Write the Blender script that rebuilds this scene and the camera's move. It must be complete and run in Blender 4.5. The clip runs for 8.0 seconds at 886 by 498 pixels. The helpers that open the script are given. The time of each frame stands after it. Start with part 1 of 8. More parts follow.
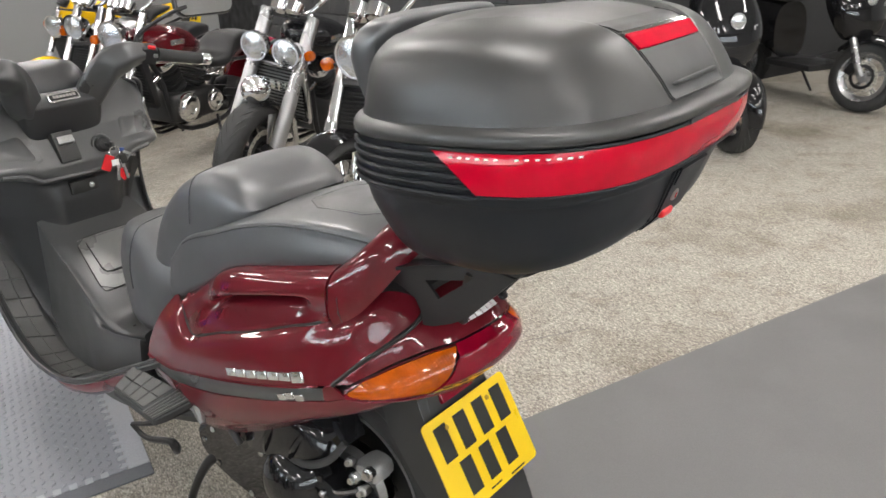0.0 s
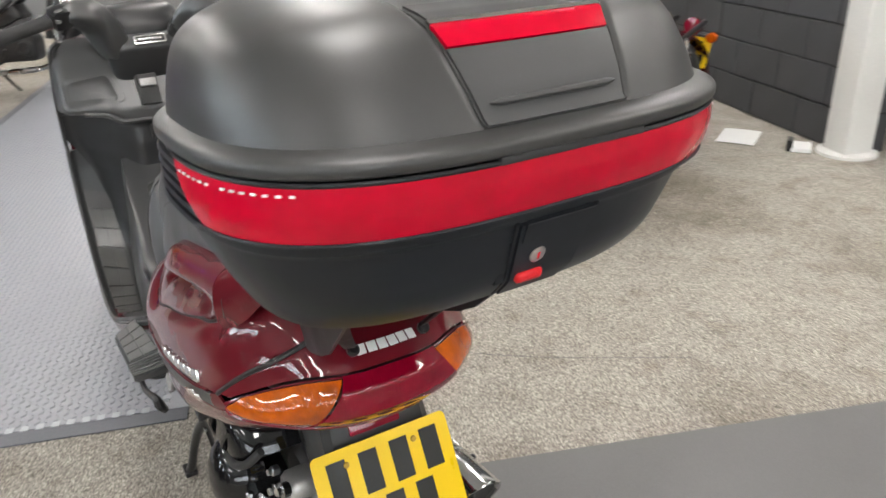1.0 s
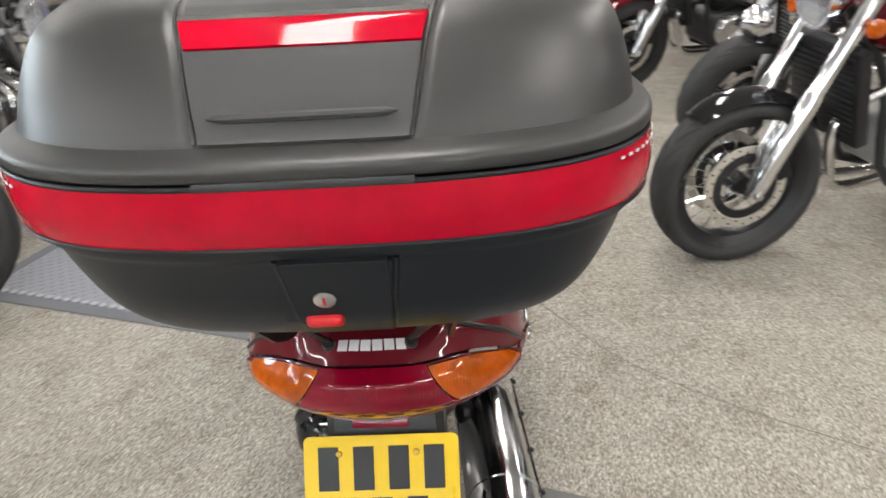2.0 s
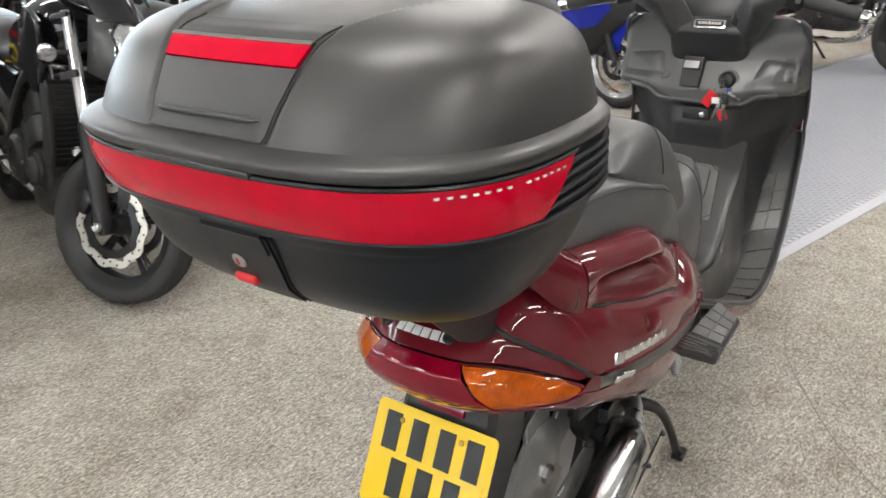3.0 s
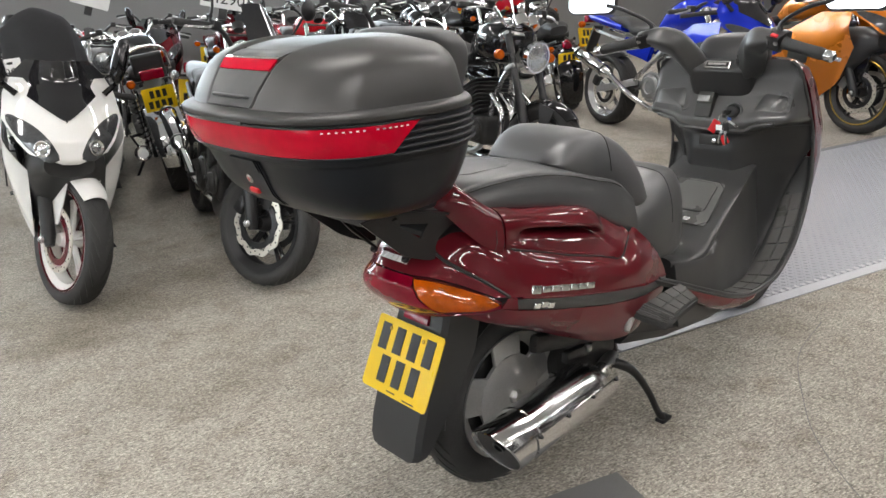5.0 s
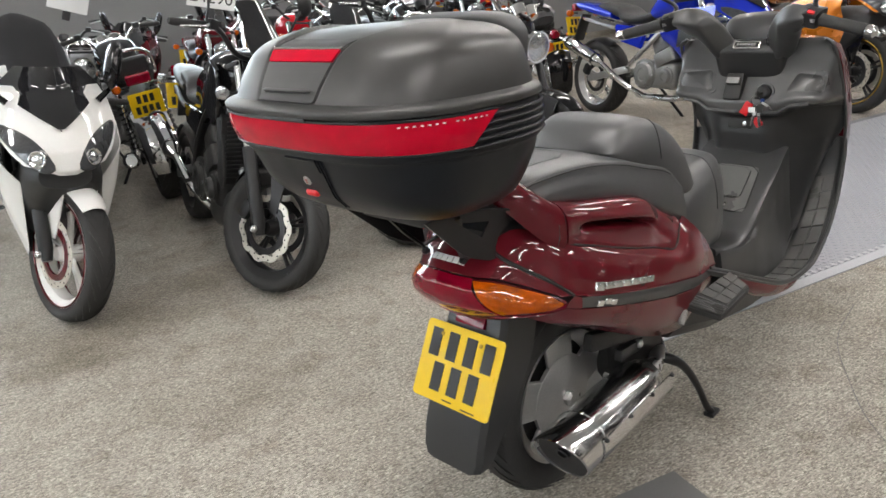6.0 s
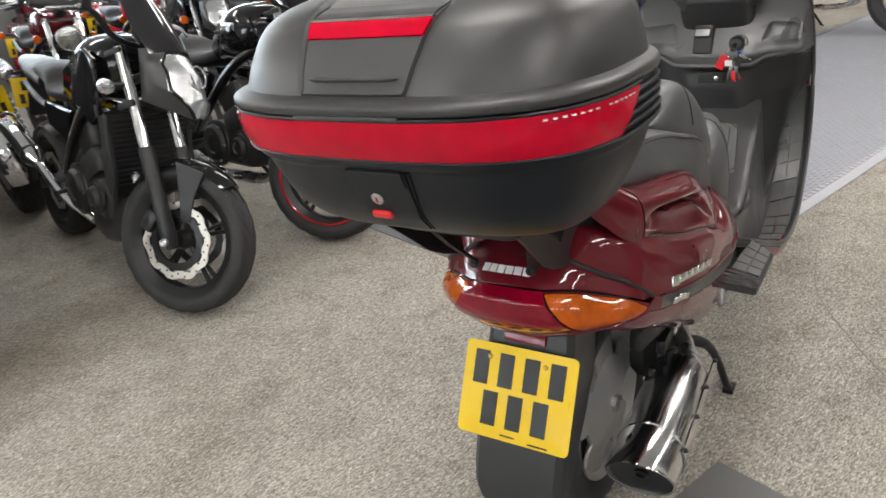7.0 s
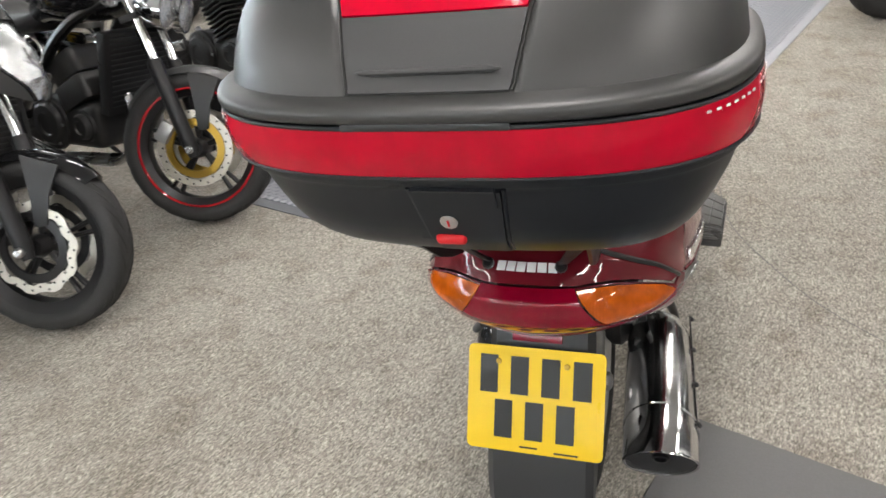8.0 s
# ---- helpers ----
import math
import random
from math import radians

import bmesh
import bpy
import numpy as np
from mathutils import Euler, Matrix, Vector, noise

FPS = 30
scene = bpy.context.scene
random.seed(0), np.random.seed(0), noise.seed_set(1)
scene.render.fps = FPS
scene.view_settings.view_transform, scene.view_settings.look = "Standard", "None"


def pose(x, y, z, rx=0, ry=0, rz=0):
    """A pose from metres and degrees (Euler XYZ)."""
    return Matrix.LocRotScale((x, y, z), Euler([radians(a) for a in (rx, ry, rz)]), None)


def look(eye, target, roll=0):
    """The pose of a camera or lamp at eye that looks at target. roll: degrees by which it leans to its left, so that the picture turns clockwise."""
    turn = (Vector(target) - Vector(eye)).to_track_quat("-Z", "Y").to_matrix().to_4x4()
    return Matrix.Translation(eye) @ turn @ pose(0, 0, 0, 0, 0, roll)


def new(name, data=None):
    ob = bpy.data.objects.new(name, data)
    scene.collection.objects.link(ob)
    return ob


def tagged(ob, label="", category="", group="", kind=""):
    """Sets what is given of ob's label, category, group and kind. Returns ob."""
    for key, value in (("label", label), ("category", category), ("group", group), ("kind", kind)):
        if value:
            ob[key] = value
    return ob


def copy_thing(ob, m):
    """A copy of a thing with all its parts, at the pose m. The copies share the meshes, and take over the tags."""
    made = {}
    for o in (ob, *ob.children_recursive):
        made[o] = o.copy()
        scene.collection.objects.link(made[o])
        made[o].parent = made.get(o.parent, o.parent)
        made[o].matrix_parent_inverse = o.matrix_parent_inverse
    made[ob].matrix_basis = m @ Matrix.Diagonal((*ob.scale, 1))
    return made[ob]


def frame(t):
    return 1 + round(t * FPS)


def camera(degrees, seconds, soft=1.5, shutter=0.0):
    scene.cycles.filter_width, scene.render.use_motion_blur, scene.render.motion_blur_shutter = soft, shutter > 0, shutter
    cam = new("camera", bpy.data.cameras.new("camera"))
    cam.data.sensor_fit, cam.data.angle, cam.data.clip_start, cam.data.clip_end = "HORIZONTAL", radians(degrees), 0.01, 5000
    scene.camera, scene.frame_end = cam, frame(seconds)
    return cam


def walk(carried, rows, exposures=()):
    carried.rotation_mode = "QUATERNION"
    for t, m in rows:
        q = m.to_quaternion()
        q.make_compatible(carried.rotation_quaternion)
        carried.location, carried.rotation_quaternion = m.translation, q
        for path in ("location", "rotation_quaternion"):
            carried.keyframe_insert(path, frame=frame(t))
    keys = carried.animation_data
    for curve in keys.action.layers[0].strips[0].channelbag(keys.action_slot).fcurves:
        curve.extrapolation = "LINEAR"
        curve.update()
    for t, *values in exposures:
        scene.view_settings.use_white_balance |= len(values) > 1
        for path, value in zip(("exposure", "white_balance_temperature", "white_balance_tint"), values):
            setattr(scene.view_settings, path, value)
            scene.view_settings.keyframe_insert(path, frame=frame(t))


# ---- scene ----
cam = camera(61.1, 8.0, shutter=0.3)
PATH = [
    (0, (-0.866, -0.747, 1.313), (0.515, 0.484, 0.555), -3.4),
    (0.5, (-0.645, -0.813, 1.309), (0.57, 0.561, 0.513), -2.7),
    (1, (-0.363, -0.862, 1.29), (0.534, 0.718, 0.454), -2.2),
    (1.2, (-0.255, -0.855, 1.291), (0.471, 0.802, 0.438), -2.3),
    (2.3, (0.278, -0.874, 1.283), (-0.122, 0.875, 0.398), -2.7),
    (2.5, (0.383, -0.864, 1.282), (-0.267, 0.814, 0.408), -2.4),
    (3, (0.562, -0.809, 1.313), (-0.447, 0.697, 0.468), -1.9),
    (3.5, (0.764, -0.767, 1.313), (-0.425, 0.629, 0.514), -2.0),
    (4, (0.963, -0.862, 1.309), (-0.348, 0.454, 0.569), -3.0),
    (4.2, (1.029, -0.906, 1.316), (-0.308, 0.389, 0.583), -3.0),
    (5.3, (1.261, -1.013, 1.319), (-0.147, 0.235, 0.641), -4.4),
    (5.5, (1.239, -1.021, 1.309), (-0.166, 0.231, 0.632), -4.7),
    (6, (1.051, -1.055, 1.306), (-0.301, 0.241, 0.605), -5.9),
    (6.5, (0.846, -1.066, 1.298), (-0.39, 0.318, 0.552), -6.9),
    (7, (0.583, -1.043, 1.307), (-0.464, 0.454, 0.493), -8.0),
    (7.5, (0.368, -1.023, 1.309), (-0.491, 0.548, 0.418), -8.6),
    (8, (0.248, -0.951, 1.331), (-0.402, 0.654, 0.33), -8.6),
]
walk(cam, [(t, look(eye, target, roll)) for t, eye, target, roll in PATH], exposures=[(0, 0.28), (0.5, 0.31), (1.2, 0.20), (2.5, 0.28), (3.0, 0.26), (4.0, 0.25), (5.5, 0.03), (7.0, 0.09), (8.0, 0.19)])

# ---- world and ceiling lamps ----
world = bpy.data.worlds.new("showroom_air")
scene.world = world
world.use_nodes = True
world.node_tree.nodes["Background"].inputs[0].default_value = (0.55, 0.57, 0.6, 1)
world.node_tree.nodes["Background"].inputs[1].default_value = 0.15
LAMP_STRENGTH = 31.0
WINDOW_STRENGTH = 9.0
CEILING_Z = 3.3
LAMP_ROWS = [(x, y) for x in (-5.4, -2.7, 0.0, 2.7, 5.4) for y in (-3.2, -0.2, 2.8, 5.8, 8.8) if (x, y) != (-2.7, -0.2)]
scene.view_settings.exposure = 0.0

# ---- helpers for meshes ----


def part(name, bm, mat, parent=None, label="", angle=38):
    """One bmesh as one mesh object, under a thing or a part."""
    bmesh.ops.recalc_face_normals(bm, faces=bm.faces)
    me = bpy.data.meshes.new(name)
    bm.to_mesh(me)
    bm.free()
    me.materials.append(mat)
    me.polygons.foreach_set("use_smooth", [True] * len(me.polygons))
    me.set_sharp_from_angle(angle=radians(angle))
    ob = new(name, me)
    if parent:
        ob.parent = parent
    if label:
        ob["label"] = label
    return ob


def thing(name, label, category, m=None, group="", kind=""):
    ob = new(name)
    ob.empty_display_size = 0.1
    if m is not None:
        ob.matrix_world = m
    return tagged(ob, label, category, group, kind)


def spline(pts, n=6):
    """A smooth curve through points of any dimension."""
    p = np.array(pts, float)
    p = np.vstack([2 * p[0] - p[1], p, 2 * p[-1] - p[-2]])
    out = []
    for i in range(1, len(p) - 2):
        for k in range(n):
            t = k / n
            out.append(0.5 * (2 * p[i] + (p[i + 1] - p[i - 1]) * t + (2 * p[i - 1] - 5 * p[i] + 4 * p[i + 1] - p[i + 2]) * t * t
                              + (3 * p[i] - p[i - 1] - 3 * p[i + 1] + p[i + 2]) * t ** 3))
    out.append(p[-2])
    return np.array(out)


def skin(bm, rings, caps=True, ring_closed=True, loop=False):
    vs = [[bm.verts.new(tuple(map(float, p))) for p in r] for r in rings]
    n = len(vs[0])
    pairs = list(zip(vs, vs[1:])) + ([(vs[-1], vs[0])] if loop else [])
    for a, b in pairs:
        for i in range(n if ring_closed else n - 1):
            j = (i + 1) % n
            bm.faces.new((a[i], a[j], b[j], b[i]))
    if caps and not loop:
        bm.faces.new(vs[0][::-1])
        bm.faces.new(vs[-1])
    return bm


def tube(bm, pts, r, n=10, smooth=0, caps=True, loop=False, flat=1.0):
    """A round bar along points; r is one radius or one for each point."""
    pts = np.array(pts, float)
    rr = np.full(len(pts), r, float) if np.isscalar(r) else np.array(r, float)
    if smooth:
        both = spline(np.column_stack([pts, rr]), smooth)
        pts, rr = both[:, :3], both[:, 3]
    rings, up = [], None
    for i, p in enumerate(pts):
        if loop:
            d = pts[(i + 1) % len(pts)] - pts[i - 1]
        else:
            d = pts[min(i + 1, len(pts) - 1)] - pts[max(i - 1, 0)]
        d = d / (np.linalg.norm(d) + 1e-9)
        if up is None:
            up = np.cross(d, (0, 0, 1) if abs(d[2]) < 0.9 else (0, 1, 0))
        up = up - d * (up @ d)
        up /= np.linalg.norm(up) + 1e-9
        side = np.cross(d, up)
        rings.append([p + rr[i] * (math.cos(a) * up + flat * math.sin(a) * side) for a in np.linspace(0, 2 * math.pi, n, endpoint=False)])
    return skin(bm, rings, caps, True, loop)


def lathe(bm, prof, origin=(0, 0, 0), axis=(1, 0, 0), n=32, caps=True):
    """Turns (radius, height) pairs round an axis."""
    axis = Vector(axis).normalized()
    u = axis.orthogonal().normalized()
    v = axis.cross(u)
    o = Vector(origin)
    rings = [[o + axis * h + (u * math.cos(a) + v * math.sin(a)) * max(r, 0.0004) for a in np.linspace(0, 2 * math.pi, n, endpoint=False)] for r, h in prof]
    return skin(bm, rings, caps)


def box(bm, c, s, m=None, bev=0.0, seg=2):
    made = bmesh.ops.create_cube(bm, size=1.0)["verts"]
    bmesh.ops.transform(bm, matrix=Matrix.Translation(c) @ (m if m is not None else Matrix()) @ Matrix.Diagonal((*s, 1)), verts=made)
    if bev:
        edges = list({e for v in made for e in v.link_edges})
        bmesh.ops.bevel(bm, geom=edges, offset=bev, segments=seg, profile=0.6, affect="EDGES")
    return bm


def plate(bm, outline, m, thick, bev=0.0):
    """A flat outline (u, v) made thick along its own w and laid by m."""
    a = [bm.verts.new(m @ Vector((u, v, -thick / 2))) for u, v in outline]
    b = [bm.verts.new(m @ Vector((u, v, thick / 2))) for u, v in outline]
    n = len(a)
    faces = [bm.faces.new(a[::-1]), bm.faces.new(b)]
    for i in range(n):
        j = (i + 1) % n
        faces.append(bm.faces.new((a[i], a[j], b[j], b[i])))
    if bev:
        edges = list({e for f in faces[:2] for e in f.edges})
        bmesh.ops.bevel(bm, geom=edges, offset=bev, segments=2, profile=0.6, affect="EDGES")
    return bm


def shell(bm, fn, nu, nv, t, wrap=False):
    """A curved sheet fn(u, v), u and v from 0 to 1, with thickness t on its inner side."""
    us, vs = np.linspace(0, 1, nu), np.linspace(0, 1, nv)
    p = np.array([[fn(u, v) for v in vs] for u in us], float)
    du = np.gradient(p, axis=0)
    dv = np.gradient(p, axis=1)
    nrm = np.cross(du, dv)
    nrm /= np.linalg.norm(nrm, axis=2, keepdims=True) + 1e-12
    q = p - nrm * t
    A = [[bm.verts.new(tuple(p[i, j])) for j in range(nv)] for i in range(nu)]
    B = [[bm.verts.new(tuple(q[i, j])) for j in range(nv)] for i in range(nu)]
    for i in range(nu - 1):
        for j in range(nv - 1):
            bm.faces.new((A[i][j], A[i + 1][j], A[i + 1][j + 1], A[i][j + 1]))
            bm.faces.new((B[i][j], B[i][j + 1], B[i + 1][j + 1], B[i + 1][j]))
    for i in range(nu - 1):
        bm.faces.new((A[i][0], B[i][0], B[i + 1][0], A[i + 1][0]))
        bm.faces.new((A[i][-1], A[i + 1][-1], B[i + 1][-1], B[i][-1]))
    for j in range(nv - 1):
        bm.faces.new((A[0][j], A[0][j + 1], B[0][j + 1], B[0][j]))
        bm.faces.new((A[-1][j], B[-1][j], B[-1][j + 1], A[-1][j + 1]))
    return bm


def rounded(w, h, r, n=5):
    """The outline of a rectangle with round corners, about its middle."""
    out = []
    for cx, cy, a0 in ((w / 2 - r, h / 2 - r, 0), (-w / 2 + r, h / 2 - r, 90), (-w / 2 + r, -h / 2 + r, 180), (w / 2 - r, -h / 2 + r, 270)):
        for k in range(n):
            a = radians(a0 + 90 * k / (n - 1))
            out.append((cx + r * math.cos(a), cy + r * math.sin(a)))
    return out


def oval(cx, cy, cz, a, b, n=28, e=2.0, plane="xz", b2=None):
    """A closed ring; e over 2 makes it squarer, b2 another half-height below the middle."""
    out = []
    for k in range(n):
        t = 2 * math.pi * k / n
        c, s = math.cos(t), math.sin(t)
        u = a * math.copysign(abs(c) ** (2 / e), c)
        v = (b if s >= 0 or b2 is None else b2) * math.copysign(abs(s) ** (2 / e), s)
        out.append({"xz": (cx + u, cy, cz + v), "xy": (cx + u, cy + v, cz), "yz": (cx, cy + u, cz + v)}[plane])
    return out


def lin(y, ys, vs):
    return float(np.interp(y, ys, vs))


def flip(bm):
    bmesh.ops.scale(bm, vec=(-1, 1, 1), verts=bm.verts)
    return bm


def B():
    return bmesh.new()

# ---- materials ----


def pbr(name, colour, rough=0.5, metal=0.0, vary=0.12, scale=6.0, fine=180.0, bump=0.05, coat=0.0, rvary=0.12, glass=0.0, ior=1.45, depth=0.002, spec=0.5):
    """A surface with patches and fine grain in colour, gloss and relief."""
    m = bpy.data.materials.new(name)
    m.use_nodes = True
    t = m.node_tree
    b = t.nodes["Principled BSDF"]
    co = t.nodes.new("ShaderNodeTexCoord")
    n1, n2 = t.nodes.new("ShaderNodeTexNoise"), t.nodes.new("ShaderNodeTexNoise")
    n1.inputs["Scale"].default_value, n1.inputs["Detail"].default_value = scale, 5
    n2.inputs["Scale"].default_value, n2.inputs["Detail"].default_value = fine, 3
    for n in (n1, n2):
        t.links.new(co.outputs["Object"], n.inputs["Vector"])
    mix = t.nodes.new("ShaderNodeMath")
    mix.operation = "ADD"
    t.links.new(n1.outputs["Fac"], mix.inputs[0])
    t.links.new(n2.outputs["Fac"], mix.inputs[1])
    ramp = t.nodes.new("ShaderNodeMapRange")
    ramp.inputs[1].default_value, ramp.inputs[2].default_value = 0.6, 1.4
    ramp.inputs[3].default_value, ramp.inputs[4].default_value = 1 - vary, 1 + vary
    t.links.new(mix.outputs[0], ramp.inputs[0])
    col = t.nodes.new("ShaderNodeVectorMath")
    col.operation = "SCALE"
    col.inputs[0].default_value = colour
    t.links.new(ramp.outputs[0], col.inputs["Scale"])
    t.links.new(col.outputs[0], b.inputs["Base Color"])
    rr = t.nodes.new("ShaderNodeMapRange")
    rr.inputs[1].default_value, rr.inputs[2].default_value = 0.3, 0.7
    rr.inputs[3].default_value, rr.inputs[4].default_value = max(rough * (1 - rvary * 2), 0.02), min(rough * (1 + rvary * 2), 1)
    t.links.new(n1.outputs["Fac"], rr.inputs[0])
    t.links.new(rr.outputs[0], b.inputs["Roughness"])
    b.inputs["Metallic"].default_value = metal
    b.inputs["IOR"].default_value = ior
    b.inputs["Specular IOR Level"].default_value = spec
    if coat:
        b.inputs["Coat Weight"].default_value, b.inputs["Coat Roughness"].default_value = coat, 0.04
    if glass:
        b.inputs["Transmission Weight"].default_value = glass
    if bump:
        bp = t.nodes.new("ShaderNodeBump")
        bp.inputs["Strength"].default_value, bp.inputs["Distance"].default_value = bump, depth
        t.links.new(n2.outputs["Fac"], bp.inputs["Height"])
        t.links.new(bp.outputs[0], b.inputs["Normal"])
    return m


def glow(name, colour, strength):
    m = bpy.data.materials.new(name)
    m.use_nodes = True
    t = m.node_tree
    b = t.nodes["Principled BSDF"]
    b.inputs["Base Color"].default_value = (*colour, 1)
    b.inputs["Emission Color"].default_value = (*colour, 1)
    b.inputs["Emission Strength"].default_value = strength
    return m


def ramp_nodes(t, src, stops):
    r = t.nodes.new("ShaderNodeValToRGB")
    while len(r.color_ramp.elements) < len(stops):
        r.color_ramp.elements.new(0.5)
    for e, (p, c) in zip(r.color_ramp.elements, stops):
        e.position, e.color = p, (*c, 1)
    t.links.new(src, r.inputs[0])
    return r


def carpet_material():
    """Grey-beige flecked carpet: short fibres, worn patches, brown stains."""
    m = bpy.data.materials.new("flecked_carpet")
    m.use_nodes = True
    t = m.node_tree
    b = t.nodes["Principled BSDF"]
    co = t.nodes.new("ShaderNodeTexCoord")
    fib = t.nodes.new("ShaderNodeTexNoise")
    fib.inputs["Scale"].default_value, fib.inputs["Detail"].default_value, fib.inputs["Roughness"].default_value = 100, 8, 0.8
    cells = []
    for turn in (25, 85, 145):
        mp = t.nodes.new("ShaderNodeMapping")
        mp.inputs["Rotation"].default_value = (0, 0, radians(turn))
        mp.inputs["Scale"].default_value = (1.0, 0.36, 1.0)
        v = t.nodes.new("ShaderNodeTexVoronoi")
        v.inputs["Scale"].default_value = 330
        t.links.new(co.outputs["Object"], mp.inputs["Vector"])
        t.links.new(mp.outputs[0], v.inputs["Vector"])
        bw = t.nodes.new("ShaderNodeSeparateColor")
        t.links.new(v.outputs["Color"], bw.inputs[0])
        cells.append(bw)
    pair = t.nodes.new("ShaderNodeMath")
    pair.operation = "MAXIMUM"
    t.links.new(cells[0].outputs[0], pair.inputs[0])
    t.links.new(cells[1].outputs[0], pair.inputs[1])
    mid = t.nodes.new("ShaderNodeMath")
    mid.operation = "MULTIPLY_ADD"
    mid.inputs[1].default_value = 0.55
    t.links.new(cells[2].outputs[1], mid.inputs[0])
    half = t.nodes.new("ShaderNodeMath")
    half.operation = "MULTIPLY"
    half.inputs[1].default_value = 0.45
    t.links.new(pair.outputs[0], half.inputs[0])
    t.links.new(half.outputs[0], mid.inputs[2])
    big = t.nodes.new("ShaderNodeTexNoise")
    big.inputs["Scale"].default_value, big.inputs["Detail"].default_value = 0.7, 8
    blot = t.nodes.new("ShaderNodeTexNoise")
    blot.inputs["Scale"].default_value, blot.inputs["Detail"].default_value = 7, 4
    for n in (fib, big, blot):
        t.links.new(co.outputs["Object"], n.inputs["Vector"])
    fleck = ramp_nodes(t, fib.outputs["Fac"], [(0.30, (0.172, 0.162, 0.148)), (0.44, (0.273, 0.259, 0.238)), (0.55, (0.364, 0.347, 0.322)), (0.70, (0.486, 0.466, 0.437))])
    cell = ramp_nodes(t, mid.outputs[0], [(0.20, (0.50, 0.492, 0.472)), (0.50, (0.89, 0.88, 0.86)), (0.72, (1.13, 1.115, 1.08)), (0.92, (1.60, 1.58, 1.52))])
    mul = t.nodes.new("ShaderNodeMix")
    mul.data_type, mul.blend_type = "RGBA", "MULTIPLY"
    mul.inputs[0].default_value = 1.0
    t.links.new(fleck.outputs[0], mul.inputs[6])
    t.links.new(cell.outputs[0], mul.inputs[7])
    worn = ramp_nodes(t, big.outputs["Fac"], [(0.33, (0.56, 0.525, 0.46)), (0.45, (0.93, 0.92, 0.90)), (0.66, (1.03, 1.03, 1.02))])
    mul2 = t.nodes.new("ShaderNodeMix")
    mul2.data_type, mul2.blend_type = "RGBA", "MULTIPLY"
    mul2.inputs[0].default_value = 1.0
    t.links.new(mul.outputs[2], mul2.inputs[6])
    t.links.new(worn.outputs[0], mul2.inputs[7])
    spot = ramp_nodes(t, blot.outputs["Fac"], [(0.30, (0.80, 0.77, 0.74)), (0.42, (0.95, 0.94, 0.93)), (0.58, (1.03, 1.03, 1.02))])
    mul3 = t.nodes.new("ShaderNodeMix")
    mul3.data_type, mul3.blend_type = "RGBA", "MULTIPLY"
    mul3.inputs[0].default_value = 1.0
    t.links.new(mul2.outputs[2], mul3.inputs[6])
    t.links.new(spot.outputs[0], mul3.inputs[7])
    t.links.new(mul3.outputs[2], b.inputs["Base Color"])
    b.inputs["Roughness"].default_value = 0.92
    b.inputs["Specular IOR Level"].default_value = 0.2
    bp = t.nodes.new("ShaderNodeBump")
    bp.inputs["Strength"].default_value, bp.inputs["Distance"].default_value = 0.3, 0.002
    t.links.new(fib.outputs["Fac"], bp.inputs["Height"])
    t.links.new(bp.outputs[0], b.inputs["Normal"])
    return m


def lens_material(name, colour, rough=0.08, ribs=0.0, vary=0.14, coat=0.7, relief=0.18, way="Z"):
    """Coloured plastic of a lamp, with faint moulded ribs."""
    m = pbr(name, colour, rough, 0, vary, 16, 42, 0.0, coat=coat, ior=1.3, spec=0.1)
    b = m.node_tree.nodes["Principled BSDF"]
    if ribs:
        t = m.node_tree
        co = t.nodes.new("ShaderNodeTexCoord")
        w = t.nodes.new("ShaderNodeTexWave")
        w.inputs["Scale"].default_value, w.bands_direction = ribs, way
        t.links.new(co.outputs["Object"], w.inputs["Vector"])
        bp = t.nodes.new("ShaderNodeBump")
        bp.inputs["Strength"].default_value, bp.inputs["Distance"].default_value = relief, 0.002
        t.links.new(w.outputs["Fac"], bp.inputs["Height"])
        t.links.new(bp.outputs[0], b.inputs["Normal"])
        b.inputs["Coat Normal"].default_value = (0, 0, 0)
    return m


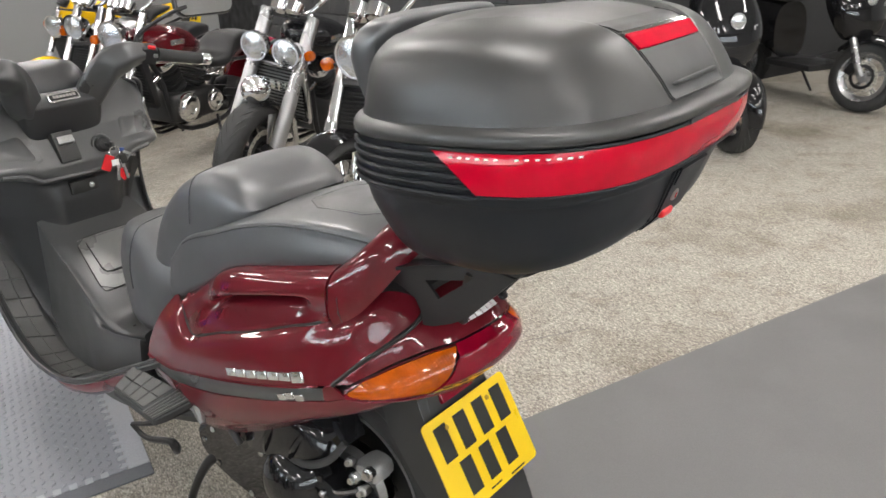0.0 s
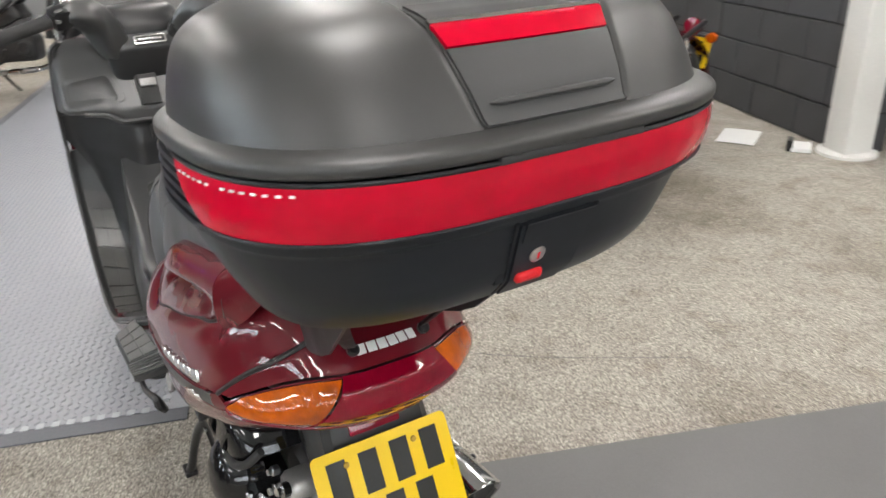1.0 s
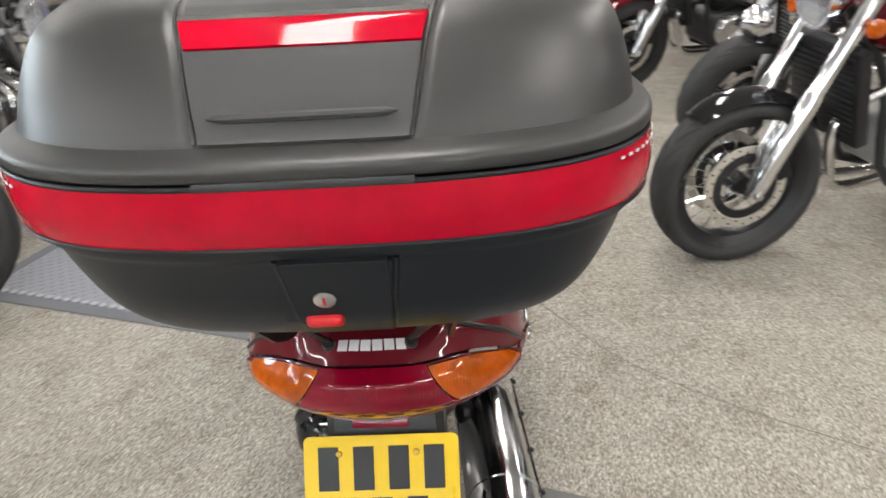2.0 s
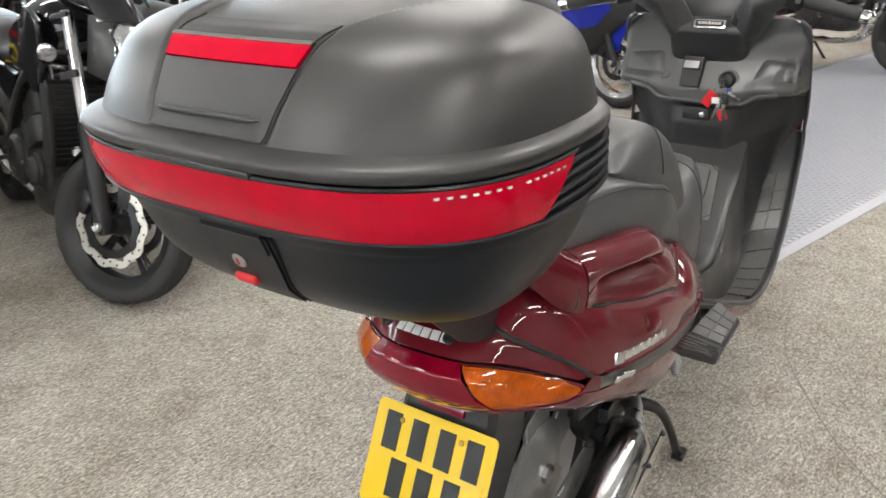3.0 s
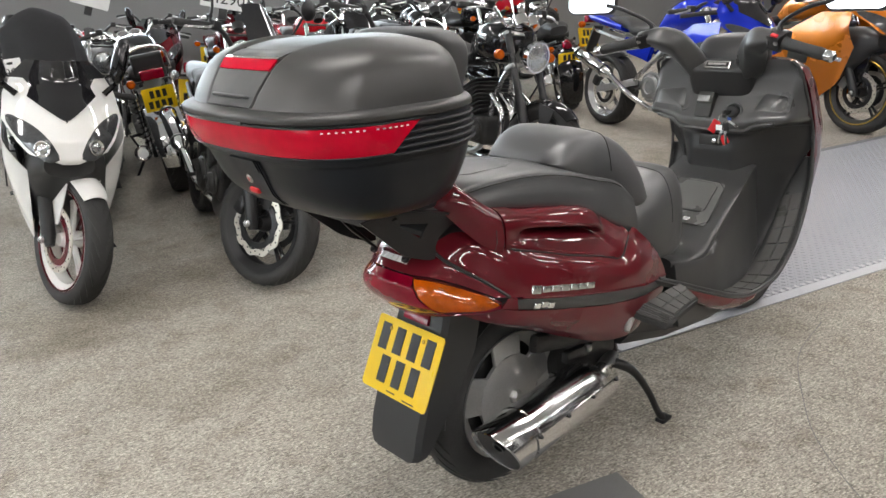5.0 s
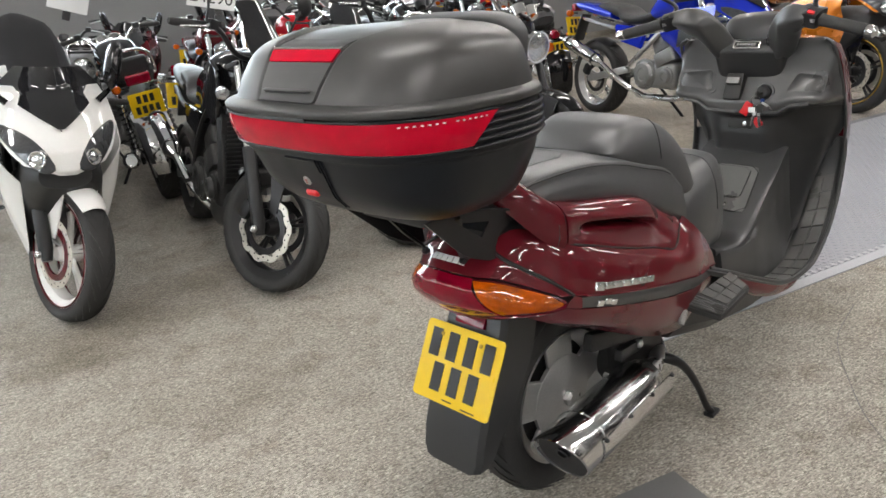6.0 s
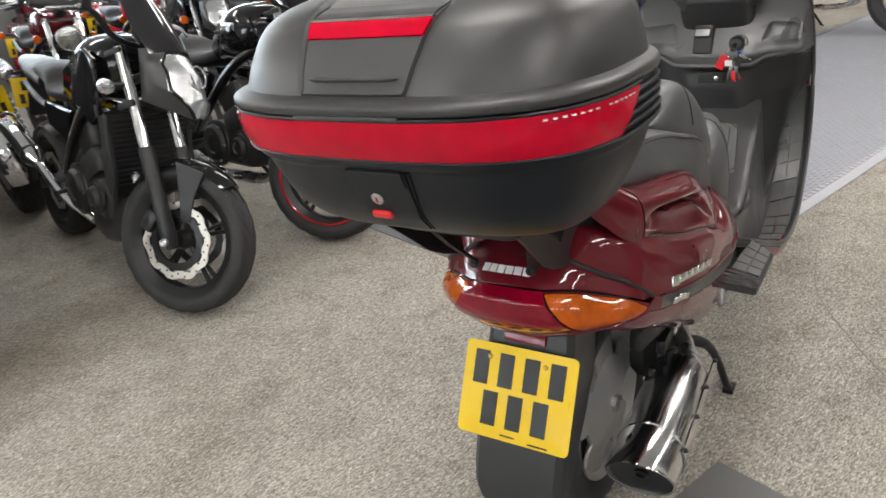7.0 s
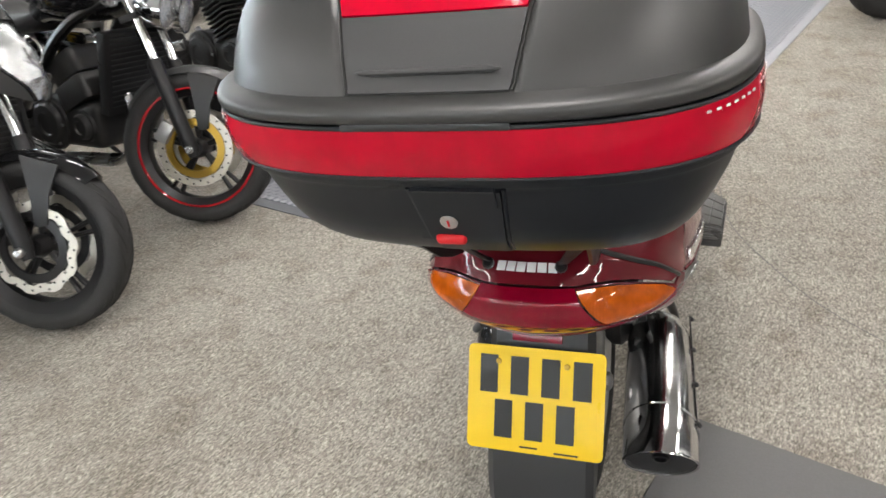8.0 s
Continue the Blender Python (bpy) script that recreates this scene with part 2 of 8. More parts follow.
M = dict(
    carpet=carpet_material(),
    box_lid=pbr("grained_black_plastic", (0.026, 0.0257, 0.0248), 0.40, 0, 0.08, 9, 900, 0.12, depth=0.0004, rvary=0.06, spec=0.7),
    box_base=pbr("black_plastic", (0.0085, 0.0100, 0.0125), 0.40, 0, 0.15, 8, 700, 0.08, depth=0.0004, spec=0.32),
    lid_panel=pbr("smooth_black_panel", (0.042, 0.042, 0.042), 0.5, 0, 0.1, 9, 900, 0.08, depth=0.0004),
    red_reflector=lens_material("red_reflector", (0.44, 0.0008, 0.017), 0.12, vary=0.16, coat=0.5),
    red_paint=pbr("dark_red_paint", (0.100, 0.0062, 0.0112), 0.32, 0.0, 0.1, 5, 1400, 0.0, coat=1.0, spec=0.05),
    tail_red=lens_material("red_tail_lens", (0.17, 0.001, 0.012), 0.12, ribs=60, vary=0.2, relief=0.10, way="X", coat=1.0),
    amber=lens_material("amber_lens", (0.40, 0.072, 0.002), 0.10, ribs=70, vary=0.5, relief=0.14, way="X", coat=0.9),
    trim=pbr("dark_grey_plastic", (0.040, 0.0405, 0.041), 0.36, 0, 0.15, 7, 800, 0.08, depth=0.0004, spec=0.8),
    trim_matt=pbr("matt_black_plastic", (0.020, 0.0205, 0.0215), 0.42, 0, 0.18, 7, 700, 0.08, depth=0.0004, spec=0.6),
    # worn grey, raised further so the colour carries the filler lid's reflected sheen
    worn_sheen_trim=pbr("worn_sheen_grey_plastic", (0.105, 0.106, 0.103), 0.30, 0, 0.25, 7, 700, 0.08, depth=0.0004, spec=1.0),
    shield=pbr("dark_satin_plastic", (0.048, 0.0485, 0.049), 0.34, 0, 0.16, 7, 800, 0.08, depth=0.0004, spec=0.9),
    seat=pbr("black_vinyl", (0.037, 0.0385, 0.041), 0.45, 0, 0.2, 7, 620, 0.10, depth=0.0005, rvary=0.14, spec=0.9, ior=1.6),
    bike_seat=pbr("worn_black_seat_vinyl", (0.020, 0.020, 0.021), 0.55, 0, 0.2, 8, 500, 0.1, depth=0.0005, spec=0.35),
    rubber=pbr("tyre_rubber", (0.030, 0.030, 0.030), 0.72, 0, 0.3, 9, 260, 0.3, depth=0.001),
    rubber_pad=pbr("worn_rubber_pad", (0.078, 0.077, 0.074), 0.34, 0, 0.25, 12, 320, 0.15, depth=0.0006),
    chrome=pbr("chrome", (0.78, 0.78, 0.78), 0.07, 1.0, 0.06, 8, 200, 0.0, rvary=0.4),
    satin_chrome=pbr("dull_chrome", (0.66, 0.66, 0.66), 0.15, 1.0, 0.1, 10, 240, 0.02, rvary=0.35),
    steel=pbr("brushed_steel", (0.50, 0.50, 0.50), 0.28, 1.0, 0.15, 10, 350, 0.05),
    alloy=pbr("silver_painted_alloy", (0.46, 0.46, 0.455), 0.34, 0.75, 0.15, 9, 300, 0.05),
    cast=pbr("cast_aluminium", (0.26, 0.26, 0.255), 0.48, 0.8, 0.25, 14, 240, 0.2),
    black_metal=pbr("black_painted_metal", (0.018, 0.018, 0.019), 0.35, 0.2, 0.2, 12, 300, 0.1),
    black_gloss=pbr("gloss_black_paint", (0.010, 0.010, 0.011), 0.18, 0, 0.15, 6, 300, 0, coat=1.0, spec=0.0),
    dark_engine=pbr("dark_engine_casting", (0.045, 0.045, 0.045), 0.45, 0.6, 0.3, 14, 240, 0.25),
    plate_yellow=pbr("yellow_plate", (0.74, 0.49, 0.004), 0.35, 0, 0.04, 9, 500, 0.02),
    ink=pbr("black_ink", (0.016, 0.016, 0.015), 0.45, 0, 0.2, 30, 300, 0),
    badge=pbr("chrome_badge", (0.72, 0.72, 0.70), 0.18, 0.9, 0.1, 30, 300, 0),
    white_ink=pbr("white_lettering", (0.80, 0.79, 0.77), 0.4, 0, 0.05, 30, 300, 0),
    red_tag=pbr("red_plastic", (0.55, 0.012, 0.018), 0.35, 0, 0.1, 20, 300, 0.05),
    blue_tag=pbr("blue_plastic", (0.02, 0.06, 0.24), 0.35, 0, 0.1, 20, 300, 0.05),
    brass=pbr("gold_disc_carrier", (0.42, 0.27, 0.05), 0.35, 0.8, 0.15, 12, 300, 0.1),
    white_paint=pbr("white_paint", (0.78, 0.78, 0.76), 0.22, 0, 0.04, 4, 200, 0, coat=1.0, spec=0.0),
    blue_paint=pbr("blue_paint", (0.010, 0.026, 0.40), 0.22, 0.2, 0.1, 4, 900, 0, coat=1.0, spec=0.0),
    orange_paint=pbr("copper_orange_paint", (0.62, 0.19, 0.012), 0.25, 0.45, 0.1, 4, 900, 0, coat=1.0),
    bike_red=pbr("deep_red_tank_paint", (0.085, 0.004, 0.008), 0.22, 0.2, 0.1, 4, 900, 0, coat=1.0, spec=0.0),
    bright_red=pbr("bright_red_paint", (0.46, 0.012, 0.020), 0.24, 0.1, 0.1, 4, 600, 0, coat=1.0, spec=0.0),
    silver_paint=pbr("silver_paint", (0.42, 0.42, 0.42), 0.28, 0.8, 0.1, 4, 900, 0, coat=0.7),
    yellow_paint=pbr("yellow_paint", (0.70, 0.42, 0.01), 0.25, 0, 0.08, 4, 600, 0, coat=0.8, spec=0.0),
    brown_seat=pbr("brown_vinyl", (0.085, 0.062, 0.045), 0.45, 0, 0.2, 8, 500, 0.3),
    head_glass=pbr("headlamp_glass", (0.62, 0.64, 0.65), 0.08, 0.85, 0.22, 60, 90, 0.5, depth=0.005),
    smoke=pbr("smoked_screen", (0.012, 0.012, 0.014), 0.06, 0, 0.05, 5, 100, 0, coat=1.0),
    smoke_lens=pbr("dark_headlamp_lens", (0.05, 0.052, 0.055), 0.08, 0.1, 0.3, 18, 100, 0, coat=1.0),
    disc=pbr("brake_disc_steel", (0.62, 0.59, 0.52), 0.40, 0.7, 0.15, 20, 400, 0.05),
    mat_grey=pbr("blue_grey_pvc_tile", (0.27, 0.28, 0.305), 0.34, 0, 0.06, 1.5, 160, 0.1, rvary=0.08),
    # grey PVC edge, its colour lightened to hold the glare reflected off it
    mat_glare_edge=pbr("glare_grey_pvc_edge", (0.40, 0.41, 0.44), 0.36, 0, 0.14, 3, 160, 0.1),
    mat_dark_edge=pbr("dark_grey_pvc_edge", (0.13, 0.135, 0.15), 0.5, 0, 0.14, 3, 160, 0.1),
    runner=pbr("smooth_grey_vinyl", (0.120, 0.118, 0.116), 0.5, 0, 0.10, 2.5, 260, 0.12, rvary=0.2),
    wall_block=pbr("dark_grey_painted_block", (0.052, 0.053, 0.056), 0.6, 0, 0.12, 2, 90, 0.35, depth=0.003),
    wall_joint=pbr("dark_mortar", (0.020, 0.020, 0.021), 0.8, 0, 0.15, 6, 120, 0.2),
    wall_black=pbr("black_painted_wall", (0.030, 0.030, 0.031), 0.6, 0, 0.15, 2, 60, 0.2, depth=0.003),
    skirting=pbr("black_skirting", (0.014, 0.014, 0.015), 0.5, 0, 0.15, 4, 120, 0.1),
    wall_light=pbr("pale_grey_wall_paint", (0.24, 0.24, 0.24), 0.7, 0, 0.08, 1.2, 90, 0.15, depth=0.002),
    wall_white=pbr("white_wall_paint", (0.58, 0.58, 0.57), 0.7, 0, 0.06, 1.2, 90, 0.15, depth=0.002),
    ceiling=pbr("pale_ceiling_tile", (0.58, 0.575, 0.56), 0.85, 0, 0.06, 2, 150, 0.2),
    post=pbr("white_post_paint", (0.66, 0.65, 0.62), 0.45, 0, 0.08, 4, 120, 0.1),
    paper=pbr("white_paper", (0.74, 0.74, 0.73), 0.7, 0, 0.05, 6, 200, 0.05),
    cloth=pbr("dark_grey_cover_cloth", (0.055, 0.056, 0.060), 0.8, 0, 0.2, 6, 300, 0.3),
    clear_glass=pbr("clear_glass", (0.9, 0.92, 0.92), 0.02, 0, 0.02, 2, 60, 0, glass=1.0),
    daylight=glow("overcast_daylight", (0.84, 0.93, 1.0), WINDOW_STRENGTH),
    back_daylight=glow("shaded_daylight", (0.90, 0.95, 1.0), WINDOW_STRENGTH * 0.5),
    screen_glow=glow("lamp_diffuser", (1.0, 0.955, 0.92), LAMP_STRENGTH),
)

# ---- the showroom ----
AISLE = Vector((0.31, 0.95, 0)).normalized()
ACROSS = Vector((AISLE.y, -AISLE.x, 0))
TURN = math.atan2(-AISLE.x, AISLE.y)
ROOM = Matrix.Rotation(TURN, 4, "Z")


def structure(name, bm, mat, label, category, m=None):
    ob = part(name, bm, mat)
    if m is not None:
        ob.matrix_world = m
    return tagged(ob, label, category, kind="structure")


# the room lies along the aisle: u across it, v along it
U0, U1, V0, V1 = -9.5, 9.2, -6.5, 11.5
bm = B()
box(bm, ((U0 + U1) / 2, (V0 + V1) / 2, -0.06), (U1 - U0 + 0.4, V1 - V0 + 0.4, 0.12))
structure("floor", bm, M["carpet"], "grey-beige flecked carpet with brown stains and worn patches", "floor", ROOM)

bm = B()
box(bm, ((U0 + U1) / 2, (V0 + V1) / 2, CEILING_Z + 0.06), (U1 - U0 + 0.4, V1 - V0 + 0.4, 0.12))
structure("ceiling", bm, M["ceiling"], "plain pale painted showroom ceiling", "ceiling", ROOM)

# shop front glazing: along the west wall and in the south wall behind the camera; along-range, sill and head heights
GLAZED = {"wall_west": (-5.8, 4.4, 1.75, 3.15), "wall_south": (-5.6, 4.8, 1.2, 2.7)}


def wall_mesh(a0, a1, hole):
    """A wall from a0 to a1 along its length, with an opening through it."""
    bm = B()
    if hole:
        h0, h1, z0, z1 = hole
        cells = [(a0, h0, 0, CEILING_Z), (h1, a1, 0, CEILING_Z), (h0, h1, 0, z0), (h0, h1, z1, CEILING_Z)]
    else:
        cells = [(a0, a1, 0, CEILING_Z)]
    for l0, l1, z0, z1 in cells:
        box(bm, ((l0 + l1) / 2, 0, (z0 + z1) / 2), (l1 - l0, 0.2, z1 - z0))
    return bm


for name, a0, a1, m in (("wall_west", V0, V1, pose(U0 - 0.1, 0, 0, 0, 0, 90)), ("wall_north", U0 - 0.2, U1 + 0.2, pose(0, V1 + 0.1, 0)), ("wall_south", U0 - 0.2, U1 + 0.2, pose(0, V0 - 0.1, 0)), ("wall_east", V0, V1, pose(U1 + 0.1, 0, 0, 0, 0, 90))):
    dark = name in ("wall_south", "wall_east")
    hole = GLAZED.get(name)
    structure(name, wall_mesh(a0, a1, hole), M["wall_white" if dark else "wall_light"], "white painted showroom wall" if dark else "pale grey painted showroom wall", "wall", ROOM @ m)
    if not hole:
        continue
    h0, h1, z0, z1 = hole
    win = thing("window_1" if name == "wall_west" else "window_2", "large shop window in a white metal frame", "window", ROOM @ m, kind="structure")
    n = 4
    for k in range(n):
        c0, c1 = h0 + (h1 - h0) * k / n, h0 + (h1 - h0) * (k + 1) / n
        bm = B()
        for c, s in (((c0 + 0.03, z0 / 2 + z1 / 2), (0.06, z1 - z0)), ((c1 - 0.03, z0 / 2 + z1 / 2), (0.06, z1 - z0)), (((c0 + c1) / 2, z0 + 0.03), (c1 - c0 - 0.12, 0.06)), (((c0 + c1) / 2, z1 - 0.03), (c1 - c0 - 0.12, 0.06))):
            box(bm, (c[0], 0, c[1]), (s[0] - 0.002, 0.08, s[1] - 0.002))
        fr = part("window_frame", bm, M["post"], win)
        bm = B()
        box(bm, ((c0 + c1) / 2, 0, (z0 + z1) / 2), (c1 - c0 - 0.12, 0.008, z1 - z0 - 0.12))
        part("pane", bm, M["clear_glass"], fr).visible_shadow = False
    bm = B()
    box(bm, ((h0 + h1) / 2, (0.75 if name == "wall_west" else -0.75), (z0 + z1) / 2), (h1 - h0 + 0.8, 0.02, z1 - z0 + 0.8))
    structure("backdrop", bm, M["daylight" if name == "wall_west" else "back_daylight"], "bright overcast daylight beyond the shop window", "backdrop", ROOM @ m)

# dark block wall beside the parked cruisers, ending at the white post, with a black wall across the bay behind
WALL_U = 2.79
WALL_V0, WALL_V1 = 2.36, 11.5
bm = B()
box(bm, (WALL_U + 0.118, (WALL_V0 + WALL_V1) / 2 + 0.006, CEILING_Z / 2), (0.2, WALL_V1 - WALL_V0 - 0.012, CEILING_Z))
block_wall = structure("wall_block_1", bm, M["wall_joint"], "dark grey painted concrete block wall with fine joints", "wall", ROOM)
bm = B()
box(bm, ((WALL_U + U1) / 2 + 0.12, 3.52, CEILING_Z / 2), (U1 - WALL_U - 0.24, 0.2, CEILING_Z))
structure("wall_bay_1", bm, M["wall_black"], "black painted wall behind the parked scooters", "wall", ROOM)
bm = B()
box(bm, ((WALL_U + U1) / 2 + 0.12, 3.405, 0.06), (U1 - WALL_U - 0.24, 0.03, 0.12), bev=0.006)
structure("baseboard", bm, M["skirting"], "black skirting board along the bay wall", "baseboard", ROOM)

for i, (lu, lv) in enumerate(LAMP_ROWS):
    lamp = thing("ceiling_light", "long white fluorescent ceiling light with a glowing diffuser", "ceiling light", ROOM @ pose(lu, lv, CEILING_Z), "ceiling lights")
    bm = B()
    box(bm, (0, 0, -0.025), (0.32, 1.56, 0.05), bev=0.008)
    part("housing", bm, M["white_paint"], lamp)
    bm = B()
    box(bm, (0, 0, -0.062), (0.26, 1.5, 0.02), bev=0.006)
    part("diffuser", bm, M["screen_glow"], lamp, "glowing white diffuser")

# ---- mats and loose things on the floor ----
def uv(x, y):
    p = Vector((x, y, 0))
    return p.dot(ACROSS), p.dot(AISLE)


# interlocking tread-plate tiles: from the corner beside the scooter, 1.6 m wide, on along the aisle
MU1, MV0 = uv(-0.15, 1.0)
MU0 = MU1 - 1.62
mat = thing("tread_mat", "blue-grey interlocking tread-plate floor tiles laid along the aisle", "floor mat", ROOM @ pose(MU0, MV0, 0))
TILE = 0.5
WID = MU1 - MU0


def tile_mesh():
    bm = B()
    box(bm, (TILE / 2, TILE / 2, 0.0035), (TILE - 0.001, TILE - 0.001, 0.007), None, 0.0005, 1)
    me = bpy.data.meshes.new("tile")
    bm.to_mesh(me)
    bm.free()
    me.materials.append(M["mat_grey"])
    return me


tile = tile_mesh()
for i in range(3):
    for j in range(15):
        ob = new("tile", tile)
        ob.parent = mat
        ob.location = (0.06 + i * TILE, 0.06 + j * TILE, 0)


# sloping border strips with a row of interlocking teeth
for nm, x0, x1, y0, y1 in (("border_rear", 0.0, WID, 0.0, 0.06), ("border_right", WID - 0.06, WID, 0.06, 7.56), ("border_left", 0.0, 0.06, 0.06, 7.56)):
    bm = B()
    box(bm, ((x0 + x1) / 2, (y0 + y1) / 2, 0.0026), (x1 - x0 - 0.002, y1 - y0 - 0.002, 0.005), None, 0.0015, 1)
    part("border_strip", bm, M["mat_glare_edge" if nm == "border_right" else "mat_dark_edge"], mat)
bm = B()
for k in range(190):
    y = 0.08 + k * 0.04
    box(bm, (WID - 0.066, y, 0.0075), (0.024, 0.02, 0.002))
for k in range(36):
    box(bm, (0.10 + k * 0.04, 0.066, 0.0075), (0.02, 0.024, 0.002))
teeth = part("interlock_teeth", bm, M["mat_glare_edge"], mat)
tagged(teeth, "row of interlocking tile teeth", kind="stuff")
# raised lozenges in two directions
vs, fs = [], []
STEP = 0.024
nx, ny = int((WID - 0.13) / STEP), int(7.3 / STEP)
for i in range(nx):
    for j in range(ny):
        cx, cy = 0.068 + (i + 0.5) * STEP, 0.07 + (j + 0.5) * STEP
        if cy > 5.2:
            continue
        a = radians(45 if (i + j) % 2 else -45)
        c, s = math.cos(a), math.sin(a)
        n0 = len(vs)
        for u, w, z in ((-0.0105, 0, 0.007), (0, -0.0042, 0.007), (0.0105, 0, 0.007), (0, 0.0042, 0.007), (-0.005, 0, 0.0100), (0.005, 0, 0.0100)):
            vs.append((cx + u * c - w * s, cy + u * s + w * c, z))
        fs += [(n0, n0 + 1, n0 + 4), (n0 + 1, n0 + 5, n0 + 4), (n0 + 1, n0 + 2, n0 + 5), (n0 + 2, n0 + 3, n0 + 5), (n0 + 3, n0 + 4, n0 + 5), (n0 + 3, n0, n0 + 4)]
me = bpy.data.meshes.new("raised_tread")
me.from_pydata(vs, [], fs)
me.materials.append(M["mat_grey"])
loz = new("raised_tread", me)
loz.parent = mat
tagged(loz, "small raised lozenge tread of the floor tiles", kind="stuff")

# smooth grey runner beside the scooter's rear wheel
RU0, RV1 = uv(0.25, 0.47)
run = thing("vinyl_runner", "smooth dark grey vinyl runner laid on the carpet", "floor mat", ROOM @ pose(RU0, RV1, 0, 0, 0, -2.0))
bm = B()
box(bm, (2.0, -0.75, 0.003), (4.0, 1.5, 0.006), None, 0.0015, 1)
part("runner_sheet", bm, M["runner"], run)

# white post at the end of the block wall
pu, pv = uv(3.43, 1.40)
post = thing("steel_post", "white painted steel post on a round base plate", "post", ROOM @ pose(pu, pv, 0))
bm = B()
box(bm, (0, 0, CEILING_Z / 2), (0.17, 0.17, CEILING_Z - 0.004), None, 0.012)
part("shaft", bm, M["post"], post)
bm = B()
lathe(bm, [(0, 0), (0.15, 0), (0.15, 0.016), (0.14, 0.02), (0, 0.02)], (0, 0, 0), (0, 0, 1), 32)
part("base_plate", bm, M["post"], post)
# paper and a white block by the wall
p = thing("paper_sheet", "white sheet of paper lying on the carpet", "paper", pose(3.22, 1.93, 0.001, 0, 0, 30))
bm = B()
shell(bm, lambda u, v: (0.30 * (u - 0.5), 0.21 * (v - 0.5), 0.002 + 0.006 * (u - 0.5) ** 2 + 0.003 * math.sin(3 * v)), 10, 8, 0.0008)
part("sheet", bm, M["paper"], p)
p = thing("door_wedge", "small white and black block beside the post", "block", pose(3.30, 1.58, 0, 0, 0, 35))
bm = B()
box(bm, (0, 0, 0.012), (0.15, 0.10, 0.022), None, 0.004)
part("block", bm, M["paper"], p)
bm = B()
box(bm, (-0.02, 0.06, 0.03), (0.10, 0.03, 0.06), None, 0.004)
part("block_back", bm, M["ink"], p)
# seam line in the carpet
seam = thing("carpet_seam", "thin worn seam line in the carpet", "seam", pose(0, 0, 0), kind="structure")
bm = B()
pts = spline([(0.30, 1.72), (0.34, 1.43), (0.46, 1.17), (0.60, 0.95), (0.85, 0.72), (1.25, 0.45)], 8)
skin(bm, [[(x - 0.0013, y - 0.0006, z) for z in (0.0002, 0.0009)] + [(x + 0.0013, y + 0.0006, z) for z in (0.0009, 0.0002)] for x, y in pts])
part("seam_line", bm, M["runner"], seam)

# ---- the top box on the scooter ----
BOX_X = 0.021


FRONT = 0.82  # the front corners are rounder than the rear ones


def box_ring(z, a, yr, yf, e, n=72, grow=0.0, t0=0.0, t1=1.0):
    yc = -0.16
    out = []
    for k in range(n):
        t = 2 * math.pi * (t0 + (t1 - t0) * k / (n if t1 - t0 >= 1 else n - 1))
        c, s = math.cos(t), math.sin(t)
        q = e * FRONT if s > 0 else e
        x = (a + grow) * math.copysign(abs(c) ** (2 / q), c)
        h = (yf - yc + grow) if s > 0 else (yc - yr + grow)
        y = yc + h * math.copysign(abs(s) ** (2 / q), s)
        out.append((BOX_X + x, y, z))
    return out


SQ = 3.08
BASE = [(0.882, 0.119, -0.195, -0.030, 3.2), (0.887, 0.159, -0.230, -0.012, 3.2), (0.898, 0.197, -0.268, 0.004, 3.2), (0.916, 0.226, -0.305, 0.014, 3.1), (0.947, 0.246, -0.338, 0.022, SQ),
        (0.987, 0.264, -0.356, 0.028, SQ), (1.015, 0.275, -0.364, 0.032, SQ), (1.022, 0.283, -0.372, 0.036, SQ), (1.082, 0.291, -0.378, 0.040, SQ)]
LID = [(1.0840, 0.296, -0.3780, 0.042, SQ), (1.0870, 0.299, -0.3860, 0.046, SQ), (1.0930, 0.300, -0.3875, 0.046, SQ), (1.0985, 0.298, -0.3850, 0.045, SQ), (1.1025, 0.2915, -0.3750, 0.041, SQ), (1.1050, 0.2845, -0.3620, 0.036, SQ),
       (1.1320, 0.2795, -0.3440, 0.034, SQ), (1.1614, 0.270, -0.3215, 0.030, SQ), (1.1800, 0.256, -0.3040, 0.024, 3.0), (1.1950, 0.231, -0.2790, 0.014, 2.8), (1.2060, 0.194, -0.2420, -0.004, 2.5), (1.2134, 0.142, -0.1970, -0.030, 2.4),
       (1.2172, 0.070, -0.1530, -0.080, 2.3), (1.2182, 0.010, -0.1280, -0.120, 2.2)]


SLIM = 0.962
BASE = [(z, a * lin(z, (0.92, 1.0, 1.06, 1.08), (SLIM, SLIM, 0.924, 0.916)), b, c, e) for z, a, b, c, e in BASE]
LID = [(z, a * 0.915, b, c, e) for z, a, b, c, e in LID]


def lean(z):
    """How far the shell leans back towards its top."""
    return lin(z, (0.99, 1.08, 1.13, 1.20), (0.0, -0.013, -0.021, -0.026))


def longer(z):
    """How far the shell reaches out at its front."""
    return lin(z, (0.90, 1.05), (0.010, 0.028))


def deeper(z):
    return lin(z, (0.98, 1.07), (-0.006, -0.0115))


BASE = [(z, a, b + lean(z) + deeper(z), c + lean(z) * 1.7 + longer(z), e) for z, a, b, c, e in BASE]
LID = [(z, a, b + lean(z) + deeper(z), c + lean(z) * 1.7 + longer(z), e) for z, a, b, c, e in LID]


def channel(z):
    """Half the width of the flat strip down the middle of the lid."""
    return lin(z, (1.107, 1.165, 1.182, 1.22), (0.0765, 0.0885, 0.0940, 0.1040))


